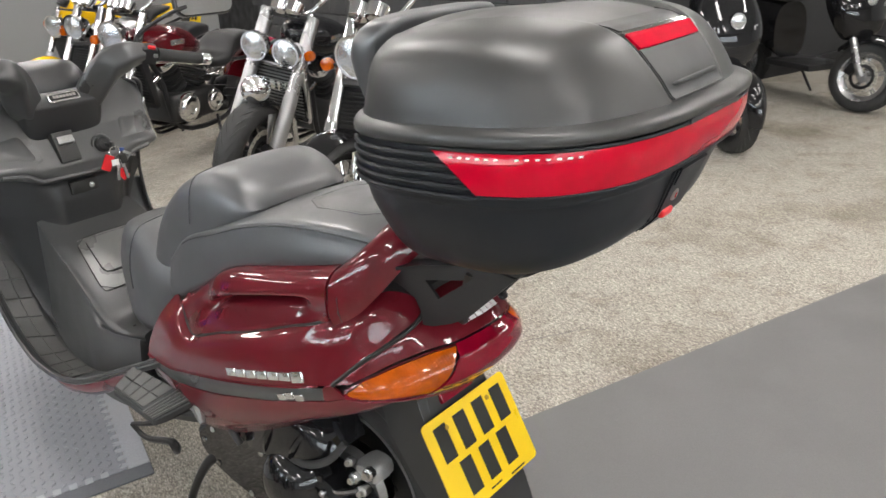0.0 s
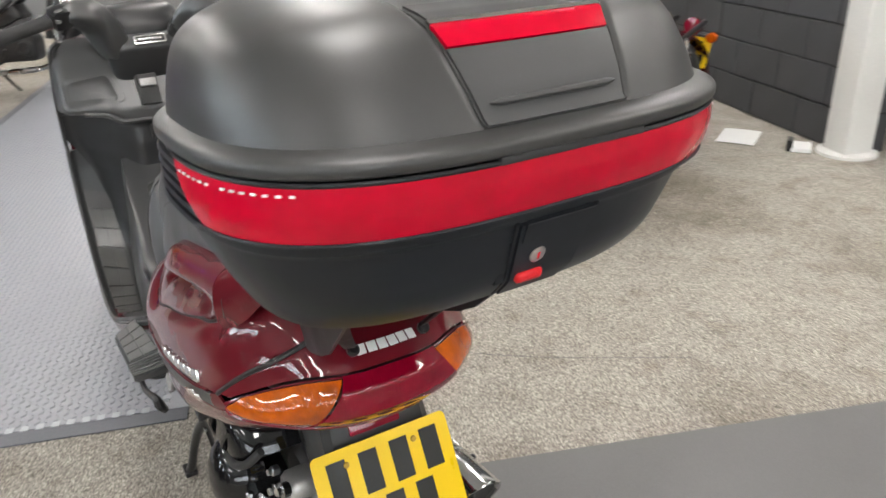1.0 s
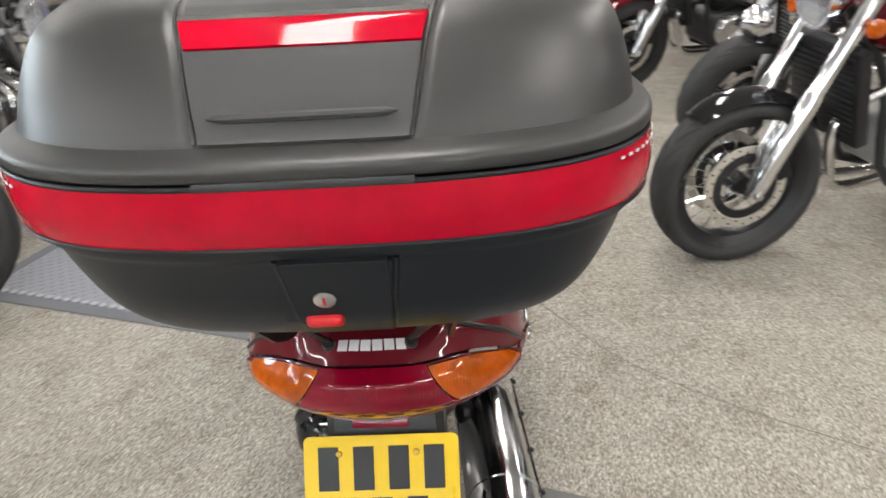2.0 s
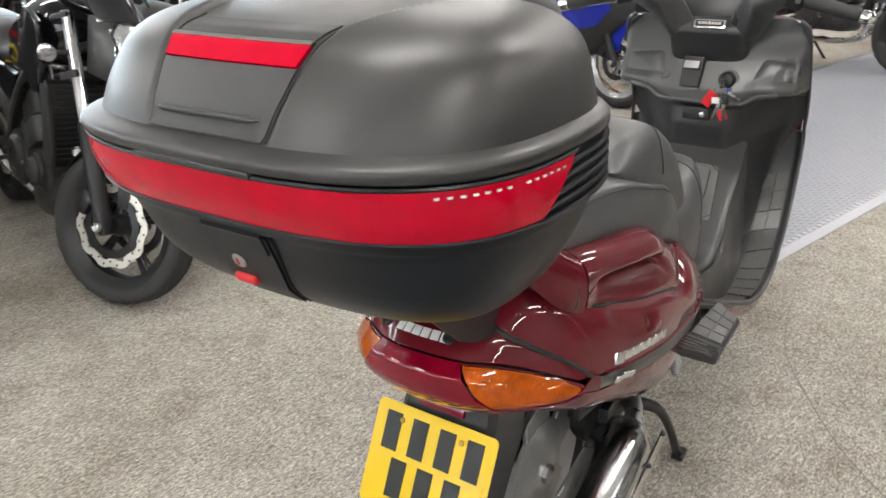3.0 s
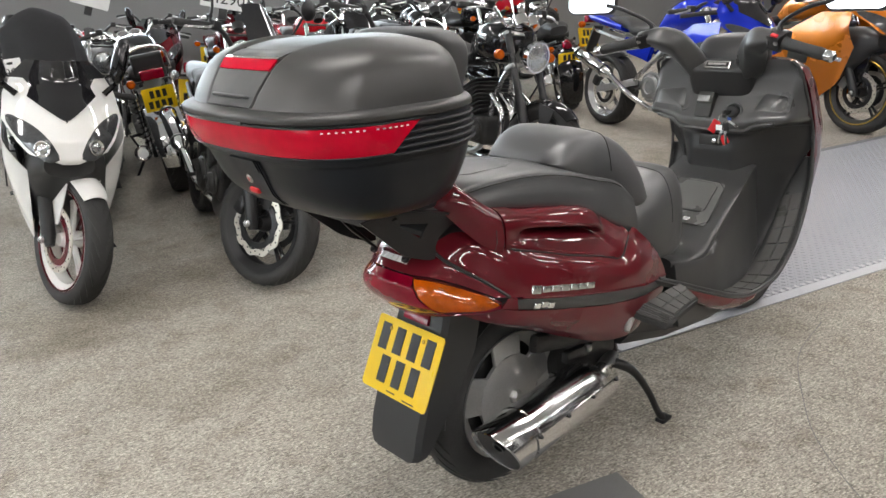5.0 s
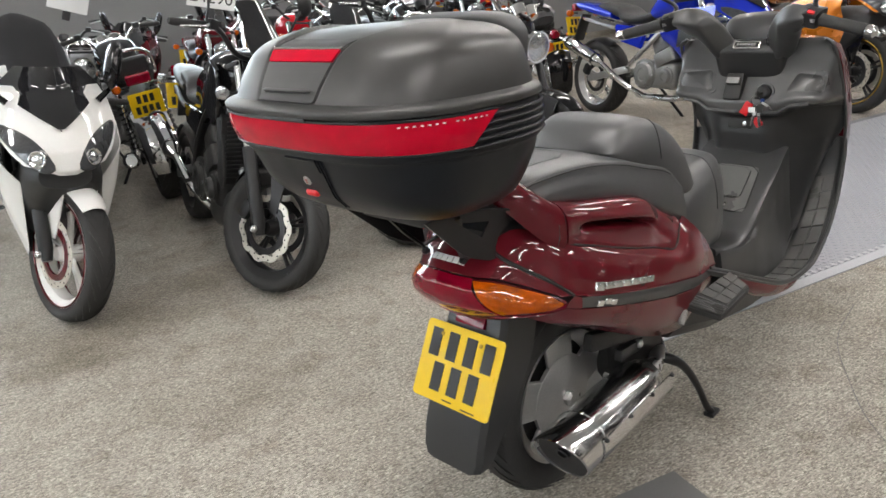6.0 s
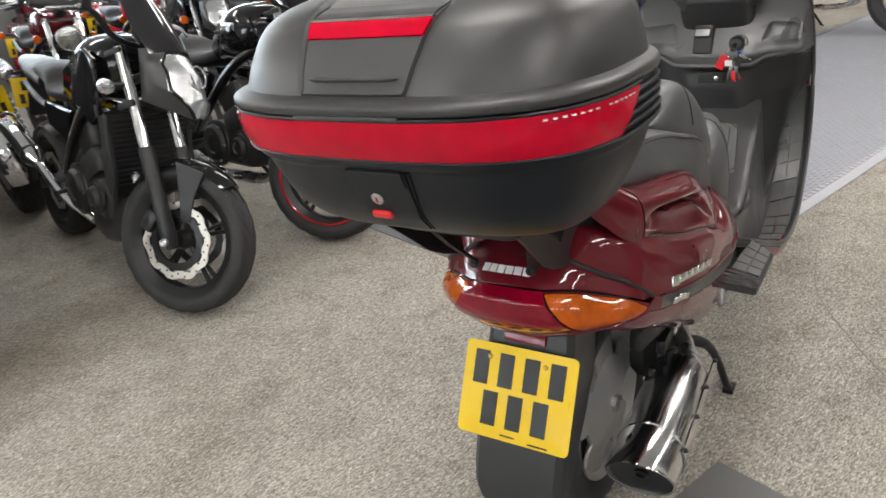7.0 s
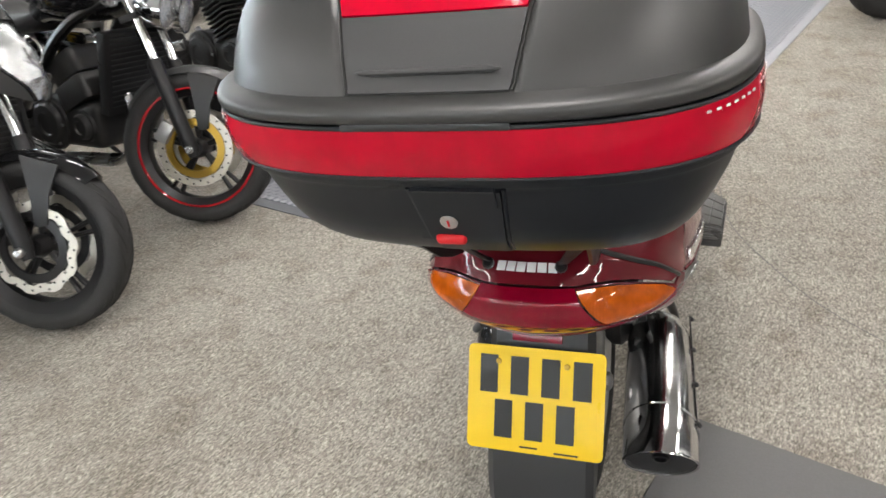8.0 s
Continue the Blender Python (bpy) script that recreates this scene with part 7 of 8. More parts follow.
    for s in (1, -1):
        bm = B()
        if cruiser:
            plate(bm, [(-0.05, 0.0), (0.04, 0.0), (0.02, -0.17), (-0.02, -0.17)], Matrix.Translation((s * (tw / 2 + 0.012), -0.05, R + 0.24)) @ pose(0, 0, 0, 90, 0, 90) @ pose(0, 0, 0, 0, 0, 8), 0.006, 0.001)
        else:
            arm = [(-0.13, 0.265), (-0.02, 0.300), (0.07, 0.288), (0.045, 0.18), (0.010, 0.07), (-0.045, 0.065), (-0.095, 0.16)] if sport else [(-0.01, 0.296), (0.115, 0.268), (0.072, 0.17), (0.062, 0.075), (0.018, 0.070), (0.012, 0.16)]
            plate(bm, arm, Matrix.Translation((s * (tw / 2 + 0.011), 0, R)) @ pose(0, 0, 0, 90, 0, 90), 0.007, 0.002)
        st("mudguard_stay", bm, "chrome" if cruiser else (fender if sport else "trim_matt"), fg)
    if grille:
        bm = B()
        lathe(bm, [(0, 0.075), (0.030, 0.070), (0.062, 0.045), (0.078, 0.010), (0.074, -0.030), (0.045, -0.050), (0, -0.052)], Vector((0, 0.16, R)) + ax * 0.40, (0, 1, 0.1), 28)
        st("fork_cover", bm, "chrome", bike, "polished chrome cover between the fork legs")
    # frame
    hd = Vector((0, -0.02, R)) + ax * 0.64
    for s in (1, -1):
        bm = B()
        if cruiser or fins:
            tube(bm, [hd, (s * 0.05, -0.48, 0.62), (s * 0.12, -0.55, 0.26), (s * 0.13, -wb * 0.66, 0.24), (s * 0.12, -wb * 0.78, 0.45)], 0.018, 8, smooth=4)
        else:
            tube(bm, [hd, (s * 0.13, -0.46, 0.80), (s * 0.15, -0.70, 0.62), (s * 0.12, -wb * 0.68, 0.42)], [0.03, 0.034, 0.034, 0.03], 10, smooth=4, flat=0.6)
        part("frame_rail", bm, M[frame_mat], bike)
        bm = B()
        tube(bm, [(s * 0.10, -wb * 0.55, 0.66), (s * 0.12, -wb * 0.85, seat_h - 0.08), (s * 0.08, -wb * 1.12, seat_h - 0.02)], 0.014, 8, smooth=4)
        part("sub_frame", bm, M[frame_mat], bike)
        bm = B()
        box(bm, (s * (rw / 2 + 0.035), -wb * 0.84, 0.5 * (0.40 + rr)), (0.030, wb * 0.36, 0.055), pose(0, 0, 0, math.degrees(math.atan2(0.40 - rr, wb * 0.32)), 0, 0), 0.010)
        part("swing_arm", bm, M[frame_mat if not sport else "alloy"], bike)
        if cruiser or fins:
            bm = B()
            tube(bm, [(s * (rw / 2 + 0.05), -wb + 0.02, rr + 0.02), (s * (rw / 2 + 0.045), -wb + 0.10, seat_h - 0.06)], 0.016, 10)
            sh = part("shock_absorber", bm, M["chrome"], bike)
            bm = B()
            x0 = s * (rw / 2 + 0.05)
            zz = seat_h - 0.12 - rr - 0.06
            tube(bm, [(x0 + 0.026 * math.cos(a), -wb + 0.03 + 0.06 * a / 60 + 0.026 * math.sin(a), rr + 0.06 + zz * a / 60) for a in np.linspace(0, 60, 130)], 0.005, 5)
            part("spring", bm, M["chrome" if cruiser else "black_metal"], sh)
        bm = B()
        tube(bm, [(s * 0.12, -wb * 0.62, 0.36), (s * 0.22, -wb * 0.60, 0.35)], 0.011, 8)
        part("foot_peg", bm, M["rubber"], bike)
    # engine: crankcase, cylinders with fins or a smooth block, covers on both sides
    bm = B()
    box(bm, (0, -wb * 0.46, 0.38), (0.30, 0.44, 0.20), None, 0.05, 3)
    eng = part("engine", bm, M[engine], bike, "engine with side covers")
    if cruiser:
        for k, tilt in enumerate((-24, 22)):
            for j in range(8):
                bm = B()
                mm = pose(0, -wb * 0.46 + (0.055 if k == 0 else -0.075), 0.47, tilt, 0, 0)
                plate(bm, rounded(0.17, 0.16, 0.05), mm @ pose(0, 0, 0.02 + 0.021 * j), 0.008, 0.002)
                part("cylinder_fin", bm, M[engine if j % 2 else "black_metal"], eng)
            bm = B()
            plate(bm, rounded(0.15, 0.15, 0.05), pose(0, -wb * 0.46 + (0.055 if k == 0 else -0.075), 0.47, tilt, 0, 0) @ pose(0, 0, 0.21), 0.06, 0.02)
            part("rocker_cover", bm, M["chrome"], eng, "chrome rocker cover")
    else:
        for j in range(9 if fins else 2):
            bm = B()
            mm = pose(0, -wb * 0.37, 0.46, 24, 0, 0)
            if fins:
                plate(bm, rounded(0.34, 0.18, 0.02), mm @ pose(0, 0, 0.02 + 0.024 * j), 0.008, 0.002)
            else:
                plate(bm, rounded(0.32 - 0.03 * j, 0.21, 0.03), mm @ pose(0, 0, 0.06 + 0.11 * j), 0.105, 0.012)
            part("cylinder_fin" if fins else "cylinder_block", bm, M[engine], eng)
    for s, r, y in ((1, 0.105, -wb * 0.52), (-1, 0.09, -wb * 0.40), (1, 0.06, -wb * 0.36), (-1, 0.07, -wb * 0.57)):
        bm = B()
        lathe(bm, [(0, 0.030), (r * 0.42, 0.031), (r * 0.48, 0.038), (r * 0.76, 0.037), (r * 0.86, 0.028), (r * 0.90, 0.015), (r * 1.08, 0.013), (r * 1.12, 0.0)], (s * 0.145, y, 0.38), (s, 0, 0), 28)
        part("engine_cover", bm, M["chrome" if cruiser else ("cast" if engine != "dark_engine" else engine)], eng)
    for k in range(6):
        bm = B()
        a = k * math.pi / 3
        lathe(bm, [(0, 0), (0.007, 0), (0.007, 0.006), (0, 0.007)], (0.165, -wb * 0.52 + 0.095 * math.cos(a), 0.38 + 0.095 * math.sin(a)), (1, 0, 0), 6)
        part("cover_bolt", bm, M["steel"], eng)
    # radiator with its fins
    if rad and not sport:
        bm = B()
        box(bm, (0, -0.30, 0.60), (0.33, 0.045, 0.33), pose(0, 0, 0, -14, 0, 0), 0.006)
        rd = part("radiator", bm, M["black_metal"], bike)
        for k in range(14):
            bm = B()
            box(bm, (0, -0.274 + (k - 6.5) * 0.0053, 0.60 + (k - 6.5) * 0.0205), (0.28, 0.008, 0.006), pose(0, 0, 0, -14, 0, 0))
            part("radiator_fin", bm, M["cast" if grille else "dark_engine"], rd)
        if grille:
            bm = B()
            for x0, z0, w0, h0 in ((0, 0.755, 0.36, 0.03), (0, 0.445, 0.36, 0.03), (-0.17, 0.60, 0.03, 0.30), (0.17, 0.60, 0.03, 0.30)):
                box(bm, (x0, -0.265 + (z0 - 0.6) * 0.26, z0), (w0, 0.03, h0), pose(0, 0, 0, -14, 0, 0), 0.008)
            part("radiator_surround", bm, M["chrome"], rd, "chrome radiator surround")
            for k in range(3):
                bm = B()
                box(bm, (-0.05 + 0.05 * k, -0.262, 0.62), (0.036, 0.006, 0.06), pose(0, 0, 0, -14, 0, 0), 0.002)
                part("lettering_bar", bm, M["badge"], rd)
    # exhaust
    for k, x in enumerate((-0.06, 0.06) if not fins else (-0.10, -0.035, 0.035, 0.10)):
        bm = B()
        tube(bm, [(x, -wb * 0.30, 0.60), (x * 1.1, -0.31, 0.50), (x * 1.1, -0.33, 0.32), (x * 0.9 + 0.03, -0.46, 0.215), (0.08, -wb * 0.62, 0.205)], 0.019, 10, smooth=5)
        part("header_pipe", bm, M["chrome" if cruiser or fins else "steel"], bike, "")
    runs = {"right_high": [((0.15, -wb * 0.70, 0.30), (0.185, -wb * 0.86, 0.44), (0.20, -wb * 1.16, 0.60))], "right_low": [((0.14, -wb * 0.66, 0.22), (0.18, -wb * 0.80, 0.26), (0.19, -wb * 1.14, 0.34))],
            "twin_low": [((0.14, -wb * 0.60, 0.22), (0.19, -wb * 0.8, 0.27), (0.20, -wb * 1.20, 0.31)), ((0.14, -wb * 0.60, 0.30), (0.19, -wb * 0.8, 0.36), (0.20, -wb * 1.14, 0.41))],
            "both": [((0.14, -wb * 0.66, 0.22), (0.18, -wb * 0.80, 0.26), (0.20, -wb * 1.16, 0.36)), ((-0.14, -wb * 0.66, 0.22), (-0.18, -wb * 0.80, 0.26), (-0.20, -wb * 1.16, 0.36))], "under": [((0.12, -wb * 0.62, 0.20), (0.15, -wb * 0.7, 0.22), (0.16, -wb * 0.86, 0.27))]}[pipes]
    for a, b, c in runs:
        bm = B()
        tube(bm, [(0.08 * (1 if a[0] > 0 else -1), -wb * 0.58, 0.205), a, b], 0.022, 12, smooth=4)
        e = part("exhaust", bm, M[pipe], bike, "bright metal exhaust")
        b, c = Vector(b), Vector(c)
        d = (c - b).normalized()
        ln = (c - b).length
        bm = B()
        lathe(bm, [(0.022, -0.03), (0.045, 0.02), (0.050, 0.03), (0.050, ln - 0.02), (0.044, ln), (0.036, ln + 0.004), (0.034, ln - 0.03), (0.0, ln - 0.03)], b, d, 28)
        part("silencer", bm, M[pipe], e, "bright metal silencer")
        for q in (0.06, ln - 0.05):
            bm = B()
            lathe(bm, [(0.049, q), (0.053, q), (0.053, q + 0.018), (0.049, q + 0.018), (0.049, q)], b, d, 28, caps=False)
            part("silencer_band", bm, M["black_metal"], e)
    # tank, seat, side covers, tail
    bm = B()
    y0 = -0.30 if not cruiser else -0.36
    if cruiser:
        loft(bm, [(y0, tank_top - 0.14, tank_top - 0.06, 0.05), (y0 - 0.06, tank_top - 0.20, tank_top - 0.01, 0.12), (y0 - 0.20, tank_top - 0.24, tank_top, 0.165), (y0 - 0.38, tank_top - 0.24, tank_top - 0.04, 0.145), (y0 - 0.52, tank_top - 0.22, tank_top - 0.12, 0.07)], 28, 5, 2.3)
    else:
        loft(bm, [(y0, tank_top - 0.17, tank_top - 0.04, 0.07), (y0 - 0.07, tank_top - 0.24, tank_top - 0.005, 0.14), (y0 - 0.22, tank_top - 0.26, tank_top, 0.165), (y0 - 0.38, tank_top - 0.26, tank_top - 0.06, 0.130), (y0 - 0.50, tank_top - 0.27, tank_top - 0.16, 0.085)], 28, 5, 2.7)
    tk = part("tank", bm, M[paint], bike, "", 60)
    bm = B()
    lathe(bm, [(0, 0), (0.034, 0), (0.034, 0.008), (0.028, 0.013), (0, 0.013)], (0, y0 - 0.17, tank_top - 0.003), (0, 0, 1), 24)
    part("filler_cap", bm, M["chrome"], tk)
    for s in (1, -1):
        bm = B()
        box(bm, (s * (0.160 if not cruiser else 0.163), y0 - 0.21, tank_top - 0.10), (0.004, 0.12, 0.034), None, 0.0015)
        part("tank_badge", bm, M["badge"], tk)
        bm = B()
        skin(bm, [[(s * x, y, z) for y, z in ((-wb * 0.58, 0.56), (-wb * 0.54, seat_h - 0.08), (-wb * 0.80, seat_h - 0.06), (-wb * 0.78, 0.62))] for x in (0.10, 0.135)])
        bmesh.ops.bevel(bm, geom=bm.edges[:], offset=0.012, segments=2, affect="EDGES")
        part("side_cover", bm, M[paint if not cruiser else "silver_paint"], bike)
    bm = B()
    ys0 = y0 - 0.46
    if cruiser:
        loft(bm, [(ys0 + 0.03, seat_h - 0.05, seat_h + 0.02, 0.09), (ys0 - 0.08, seat_h - 0.10, seat_h - 0.02, 0.15), (ys0 - 0.24, seat_h - 0.11, seat_h + 0.0, 0.17), (ys0 - 0.34, seat_h - 0.06, seat_h + 0.10, 0.15), (ys0 - 0.52, seat_h - 0.02, seat_h + 0.11, 0.12), (ys0 - 0.66, seat_h, seat_h + 0.08, 0.08)], 28, 4, 2.8)
    else:
        loft(bm, [(ys0 + 0.02, seat_h - 0.02, seat_h + 0.05, 0.07), (ys0 - 0.10, seat_h - 0.06, seat_h + 0.02, 0.13), (ys0 - 0.28, seat_h - 0.06, seat_h + 0.02, 0.145), (ys0 - 0.38, seat_h - 0.02, seat_h + 0.08, 0.125), (ys0 - 0.58, seat_h + 0.03, seat_h + 0.10, 0.11), (ys0 - 0.70, seat_h + 0.05, seat_h + 0.09, 0.07)], 28, 4, 2.8)
    part("seat", bm, M[seat], bike, "padded vinyl seat", 60)
    bm = B()
    if cruiser or fins:
        shell(bm, guard_arc(rr + 0.05, rw + 0.05, 30, 215 if cruiser else 190, -wb, rr), 30, 10, 0.003)
        part("rear_mudguard", bm, M[paint if cruiser else "chrome"], bike, "", 50)
        ty, tz = (-wb - rr * 0.72, rr + 0.34) if cruiser else (-wb - 0.24, seat_h + 0.03)
    else:
        loft(bm, [(-wb * 0.84, seat_h - 0.03, seat_h + 0.05, 0.125), (-wb * 1.0, seat_h + 0.0, seat_h + 0.09, 0.115), (-wb * 1.16, seat_h + 0.04, seat_h + 0.11, 0.08), (-wb * 1.24, seat_h + 0.07, seat_h + 0.11, 0.045)], 24, 4, 2.8)
        part("tail_unit", bm, M["trim_matt" if paint == "black_gloss" else paint], bike, "", 60)
        bm = B()
        shell(bm, guard_arc(rr + 0.03, rw + 0.01, 60, 150, -wb, rr), 16, 8, 0.003)
        part("rear_hugger", bm, M["black_metal"], bike)
        ty, tz = -wb * 1.22, seat_h + 0.05
        bm = B()
        box(bm, (0, ty + 0.03, tz - 0.15), (0.10, 0.02, 0.24), pose(0, 0, 0, -24, 0, 0), 0.005)
        part("plate_hanger", bm, M["trim_matt"], bike)
    bm = B()
    if cruiser:
        lathe(bm, [(0, 0.05), (0.03, 0.046), (0.045, 0.02), (0.048, -0.02), (0.0, -0.03)], (0, ty - 0.03, tz), (0, -1, 0), 24)
    else:
        box(bm, (0, ty - 0.015, tz + 0.015), (0.15, 0.05, 0.065), pose(0, 0, 0, 12, 0, 0), 0.014, 3)
    part("tail_light", bm, M["tail_red"], bike, "red tail light")
    if fins:
        bm = B()
        tube(bm, [(0.13, -wb * 0.80, seat_h + 0.02), (0.14, -wb - 0.02, seat_h + 0.05), (0.12, -wb - 0.14, seat_h + 0.17), (0.05, -wb - 0.17, seat_h + 0.21), (-0.05, -wb - 0.17, seat_h + 0.21), (-0.12, -wb - 0.14, seat_h + 0.17), (-0.14, -wb - 0.02, seat_h + 0.05), (-0.13, -wb * 0.80, seat_h + 0.02)], 0.011, 10, smooth=5)
        part("grab_rail", bm, M["chrome"], bike, "chrome grab rail")
        bm = B()
        box(bm, (0, -wb - 0.13, seat_h + 0.10), (0.20, 0.05, 0.14), pose(0, 0, 0, 10, 0, 0), 0.02, 3)
        part("back_pad", bm, M["bike_seat"], bike)
    if plate_on:
        number_plate(bike, (0, ty - 0.06, tz - 0.14), 16)
    for s in (1, -1):
        flasher(bike, (s * 0.06, ty + 0.03, tz - 0.03), (s, 0, 0), flash)
        if not sport:
            c = S @ (Vector((s * 0.11, 0.0, R)) + ax * 0.60)
            flasher(bike, c, (s, 0.1, 0), flash)
    # handlebar, grips, levers, mirrors, clocks
    top = Vector((0, -0.02, R)) + ax * (0.78 if cruiser else 0.74)
    by, bz = (-0.16, 0.14) if cruiser else ((-0.05, 0.05 + bar_up) if not sport else (-0.03, -0.03))
    bm = B()
    pts = [top + Vector((-bar_w, by - 0.05, bz)), top + Vector((-bar_w * 0.55, by * 0.6, bz + 0.015)), top + Vector((-0.09, 0, 0.03)), top + Vector((0.09, 0, 0.03)), top + Vector((bar_w * 0.55, by * 0.6, bz + 0.015)), top + Vector((bar_w, by - 0.05, bz))]
    tube(bm, pts, 0.012, 10, smooth=4)
    hb = st("handlebar", bm, "chrome" if cruiser else bars)
    for s in (1, -1):
        e = top + Vector((s * bar_w, by - 0.05, bz))
        i = top + Vector((s * bar_w * 0.66, by * 0.72 - 0.015, bz + 0.012))
        bm = B()
        tube(bm, [i, e, e + Vector((s * 0.014, -0.004, 0))], [0.017, 0.017, 0.013], 12)
        st("grip", bm, "rubber", hb)
        bm = B()
        tube(bm, [i + Vector((0, 0.03, 0)), i + Vector((s * 0.03, 0.05, -0.006)), e + Vector((0, 0.055, -0.015))], [0.010, 0.007, 0.006], 8)
        st("lever", bm, "steel", hb)
        bm = B()
        box(bm, i + Vector((-s * 0.03, 0.01, 0.01)), (0.05, 0.05, 0.045), None, 0.01)
        st("switch_gear", bm, "black_metal", hb)
        if mirror and not sport:
            bm = B()
            mt = i + Vector((s * 0.07, 0.02, 0.19))
            tube(bm, [i + Vector((0, 0.01, 0.02)), i + Vector((s * 0.02, 0.03, 0.11)), mt], 0.006, 8, smooth=3)
            mi = st("mirror", bm, "chrome" if cruiser else "black_metal")
            bm = B()
            lathe(bm, [(0, 0.02), (0.035, 0.014), (0.052, 0.0), (0.05, -0.006), (0, -0.007)], mt + Vector((s * 0.02, 0, 0.02)), (0, 1, 0.1), 24)
            st("mirror_head", bm, "chrome" if cruiser else "black_metal", mi)
    if not sport:
        for x in ((-0.045, 0.045) if fins or cruiser else (0.0,)):
            bm = B()
            lathe(bm, [(0, -0.05), (0.042, -0.045), (0.048, 0.0), (0.050, 0.012), (0.044, 0.014), (0, 0.014)], top + Vector((x, 0.05, 0.07)), (0, -0.6, 0.8), 24)
            ck = st("clock", bm, "chrome" if cruiser or fins else "black_metal")
            bm = B()
            lathe(bm, [(0, 0.015), (0.040, 0.015), (0.040, 0.016), (0, 0.016)], top + Vector((x, 0.05, 0.07)), (0, -0.6, 0.8), 24)
            st("clock_face", bm, "ink", ck)
    # headlights
    lp = Vector((0, 0.10, R)) + ax * (0.66 if cruiser else 0.60)
    if lamp == "single":
        round_lamp(bike, S @ lp, 0.085, S.to_3x3() @ Vector((0, 1, -0.12)), "chrome" if cruiser or fins else "black_metal")
    elif lamp == "twin":
        for x in (-0.095, 0.095):
            round_lamp(bike, S @ (lp + Vector((x, 0.03, -0.04))), 0.076, S.to_3x3() @ Vector((0, 1, -0.15)), "chrome")
    elif lamp == "mask":
        def lens_at(x, v):
            """Front of the headlight from its top to its lower tip; x runs from one edge to the other."""
            w = lin(v, (0, 0.22, 0.60, 1), (0.045, 0.090, 0.098, 0.030))
            return Vector((x * w, lp.y + lin(v, (0, 0.4, 0.8, 1), (0.035, 0.125, 0.160, 0.150)) - 7.0 * (x * w) ** 2, lp.z + 0.145 - 0.235 * v - 0.02 * abs(x) * v))

        bm = B()
        shell(bm, lambda u, v: lens_at(2 * u - 1, v), 20, 16, 0.006)
        hl = st("headlight", bm, "head_glass", bike, "angular headlight behind clear faceted glass", 50)
        for s in (1, -1):
            def cheek(u, v):
                a = lens_at(s, v)
                b = Vector((s * 0.070, lp.y - 0.085 + 0.02 * v, lp.z + 0.135 - 0.190 * v))
                p = a.lerp(b, u)
                p.x += s * 0.016 * math.sin(math.pi * u) * math.sin(math.pi * v) ** 0.5
                return p
            bm = B()
            shell(bm, cheek, 12, 12, 0.005 * s)
            st("lamp_cheek", bm, "trim", hl, "matt dark grey headlight cheek", 35)
            bm = B()
            tube(bm, [lens_at(s * 0.97, v) + Vector((0, 0.004, 0)) for v in np.linspace(0.02, 0.98, 14)], 0.006, 6)
            st("lamp_bezel", bm, "black_gloss", hl)
        bm = B()
        lathe(bm, [(0.044, 0.0), (0.046, 0.004), (0.040, 0.007), (0.038, 0.003), (0.044, 0.0)], lens_at(0, 0.42) + Vector((0, 0.002, 0)), (0, 1, 0.25), 24, caps=False)
        st("lamp_ring", bm, "chrome", hl)
        bm = B()

        def flyscreen(u, v):
            x = (u - 0.5) * 2
            w = lin(v, (0, 0.3, 1), (0.105, 0.120, 0.062))
            return (x * w, lp.y + 0.055 - 0.235 * v - 0.060 * x * x, lp.z + 0.135 + 0.275 * v + 0.03 * v * (1 - v) - 0.02 * x * x)
        shell(bm, flyscreen, 14, 12, 0.004)
        st("fly_screen", bm, "smoke", bike, "tall smoked fly screen")
        # tank wings beside the radiator
        for s in (1, -1):
            bm = B()
            plate(bm, [(-0.30, 0.960), (-0.40, 1.000), (-0.66, 0.900), (-0.70, 0.800), (-0.52, 0.770), (-0.40, 0.700), (-0.315, 0.745), (-0.275, 0.860)], Matrix.Translation((s * 0.163, 0, 0)) @ pose(0, 0, 0, 90, 0, 90) , 0.022, 0.008)
            part("tank_wing", bm, M[paint], bike, "glossy black tank wing", 40)
            bm = B()
            plate(bm, [(-0.26, 0.74), (-0.33, 0.75), (-0.36, 0.46), (-0.30, 0.42), (-0.25, 0.50)], Matrix.Translation((s * 0.158, 0, 0)) @ pose(0, 0, 0, 90, 0, 90), 0.020, 0.006)
            part("radiator_shroud", bm, M["trim_matt"], bike)
        bm = B()
        skin(bm, [oval(0, y, z, w, hh, 18, 3) for y, z, w, hh in ((-0.30, 0.36, 0.05, 0.07), (-0.36, 0.30, 0.11, 0.11), (-0.60, 0.25, 0.14, 0.10), (-0.74, 0.23, 0.12, 0.07))])
        part("belly_pan", bm, M["trim_matt"], bike, "", 45)
    if sport:
        fairing(bike, paint, R, wb, flash, half)
    # side stand
    bm = B()
    k = math.tan(radians(lean))
    sx = -0.30
    tube(bm, [(-0.12, -wb * 0.60, 0.26), (sx + 0.03, -wb * 0.52, 0.05 - k * 0.24), (sx - 0.0, -wb * 0.50, 0.018 + sx * k)], 0.011, 8)
    box(bm, (sx - 0.01, -wb * 0.50, 0.012 + (sx - 0.01) * k), (0.06, 0.05, 0.014), pose(0, 0, 0, 0, -lean, 0), 0.003)
    part("side_stand", bm, M["black_metal"], bike)
    return bike


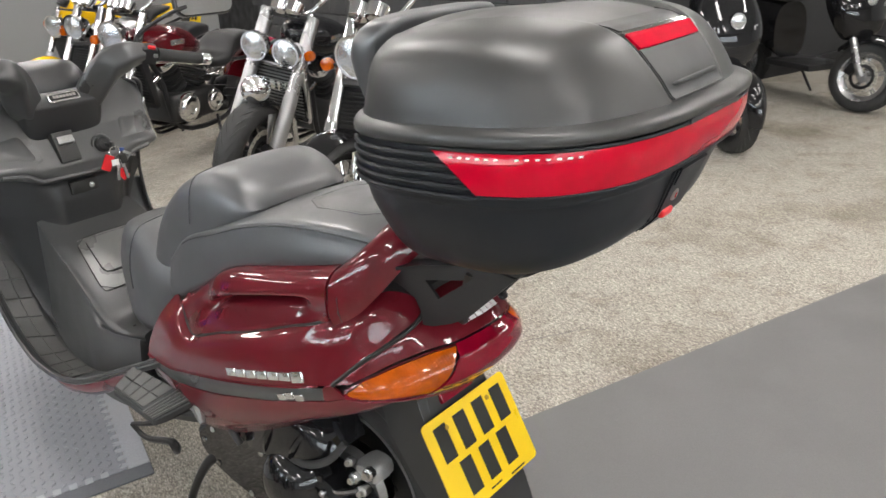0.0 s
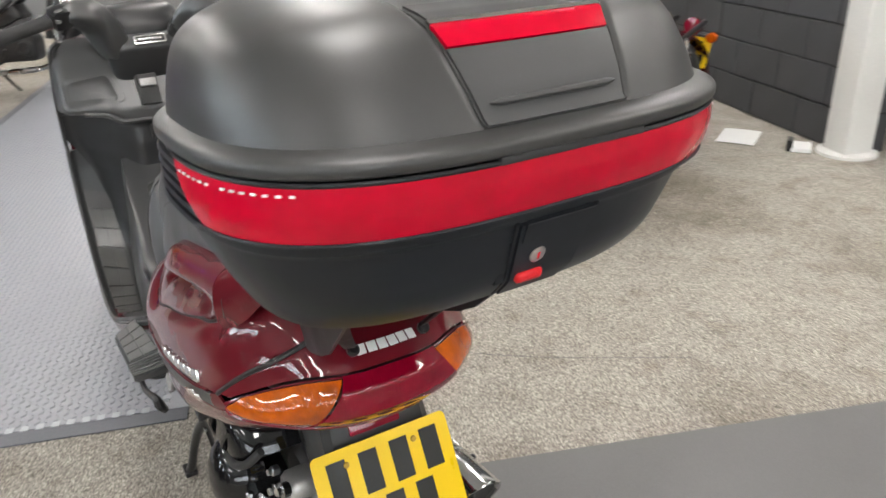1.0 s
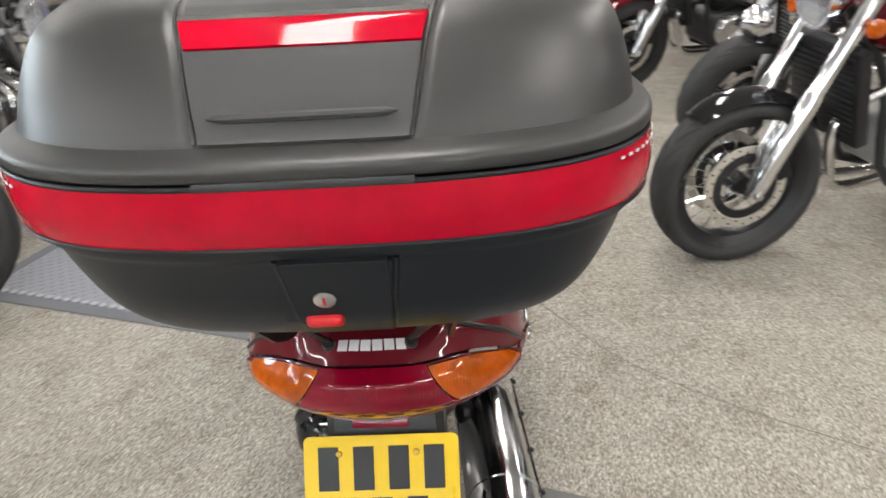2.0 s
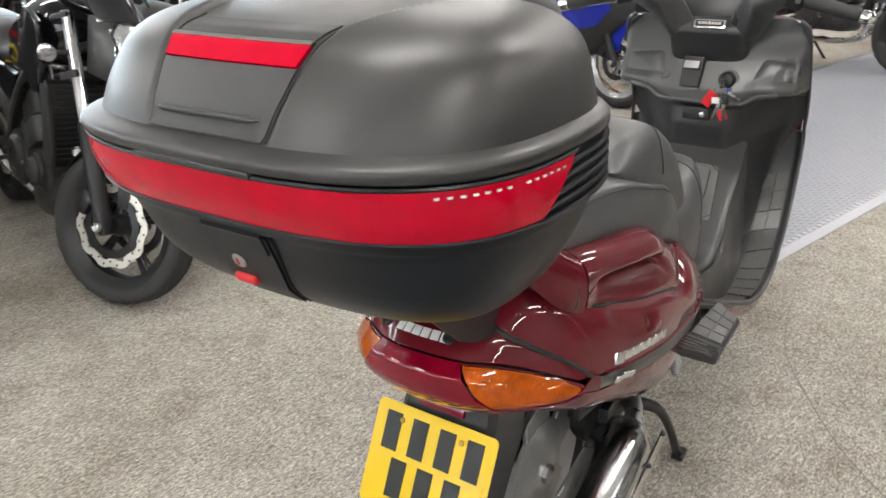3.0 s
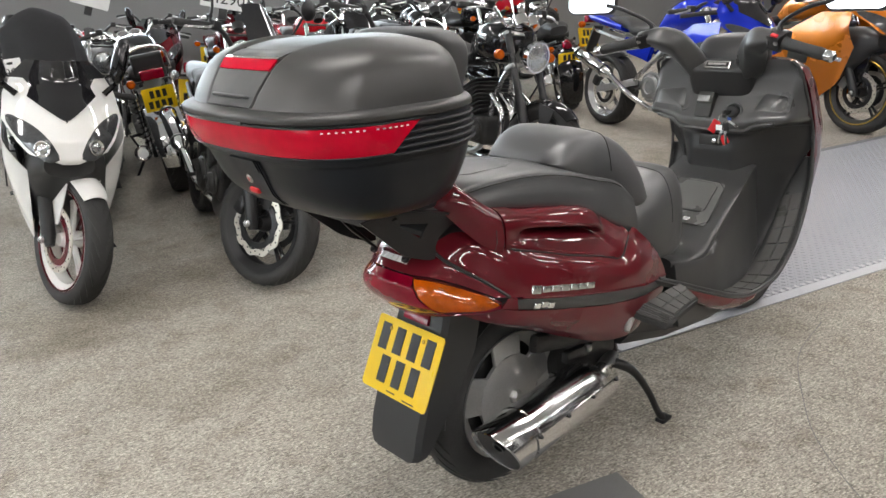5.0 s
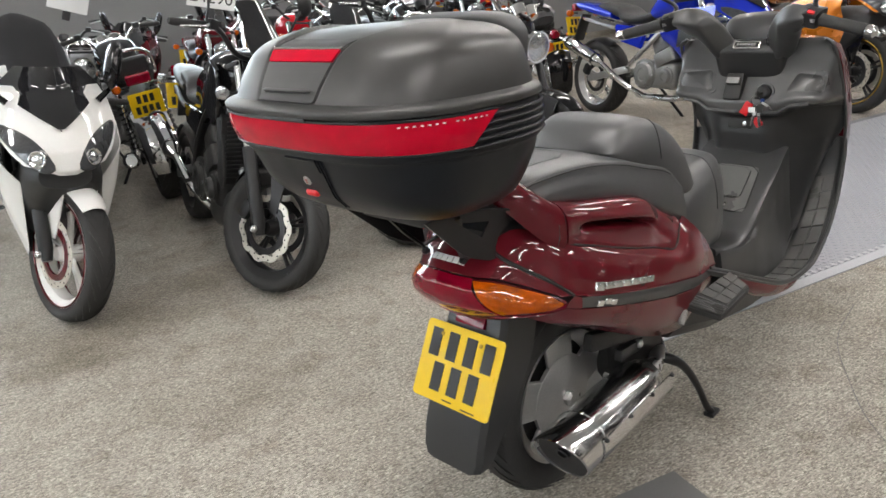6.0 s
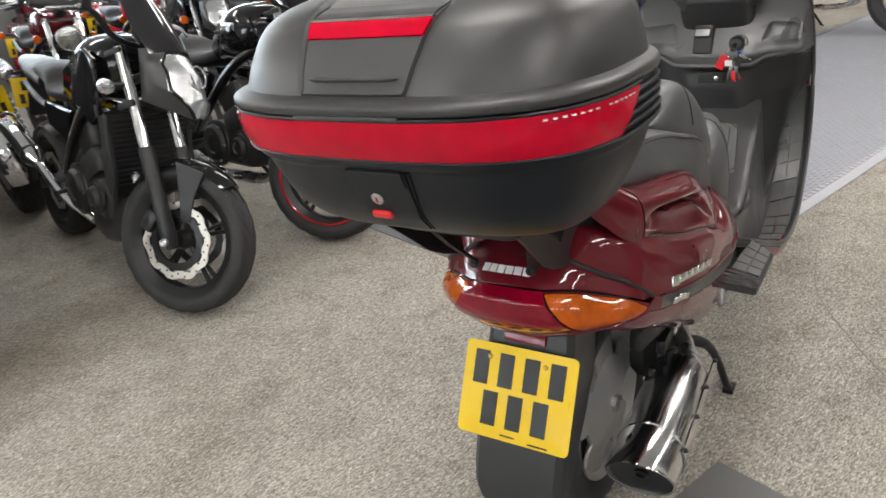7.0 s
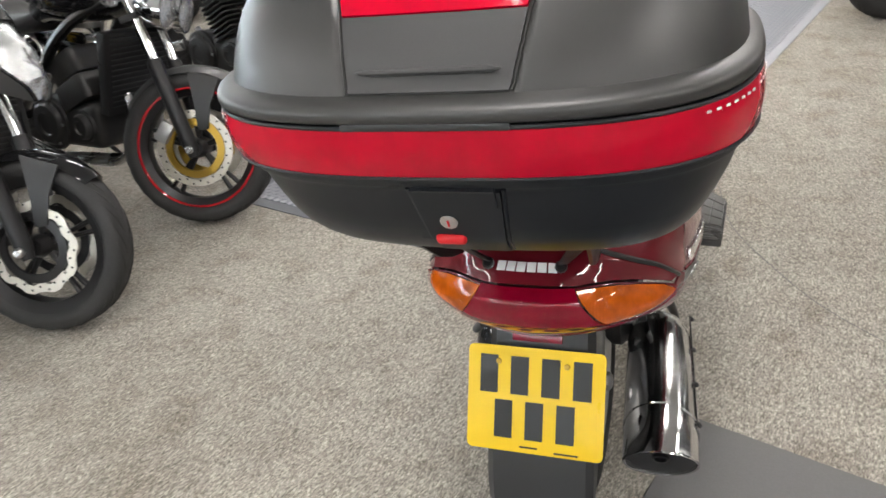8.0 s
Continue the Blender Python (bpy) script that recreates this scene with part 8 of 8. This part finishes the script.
def fairing(bike, paint, R, wb, flash, short=False):
    """Nose, screen, side panels, lamps and mirrors of a sports machine."""
    def nose_at(x, z):
        """How far forward the nose's face lies at a height, from its middle to its sides."""
        k = lin(z, (0.64, 0.70, 0.78, 0.90, 1.0), (0.19, 0.235, 0.225, 0.12, 0.02))
        return k - 2.9 * x * x - 6.0 * abs(x) ** 4

    def half(z):
        return lin(z, (0.62, 0.70, 0.76, 0.85, 0.95, 1.02), (0.075, 0.13, 0.185, 0.236, 0.222, 0.185))

    def face(z0, z1, f0, f1, s, out=0.0):
        def f(u, v):
            top = 0.845 + (z1 - 0.845) * min(1, u * 1.35) ** 0.8
            low = z0 + 0.055 * max(0, u - 0.25)
            z = low + (top - low) * v
            x = half(z) * (f0 + (f1 - f0) * u)
            return (s * x, nose_at(x, z) + out, z)
        return f
    nf = None
    for s in (1, -1):
        bm = B()
        shell(bm, face(0.68, 1.015, 0.0, 1.0, s), 22, 22, -0.004 * s)
        nf = part("nose_fairing", bm, M[paint], bike, "glossy painted nose fairing", 60)

        def eye(out, grow):
            def f(u, v):
                x = 0.045 + 0.175 * u
                mid = 0.715 + 0.140 * u
                h = (0.036 + 0.014 * math.sin(math.pi * min(u * 1.3, 1))) * (1 - 0.9 * abs(2 * u - 1) ** 4) + grow
                z = mid + h * (2 * v - 1) * (1.0 if v > 0.5 else 1.15)
                return (s * x, nose_at(x, z) + out, z)
            return f
        bm = B()
        shell(bm, eye(0.004, 0.006), 18, 8, -0.006 * s)
        part("lamp_recess", bm, M["trim_matt"], nf)
        bm = B()
        shell(bm, eye(0.009, 0.0), 18, 8, -0.006 * s)
        hl = part("headlight", bm, M["smoke_lens"], nf, "slanted headlight behind a dark lens")
        for x, z, r in ((0.098, 0.748, 0.034),):
            bm = B()
            lathe(bm, [(r * 0.62, 0.004), (r, 0.004), (r, 0.012), (r * 0.9, 0.014), (r * 0.62, 0.008), (r * 0.62, 0.004)], (s * x, nose_at(x, z) + 0.006, z), (s * 0.55, 1, 0.1), 24, caps=False)
            part("lamp_ring", bm, M["chrome"], nf, "bright lamp ring")
            bm = B()
            lathe(bm, [(r * 0.6, 0.002), (r * 0.6, 0.010), (r * 0.3, 0.016), (0, 0.017)], (s * x, nose_at(x, z) + 0.004, z), (s * 0.55, 1, 0.1), 20)
            part("lamp_bowl", bm, M["head_glass"], nf, "round lamp bowl")
        # side panel
        bm = B()

        def panel(u, v):
            y = -0.02 - (0.84 if not short else 0.52) * u
            zt = lin(u, (0, 0.3, 0.6, 1), (0.86, 0.86, 0.74, 0.54)) if not short else lin(u, (0, 0.5, 1), (0.88, 0.86, 0.74))
            zb = lin(u, (0, 0.10, 0.3, 1), (0.62, 0.36, 0.23, 0.20)) if not short else lin(u, (0, 0.2, 0.5, 1), (0.64, 0.50, 0.44, 0.60))
            z = zt + (zb - zt) * v
            x = 0.236 + 0.012 * math.sin(math.pi * v) - 0.15 * max(0, v - 0.40) ** 1.25 - 0.03 * u
            return (s * x, y, z)
        shell(bm, panel, 24, 14, 0.004 * s)
        part("side_fairing", bm, M[paint], bike, "glossy painted side fairing", 50)
        bm = B()
        plate(bm, [(-0.09, 0.05), (0.10, 0.09), (0.08, -0.03), (-0.10, -0.06)], Matrix.Translation((s * 0.237, -0.42 if not short else -0.25, 0.52 if not short else 0.66)) @ pose(0, 0, 0, 90, 0, 90), 0.006, 0.001)
        part("air_vent", bm, M["ink"], bike)
        bm = B()
        tube(bm, [(s * 0.17, 0.0, 0.95), (s * 0.225, -0.01, 1.00), (s * 0.25, -0.02, 1.03)], [0.014, 0.011, 0.012], 8)
        mi = part("mirror", bm, M["black_gloss"], bike)
        bm = B()
        skin(bm, [[(p[0] + s * 0.25 * (p[2] - 1.10), p[1], p[2]) for p in oval(s * 0.245, y, 1.09, w, hh, 20, 2.4)] for y, w, hh in ((0.05, 0.014, 0.05), (0.03, 0.030, 0.088), (-0.02, 0.038, 0.105), (-0.028, 0.034, 0.10))])
        part("mirror_head", bm, M["black_gloss"], mi)
    bm = B()

    def screen(u, v):
        x = (u - 0.5) * 2
        w = 0.205 - 0.085 * v
        z = 0.850 + 0.150 * abs(x) ** 1.1 * (1 - v) + 0.24 * v
        return (x * w, nose_at(x * w, min(z, 1.0)) + 0.010 - 0.22 * max(0, z - 1.0) - 0.04 * x * x, z)
    shell(bm, screen, 18, 14, 0.004)
    part("windscreen", bm, M["smoke"], bike, "smoked windscreen")
    bm = B()
    skin(bm, [oval(0, y, z, w, hh, 20, 2.6) for y, z, w, hh in ((0.12, 0.66, 0.10, 0.05), (0.02, 0.64, 0.155, 0.12), (-0.14, 0.56, 0.165, 0.20), (-0.30, 0.50, 0.165, 0.24))])
    part("dark_inner", bm, M["trim_matt"], bike)
    bm = B()
    for s in (1, -1):
        tube(bm, [(s * 0.10, -0.05, 0.95), (s * 0.22, -0.22, 0.93), (s * 0.34, -0.30, 0.91)], 0.016, 10)
    part("clip_on_bars", bm, M["rubber"], bike)


def small_scooter(label, front, heading, paint, rim, steer=0.0):
    h = Vector((*heading, 0)).normalized()
    m = Matrix.Translation((*front, 0)) @ Matrix.Rotation(math.atan2(-h.x, h.y), 4, "Z")
    sc = thing("motor_scooter", label, "scooter", m, "parked scooters")
    R = 0.245
    ax = Vector((0, -0.45, 1)).normalized()
    hd = Vector((0, 0, R)) + ax * 0.6
    S = Matrix.Translation(hd) @ Matrix.Rotation(radians(steer), 4, ax) @ Matrix.Translation(-hd)
    wheel(sc, "front_wheel", (0, 0, R), R, 0.105, 0.165, S, "cast5", rim, "disc", None, 1, "black_metal")
    wheel(sc, "rear_wheel", (0, -1.30, R), R, 0.11, 0.165, Matrix(), "cast5", rim, "disc", None, 0, "black_metal")

    def st(name, bm, mat, parent=sc, lab="", ang=50):
        bmesh.ops.transform(bm, matrix=S, verts=bm.verts)
        return part(name, bm, M[mat], parent, lab, ang)
    for s in (1, -1):
        bm = B()
        tube(bm, [Vector((s * 0.085, 0, R)), Vector((s * 0.085, 0, R)) + ax * 0.22, Vector((s * 0.085, 0, R)) + ax * 0.40], [0.024, 0.026, 0.018], 12)
        st("fork_leg", bm, "silver_paint")
    bm = B()

    def guard(u, v):
        a = radians(-8 + 150 * u)
        q = (v - 0.5) * 2
        return (q * 0.085 * (1 - 0.5 * (1 - u) ** 4), (R + 0.05 - 0.05 * q * q) * math.cos(a), R + (R + 0.05 - 0.05 * q * q) * math.sin(a))
    shell(bm, guard, 24, 12, 0.003)
    st("front_mudguard", bm, paint, sc, "glossy front mudguard")
    bm = B()
    rings = []
    for z, w, y0, y1 in spline([(0.50, 0.10, -0.22, -0.06), (0.58, 0.17, -0.24, -0.02), (0.72, 0.22, -0.30, -0.03), (0.88, 0.20, -0.36, -0.10), (1.00, 0.13, -0.38, -0.18), (1.05, 0.08, -0.38, -0.24)], 4):
        rings.append(oval(0, (y0 + y1) / 2, z, w, (y1 - y0) / 2, 28, 2.5, "xy"))
    skin(bm, rings)
    ap = part("apron", bm, M[paint], sc, "glossy front apron", 60)
    for k in range(4):
        for s in (1, -1):
            bm = B()
            box(bm, (s * (0.11 + 0.018 * k), -0.045 - 0.012 * k, 0.70 + 0.004 * k), (0.008, 0.012, 0.10), pose(0, 0, 0, 8, s * 12, 0), 0.002)
            part("grille_slot", bm, M["silver_paint"], ap)
    round_lamp(sc, (0, -0.055, 0.78), 0.045, (0, 1, 0.1), "chrome")
    bm = B()
    rings = []
    for z, w, y0, y1 in ((1.03, 0.09, -0.42, -0.20), (1.08, 0.12, -0.44, -0.17), (1.13, 0.10, -0.42, -0.22)):
        rings.append(oval(0, (y0 + y1) / 2, z, w, (y1 - y0) / 2, 24, 2.6, "xy"))
    skin(bm, rings)
    part("handlebar_cowl", bm, M[paint], sc, "", 60)
    bm = B()
    tube(bm, [(-0.34, -0.40, 1.08), (-0.1, -0.33, 1.09), (0.1, -0.33, 1.09), (0.34, -0.40, 1.08)], 0.014, 10, smooth=3)
    part("handlebar", bm, M["rubber"], sc)
    bm = B()
    box(bm, (0, -0.62, 0.27), (0.34, 0.5, 0.05), None, 0.015)
    part("floor_board", bm, M["trim_matt"], sc)
    bm = B()
    loft(bm, [(-0.82, 0.28, 0.72, 0.15), (-0.95, 0.34, 0.76, 0.19), (-1.25, 0.44, 0.78, 0.19), (-1.55, 0.58, 0.76, 0.13), (-1.68, 0.66, 0.74, 0.06)], 28, 4, 2.6)
    part("rear_body", bm, M[paint], sc, "", 60)
    bm = B()
    loft(bm, [(-0.80, 0.72, 0.77, 0.10), (-0.95, 0.73, 0.81, 0.15), (-1.25, 0.74, 0.82, 0.15), (-1.5, 0.74, 0.81, 0.11), (-1.58, 0.75, 0.79, 0.06)], 24, 4, 2.8)
    part("seat", bm, M["bike_seat"], sc, "", 60)
    bm = B()
    tube(bm, [(-0.10, -0.78, 0.22), (-0.20, -0.74, 0.012)], 0.011, 8)
    part("side_stand", bm, M["black_metal"], sc)
    return sc

# ---- where they stand ----
LEFT = (ACROSS.x, ACROSS.y)
RIGHT = (-0.96, -0.28)
motorcycle("white sports motorcycle with slanted dark headlights, parked on its side stand", (-2.33, -0.10), (0.97, -0.22), "sport", 20, 8, "white_paint", rim="white_paint", edge="bike_red", fender="white_paint", lamp="none", wb=1.41, carrier="bike_red", bar_w=0.32)
motorcycle("black naked motorcycle with pale wavy brake disc and angular headlight", (-1.79, 0.60), (0.963, -0.27), "naked", 30, 9, "black_gloss", lamp="mask", petal=True, R=0.288, tw=0.11, rake=0.36, fork_up="chrome", flash="head_glass", discs=2, wb=1.47, pipe="chrome", pipes="right_high")
motorcycle("black naked motorcycle with twin round headlights and red-edged wheels", (-1.68, 1.35), (0.97, -0.20), "naked", 30, 9, "black_gloss", lamp="twin", edge="bright_red", carrier="brass", flash="head_glass", fender="trim", wb=1.40, mirror=False, rake=0.36, tw=0.115)
motorcycle("black retro motorcycle with chrome headlight and swept silver frame", (-1.52, 2.26), LEFT, "naked", 14, 6, "black_gloss", fins=True, rad=False, spokes="cast5", frame_mat="silver_paint", fork_up="black_metal", lamp="single", pipe="chrome", pipes="both", wb=1.5, bars="chrome", fender="black_gloss", plate_on=False)
motorcycle("bright blue sports motorcycle with silver wheels and chrome exhaust", (-1.22, 4.03), LEFT, "sport", 0, 5, "blue_paint", half=True, rim="silver_paint", lamp="none", frame_mat="silver_paint", engine="cast", fender="blue_paint", pipe="chrome", wb=1.44, bar_w=0.33)
motorcycle("copper-orange sports motorcycle with gold-edged black wheels", (-0.75, 5.0), LEFT, "sport", 0, 5, "orange_paint", edge="brass", lamp="none", fender="black_gloss", wb=1.48, bar_w=0.33)
motorcycle("black naked motorcycle parked beside the tread mat", (0.36, 5.80), LEFT, "naked", 0, 5, "black_gloss", rim="black_metal", lamp="single", wb=1.45)
motorcycle("old black motorcycle with chrome grab rail and yellow plate", (-5.25, 1.62), (-0.95, 0.32), "naked", 0, 6, "black_gloss", fins=True, rad=False, engine="cast", rim="silver_paint", pipe="chrome", pipes="both", wb=1.45, fender="chrome", bars="chrome", mirror=False)
motorcycle("black cruiser with round red tail light and chrome silencers", (-4.5, 5.9), (-0.75, 0.66), "cruiser", 0, 5, "black_gloss", pipe="chrome", pipes="both", rim="chrome", spokes="wire", fork_low="chrome", seat_h=0.70, tank_top=0.92, wb=1.6)
# the far rows
for lab, f, hd, kw in (
    ("dark red motorcycle in the far row", (-4.6, 2.9), (0.95, -0.31), dict(style="naked", paint="bright_red", lamp="single", seat_h=0.82)),
    ("black sports tourer in the far row", (-5.45, 0.55), (0.95, -0.31), dict(style="naked", paint="black_gloss", lamp="mask")),
    ("black naked motorcycle in the far row", (-4.2, 3.9), (0.95, -0.31), dict(style="naked", paint="black_gloss", lamp="single", fins=True, rad=False, bars="chrome", fork_low="chrome")),
    ("deep red sports motorcycle in the far row", (-6.6, 2.2), (0.95, -0.31), dict(style="sport", paint="bike_red", lamp="none")),
    ("black cruiser in the far row", (-6.2, 3.4), (0.95, -0.31), dict(style="cruiser", paint="black_gloss", lamp="single", pipes="both", pipe="chrome", spokes="wire", rim="chrome", fork_low="chrome", seat_h=0.70, tank_top=0.92, wb=1.6)),
    ("black motorcycle in the far row", (-5.5, 4.6), (0.95, -0.31), dict(style="naked", paint="black_gloss", lamp="twin")),
    ("black motorcycle at the end of the far row", (-6.6, -0.2), (0.95, -0.31), dict(style="naked", paint="black_gloss", lamp="mask")),
    ("silver-grey motorcycle behind the white sports machine", (-4.95, 1.06), (0.95, -0.31), dict(style="naked", paint="silver_paint", lamp="single", fins=True, rad=False, bars="chrome", fork_low="chrome")),
    ("black touring motorcycle behind the front row", (-3.55, 2.55), (0.95, -0.31), dict(style="naked", paint="black_gloss", lamp="mask", bars="chrome")),
    ("dark red motorcycle behind the front row", (-4.45, 2.0), (0.95, -0.31), dict(style="naked", paint="bike_red", lamp="single", bars="chrome")),
    ("black motorcycle with silver engine behind the front row", (-3.6, 3.45), (0.95, -0.31), dict(style="naked", paint="black_gloss", lamp="twin", engine="cast")),
    ("red motorcycle at the back of the showroom", (-5.2, 6.4), (0.95, -0.31), dict(style="naked", paint="bright_red", lamp="single")),
):
    motorcycle(lab, f, hd, mirror=False, **kw)
# more rows behind, alike machines
row = [ob for ob in scene.objects if ob.name.startswith("motorcycle") and ob.parent is None][9:]
for k, (x, y) in enumerate(((-6.1, 1.4), (-7.6, 2.6), (-7.4, 1.0), (-7.8, 3.9), (-6.9, 4.7), (-7.2, 6.0), (-6.2, 5.6), (-5.9, 7.3), (-7.8, -0.6), (-5.6, -1.2), (-4.3, 4.9), (-4.9, 3.6))):
    src = row[(k * 5) % len(row)]
    dup = copy_thing(src, Matrix.Translation((x, y, 0)) @ Matrix.Rotation(math.atan2(-0.95, -0.31) + 0.12 * math.sin(5 * k), 4, "Z") @ Matrix.Rotation(radians(-5), 4, "Y"))
# cruisers facing the aisle from the block wall's side
motorcycle("deep red cruiser with chrome forks and brown seat", (1.09, 1.61), RIGHT, "cruiser", -6, 5, "bike_red", rim="black_metal", spokes="wire", fork_low="chrome", seat="brown_seat", pipe="chrome", pipes="twin_low", fender="black_gloss", seat_h=0.70, tank_top=0.92, wb=1.66, tw=0.14, engine="cast")
motorcycle("black cruiser with twin chrome headlights and long chrome forks", (1.47, 2.78), RIGHT, "cruiser", 6, 11, "black_gloss", grille=True, lamp="twin", rim="black_metal", spokes="cast5", fork_low="silver_paint", fork_up="silver_paint", pipe="chrome", pipes="twin_low", fender="black_gloss", seat_h=0.74, tank_top=0.98, wb=1.70, tw=0.15, R=0.29)
motorcycle("dark red bobber with round headlight and amber flashers", (1.20, 3.90), RIGHT, "cruiser", 8, 5, "bike_red", engine="dark_engine", rim="black_metal", spokes="cast7", fork_low="chrome", pipe="black_metal", pipes="twin_low", fender="bike_red", seat_h=0.69, tank_top=0.92, wb=1.55)
motorcycle("silver cruiser with chrome headlight and forks", (1.42, 4.85), RIGHT, "cruiser", 0, 5, "silver_paint", rim="chrome", spokes="wire", fork_low="chrome", pipe="chrome", pipes="twin_low", fender="chrome", seat_h=0.70, tank_top=0.92, wb=1.6)
motorcycle("yellow motorcycle with silver wheels at the aisle's far end", (1.75, 5.9), RIGHT, "naked", 0, 5, "yellow_paint", rim="silver_paint", fork_low="alloy", lamp="single", fender="yellow_paint", spokes="wire")
small_scooter("glossy black motor scooter with chrome details facing the room", (3.72, 0.90), (-0.62, -0.78), "black_gloss", "black_metal", 0)
small_scooter("black motor scooter with silver wheels by the bay wall", (5.20, 0.52), (-0.55, -0.83), "black_gloss", "silver_paint", 25)


# ---- a machine under a dust cover, and price cards on the parked machines ----
h = Vector((0.95, -0.31, 0)).normalized()
cv = thing("covered_motorcycle", "motorcycle hidden under a dark grey dust cover", "motorcycle", Matrix.Translation((-3.53, 0.33, 0)) @ Matrix.Rotation(math.atan2(-h.x, h.y), 4, "Z"))
bm = B()
rings = []
for y, zt, w in spline([(0.28, 0.62, 0.08), (0.20, 0.80, 0.13), (0.0, 1.05, 0.17), (-0.22, 1.29, 0.19), (-0.40, 1.22, 0.22), (-0.75, 1.02, 0.24), (-1.05, 0.98, 0.28), (-1.35, 0.96, 0.26), (-1.58, 0.78, 0.18), (-1.66, 0.60, 0.10)], 5):
    ring = []
    for k in range(33):
        q = -1 + 2 * k / 32
        fold = 0.018 * math.sin(17 * q + 9 * y) * abs(q) ** 1.2 + 0.010 * math.sin(31 * q - 14 * y) * abs(q)
        x = w * math.copysign(min(1, abs(q) * 1.9) ** 0.8, q) * (1 + 0.25 * max(0, abs(q) - 0.5)) + fold
        z = zt - 0.11 * min(1, abs(q) * 1.9) ** 1.3 if abs(q) < 0.53 else zt - 0.11 - (zt - 0.25 + 0.04 * math.sin(7 * y + q)) * ((abs(q) - 0.53) / 0.47)
        ring.append((x, y + 0.3 * fold, z))
    rings.append(ring)
skin(bm, rings, caps=False, ring_closed=False)
bmesh.ops.solidify(bm, geom=bm.faces[:], thickness=0.004)
part("dust_cover", bm, M["cloth"], cv, "dark grey cloth in folds", 70)
for y in (-0.12, -1.35):
    bm = B()
    tyre(bm, 0.30, 0.13, (0, y, 0.30), 0.215)
    part("tyre", bm, M["rubber"], cv)


def price_card(price, place, yaw, w, tilt=0.0, lean=-12):
    """A white card with a handwritten price, propped on a machine."""
    cd = thing("price_card", "white price card with a handwritten price, propped on a motorcycle", "price card", Matrix.Translation(place) @ pose(0, 0, 0, 90 + lean, 0, yaw) @ pose(0, 0, 0, 0, 0, tilt), "price cards")
    bm = B()
    plate(bm, rounded(w, w * 0.62, 0.004), pose(0, 0, 0), 0.003, 0.0006)
    part("card", bm, M["paper"], cd)
    cu = bpy.data.curves.new("price", "FONT")
    cu.body, cu.size, cu.align_x, cu.align_y, cu.extrude = price, w * 0.36, "CENTER", "CENTER", 0.0006
    ob = new("price", cu)
    ob.parent = cd
    ob.location = (0, -w * 0.10, 0.0022)
    cu.materials.append(M["ink"])
    ob["label"] = "handwritten price"
    for k in range(3):
        bm = B()
        box(bm, (-w * 0.2 + 0.2 * w * k, w * 0.18, 0.0022), (w * 0.16, w * 0.07, 0.001))
        part("small_print_bar", bm, M["ink"], cd)
    bm = B()
    box(bm, (0, -w * 0.36, -0.012), (0.05, 0.10, 0.020), None, 0.003)
    part("clip", bm, M["black_metal"], cd)


price_card("£4290", (-3.15, 1.32, 1.290), 62, 0.27, -14)
price_card("5490", (-2.74, -0.065, 1.035), 62, 0.16, 3)
price_card("", (-4.6, 1.05, 1.345), 60, 0.26, -20)

# ---- concrete blocks of the dark wall ----
def block_mesh(name, size):
    bm = B()
    box(bm, (0, 0, 0), size, None, 0.004, 1)
    me = bpy.data.meshes.new(name)
    bmesh.ops.recalc_face_normals(bm, faces=bm.faces)
    bm.to_mesh(me)
    bm.free()
    me.materials.append(M["wall_block"])
    return me


BL, BH, JOINT = 0.44, 0.215, 0.008
whole = block_mesh("block", (0.024, BL - JOINT, BH - JOINT))
halved = block_mesh("half_block", (0.024, BL / 2 - JOINT, BH - JOINT))
end_block = block_mesh("end_block", (0.2, 0.024, BH - JOINT))
rnd = random.Random(5)
for c in range(8):
    z = BH * (c + 0.5)
    v = WALL_V0
    ob = new("block", end_block)
    ob.parent = block_wall
    ob.location = (WALL_U + 0.118, WALL_V0 - 0.002, z)
    if c % 2:
        ob = new("block", halved)
        ob.parent = block_wall
        ob.location = (WALL_U + 0.016, v + BL / 4 + 0.012, z)
        v += BL / 2
    for k in range(16):
        ob = new("block", whole)
        ob.parent = block_wall
        ob.location = (WALL_U + 0.016 + rnd.uniform(-0.0012, 0.0012), v + BL * (k + 0.5) + 0.012, z)
vs, fs = [], []
for c in range(8, 15):
    for k in range(16):
        y, z, x = WALL_V0 + BL * (k + 0.5 + 0.5 * (c % 2)) + 0.012, BH * (c + 0.5), WALL_U + 0.004
        n0 = len(vs)
        for a, b in ((-1, -1), (1, -1), (1, 1), (-1, 1)):
            vs.append((x, y + a * (BL - JOINT) / 2, z + b * (BH - JOINT) / 2))
        for a, b in ((-1, -1), (1, -1), (1, 1), (-1, 1)):
            vs.append((x + 0.02, y + a * (BL - JOINT) / 2, z + b * (BH - JOINT) / 2))
        fs += [(n0, n0 + 3, n0 + 2, n0 + 1)] + [(n0 + i, n0 + (i + 1) % 4, n0 + 4 + (i + 1) % 4, n0 + 4 + i) for i in range(4)]
me = bpy.data.meshes.new("upper_blocks")
me.from_pydata(vs, [], fs)
me.materials.append(M["wall_block"])
ob = new("upper_courses", me)
ob.parent = block_wall
tagged(ob, "upper courses of dark painted blocks", kind="stuff")
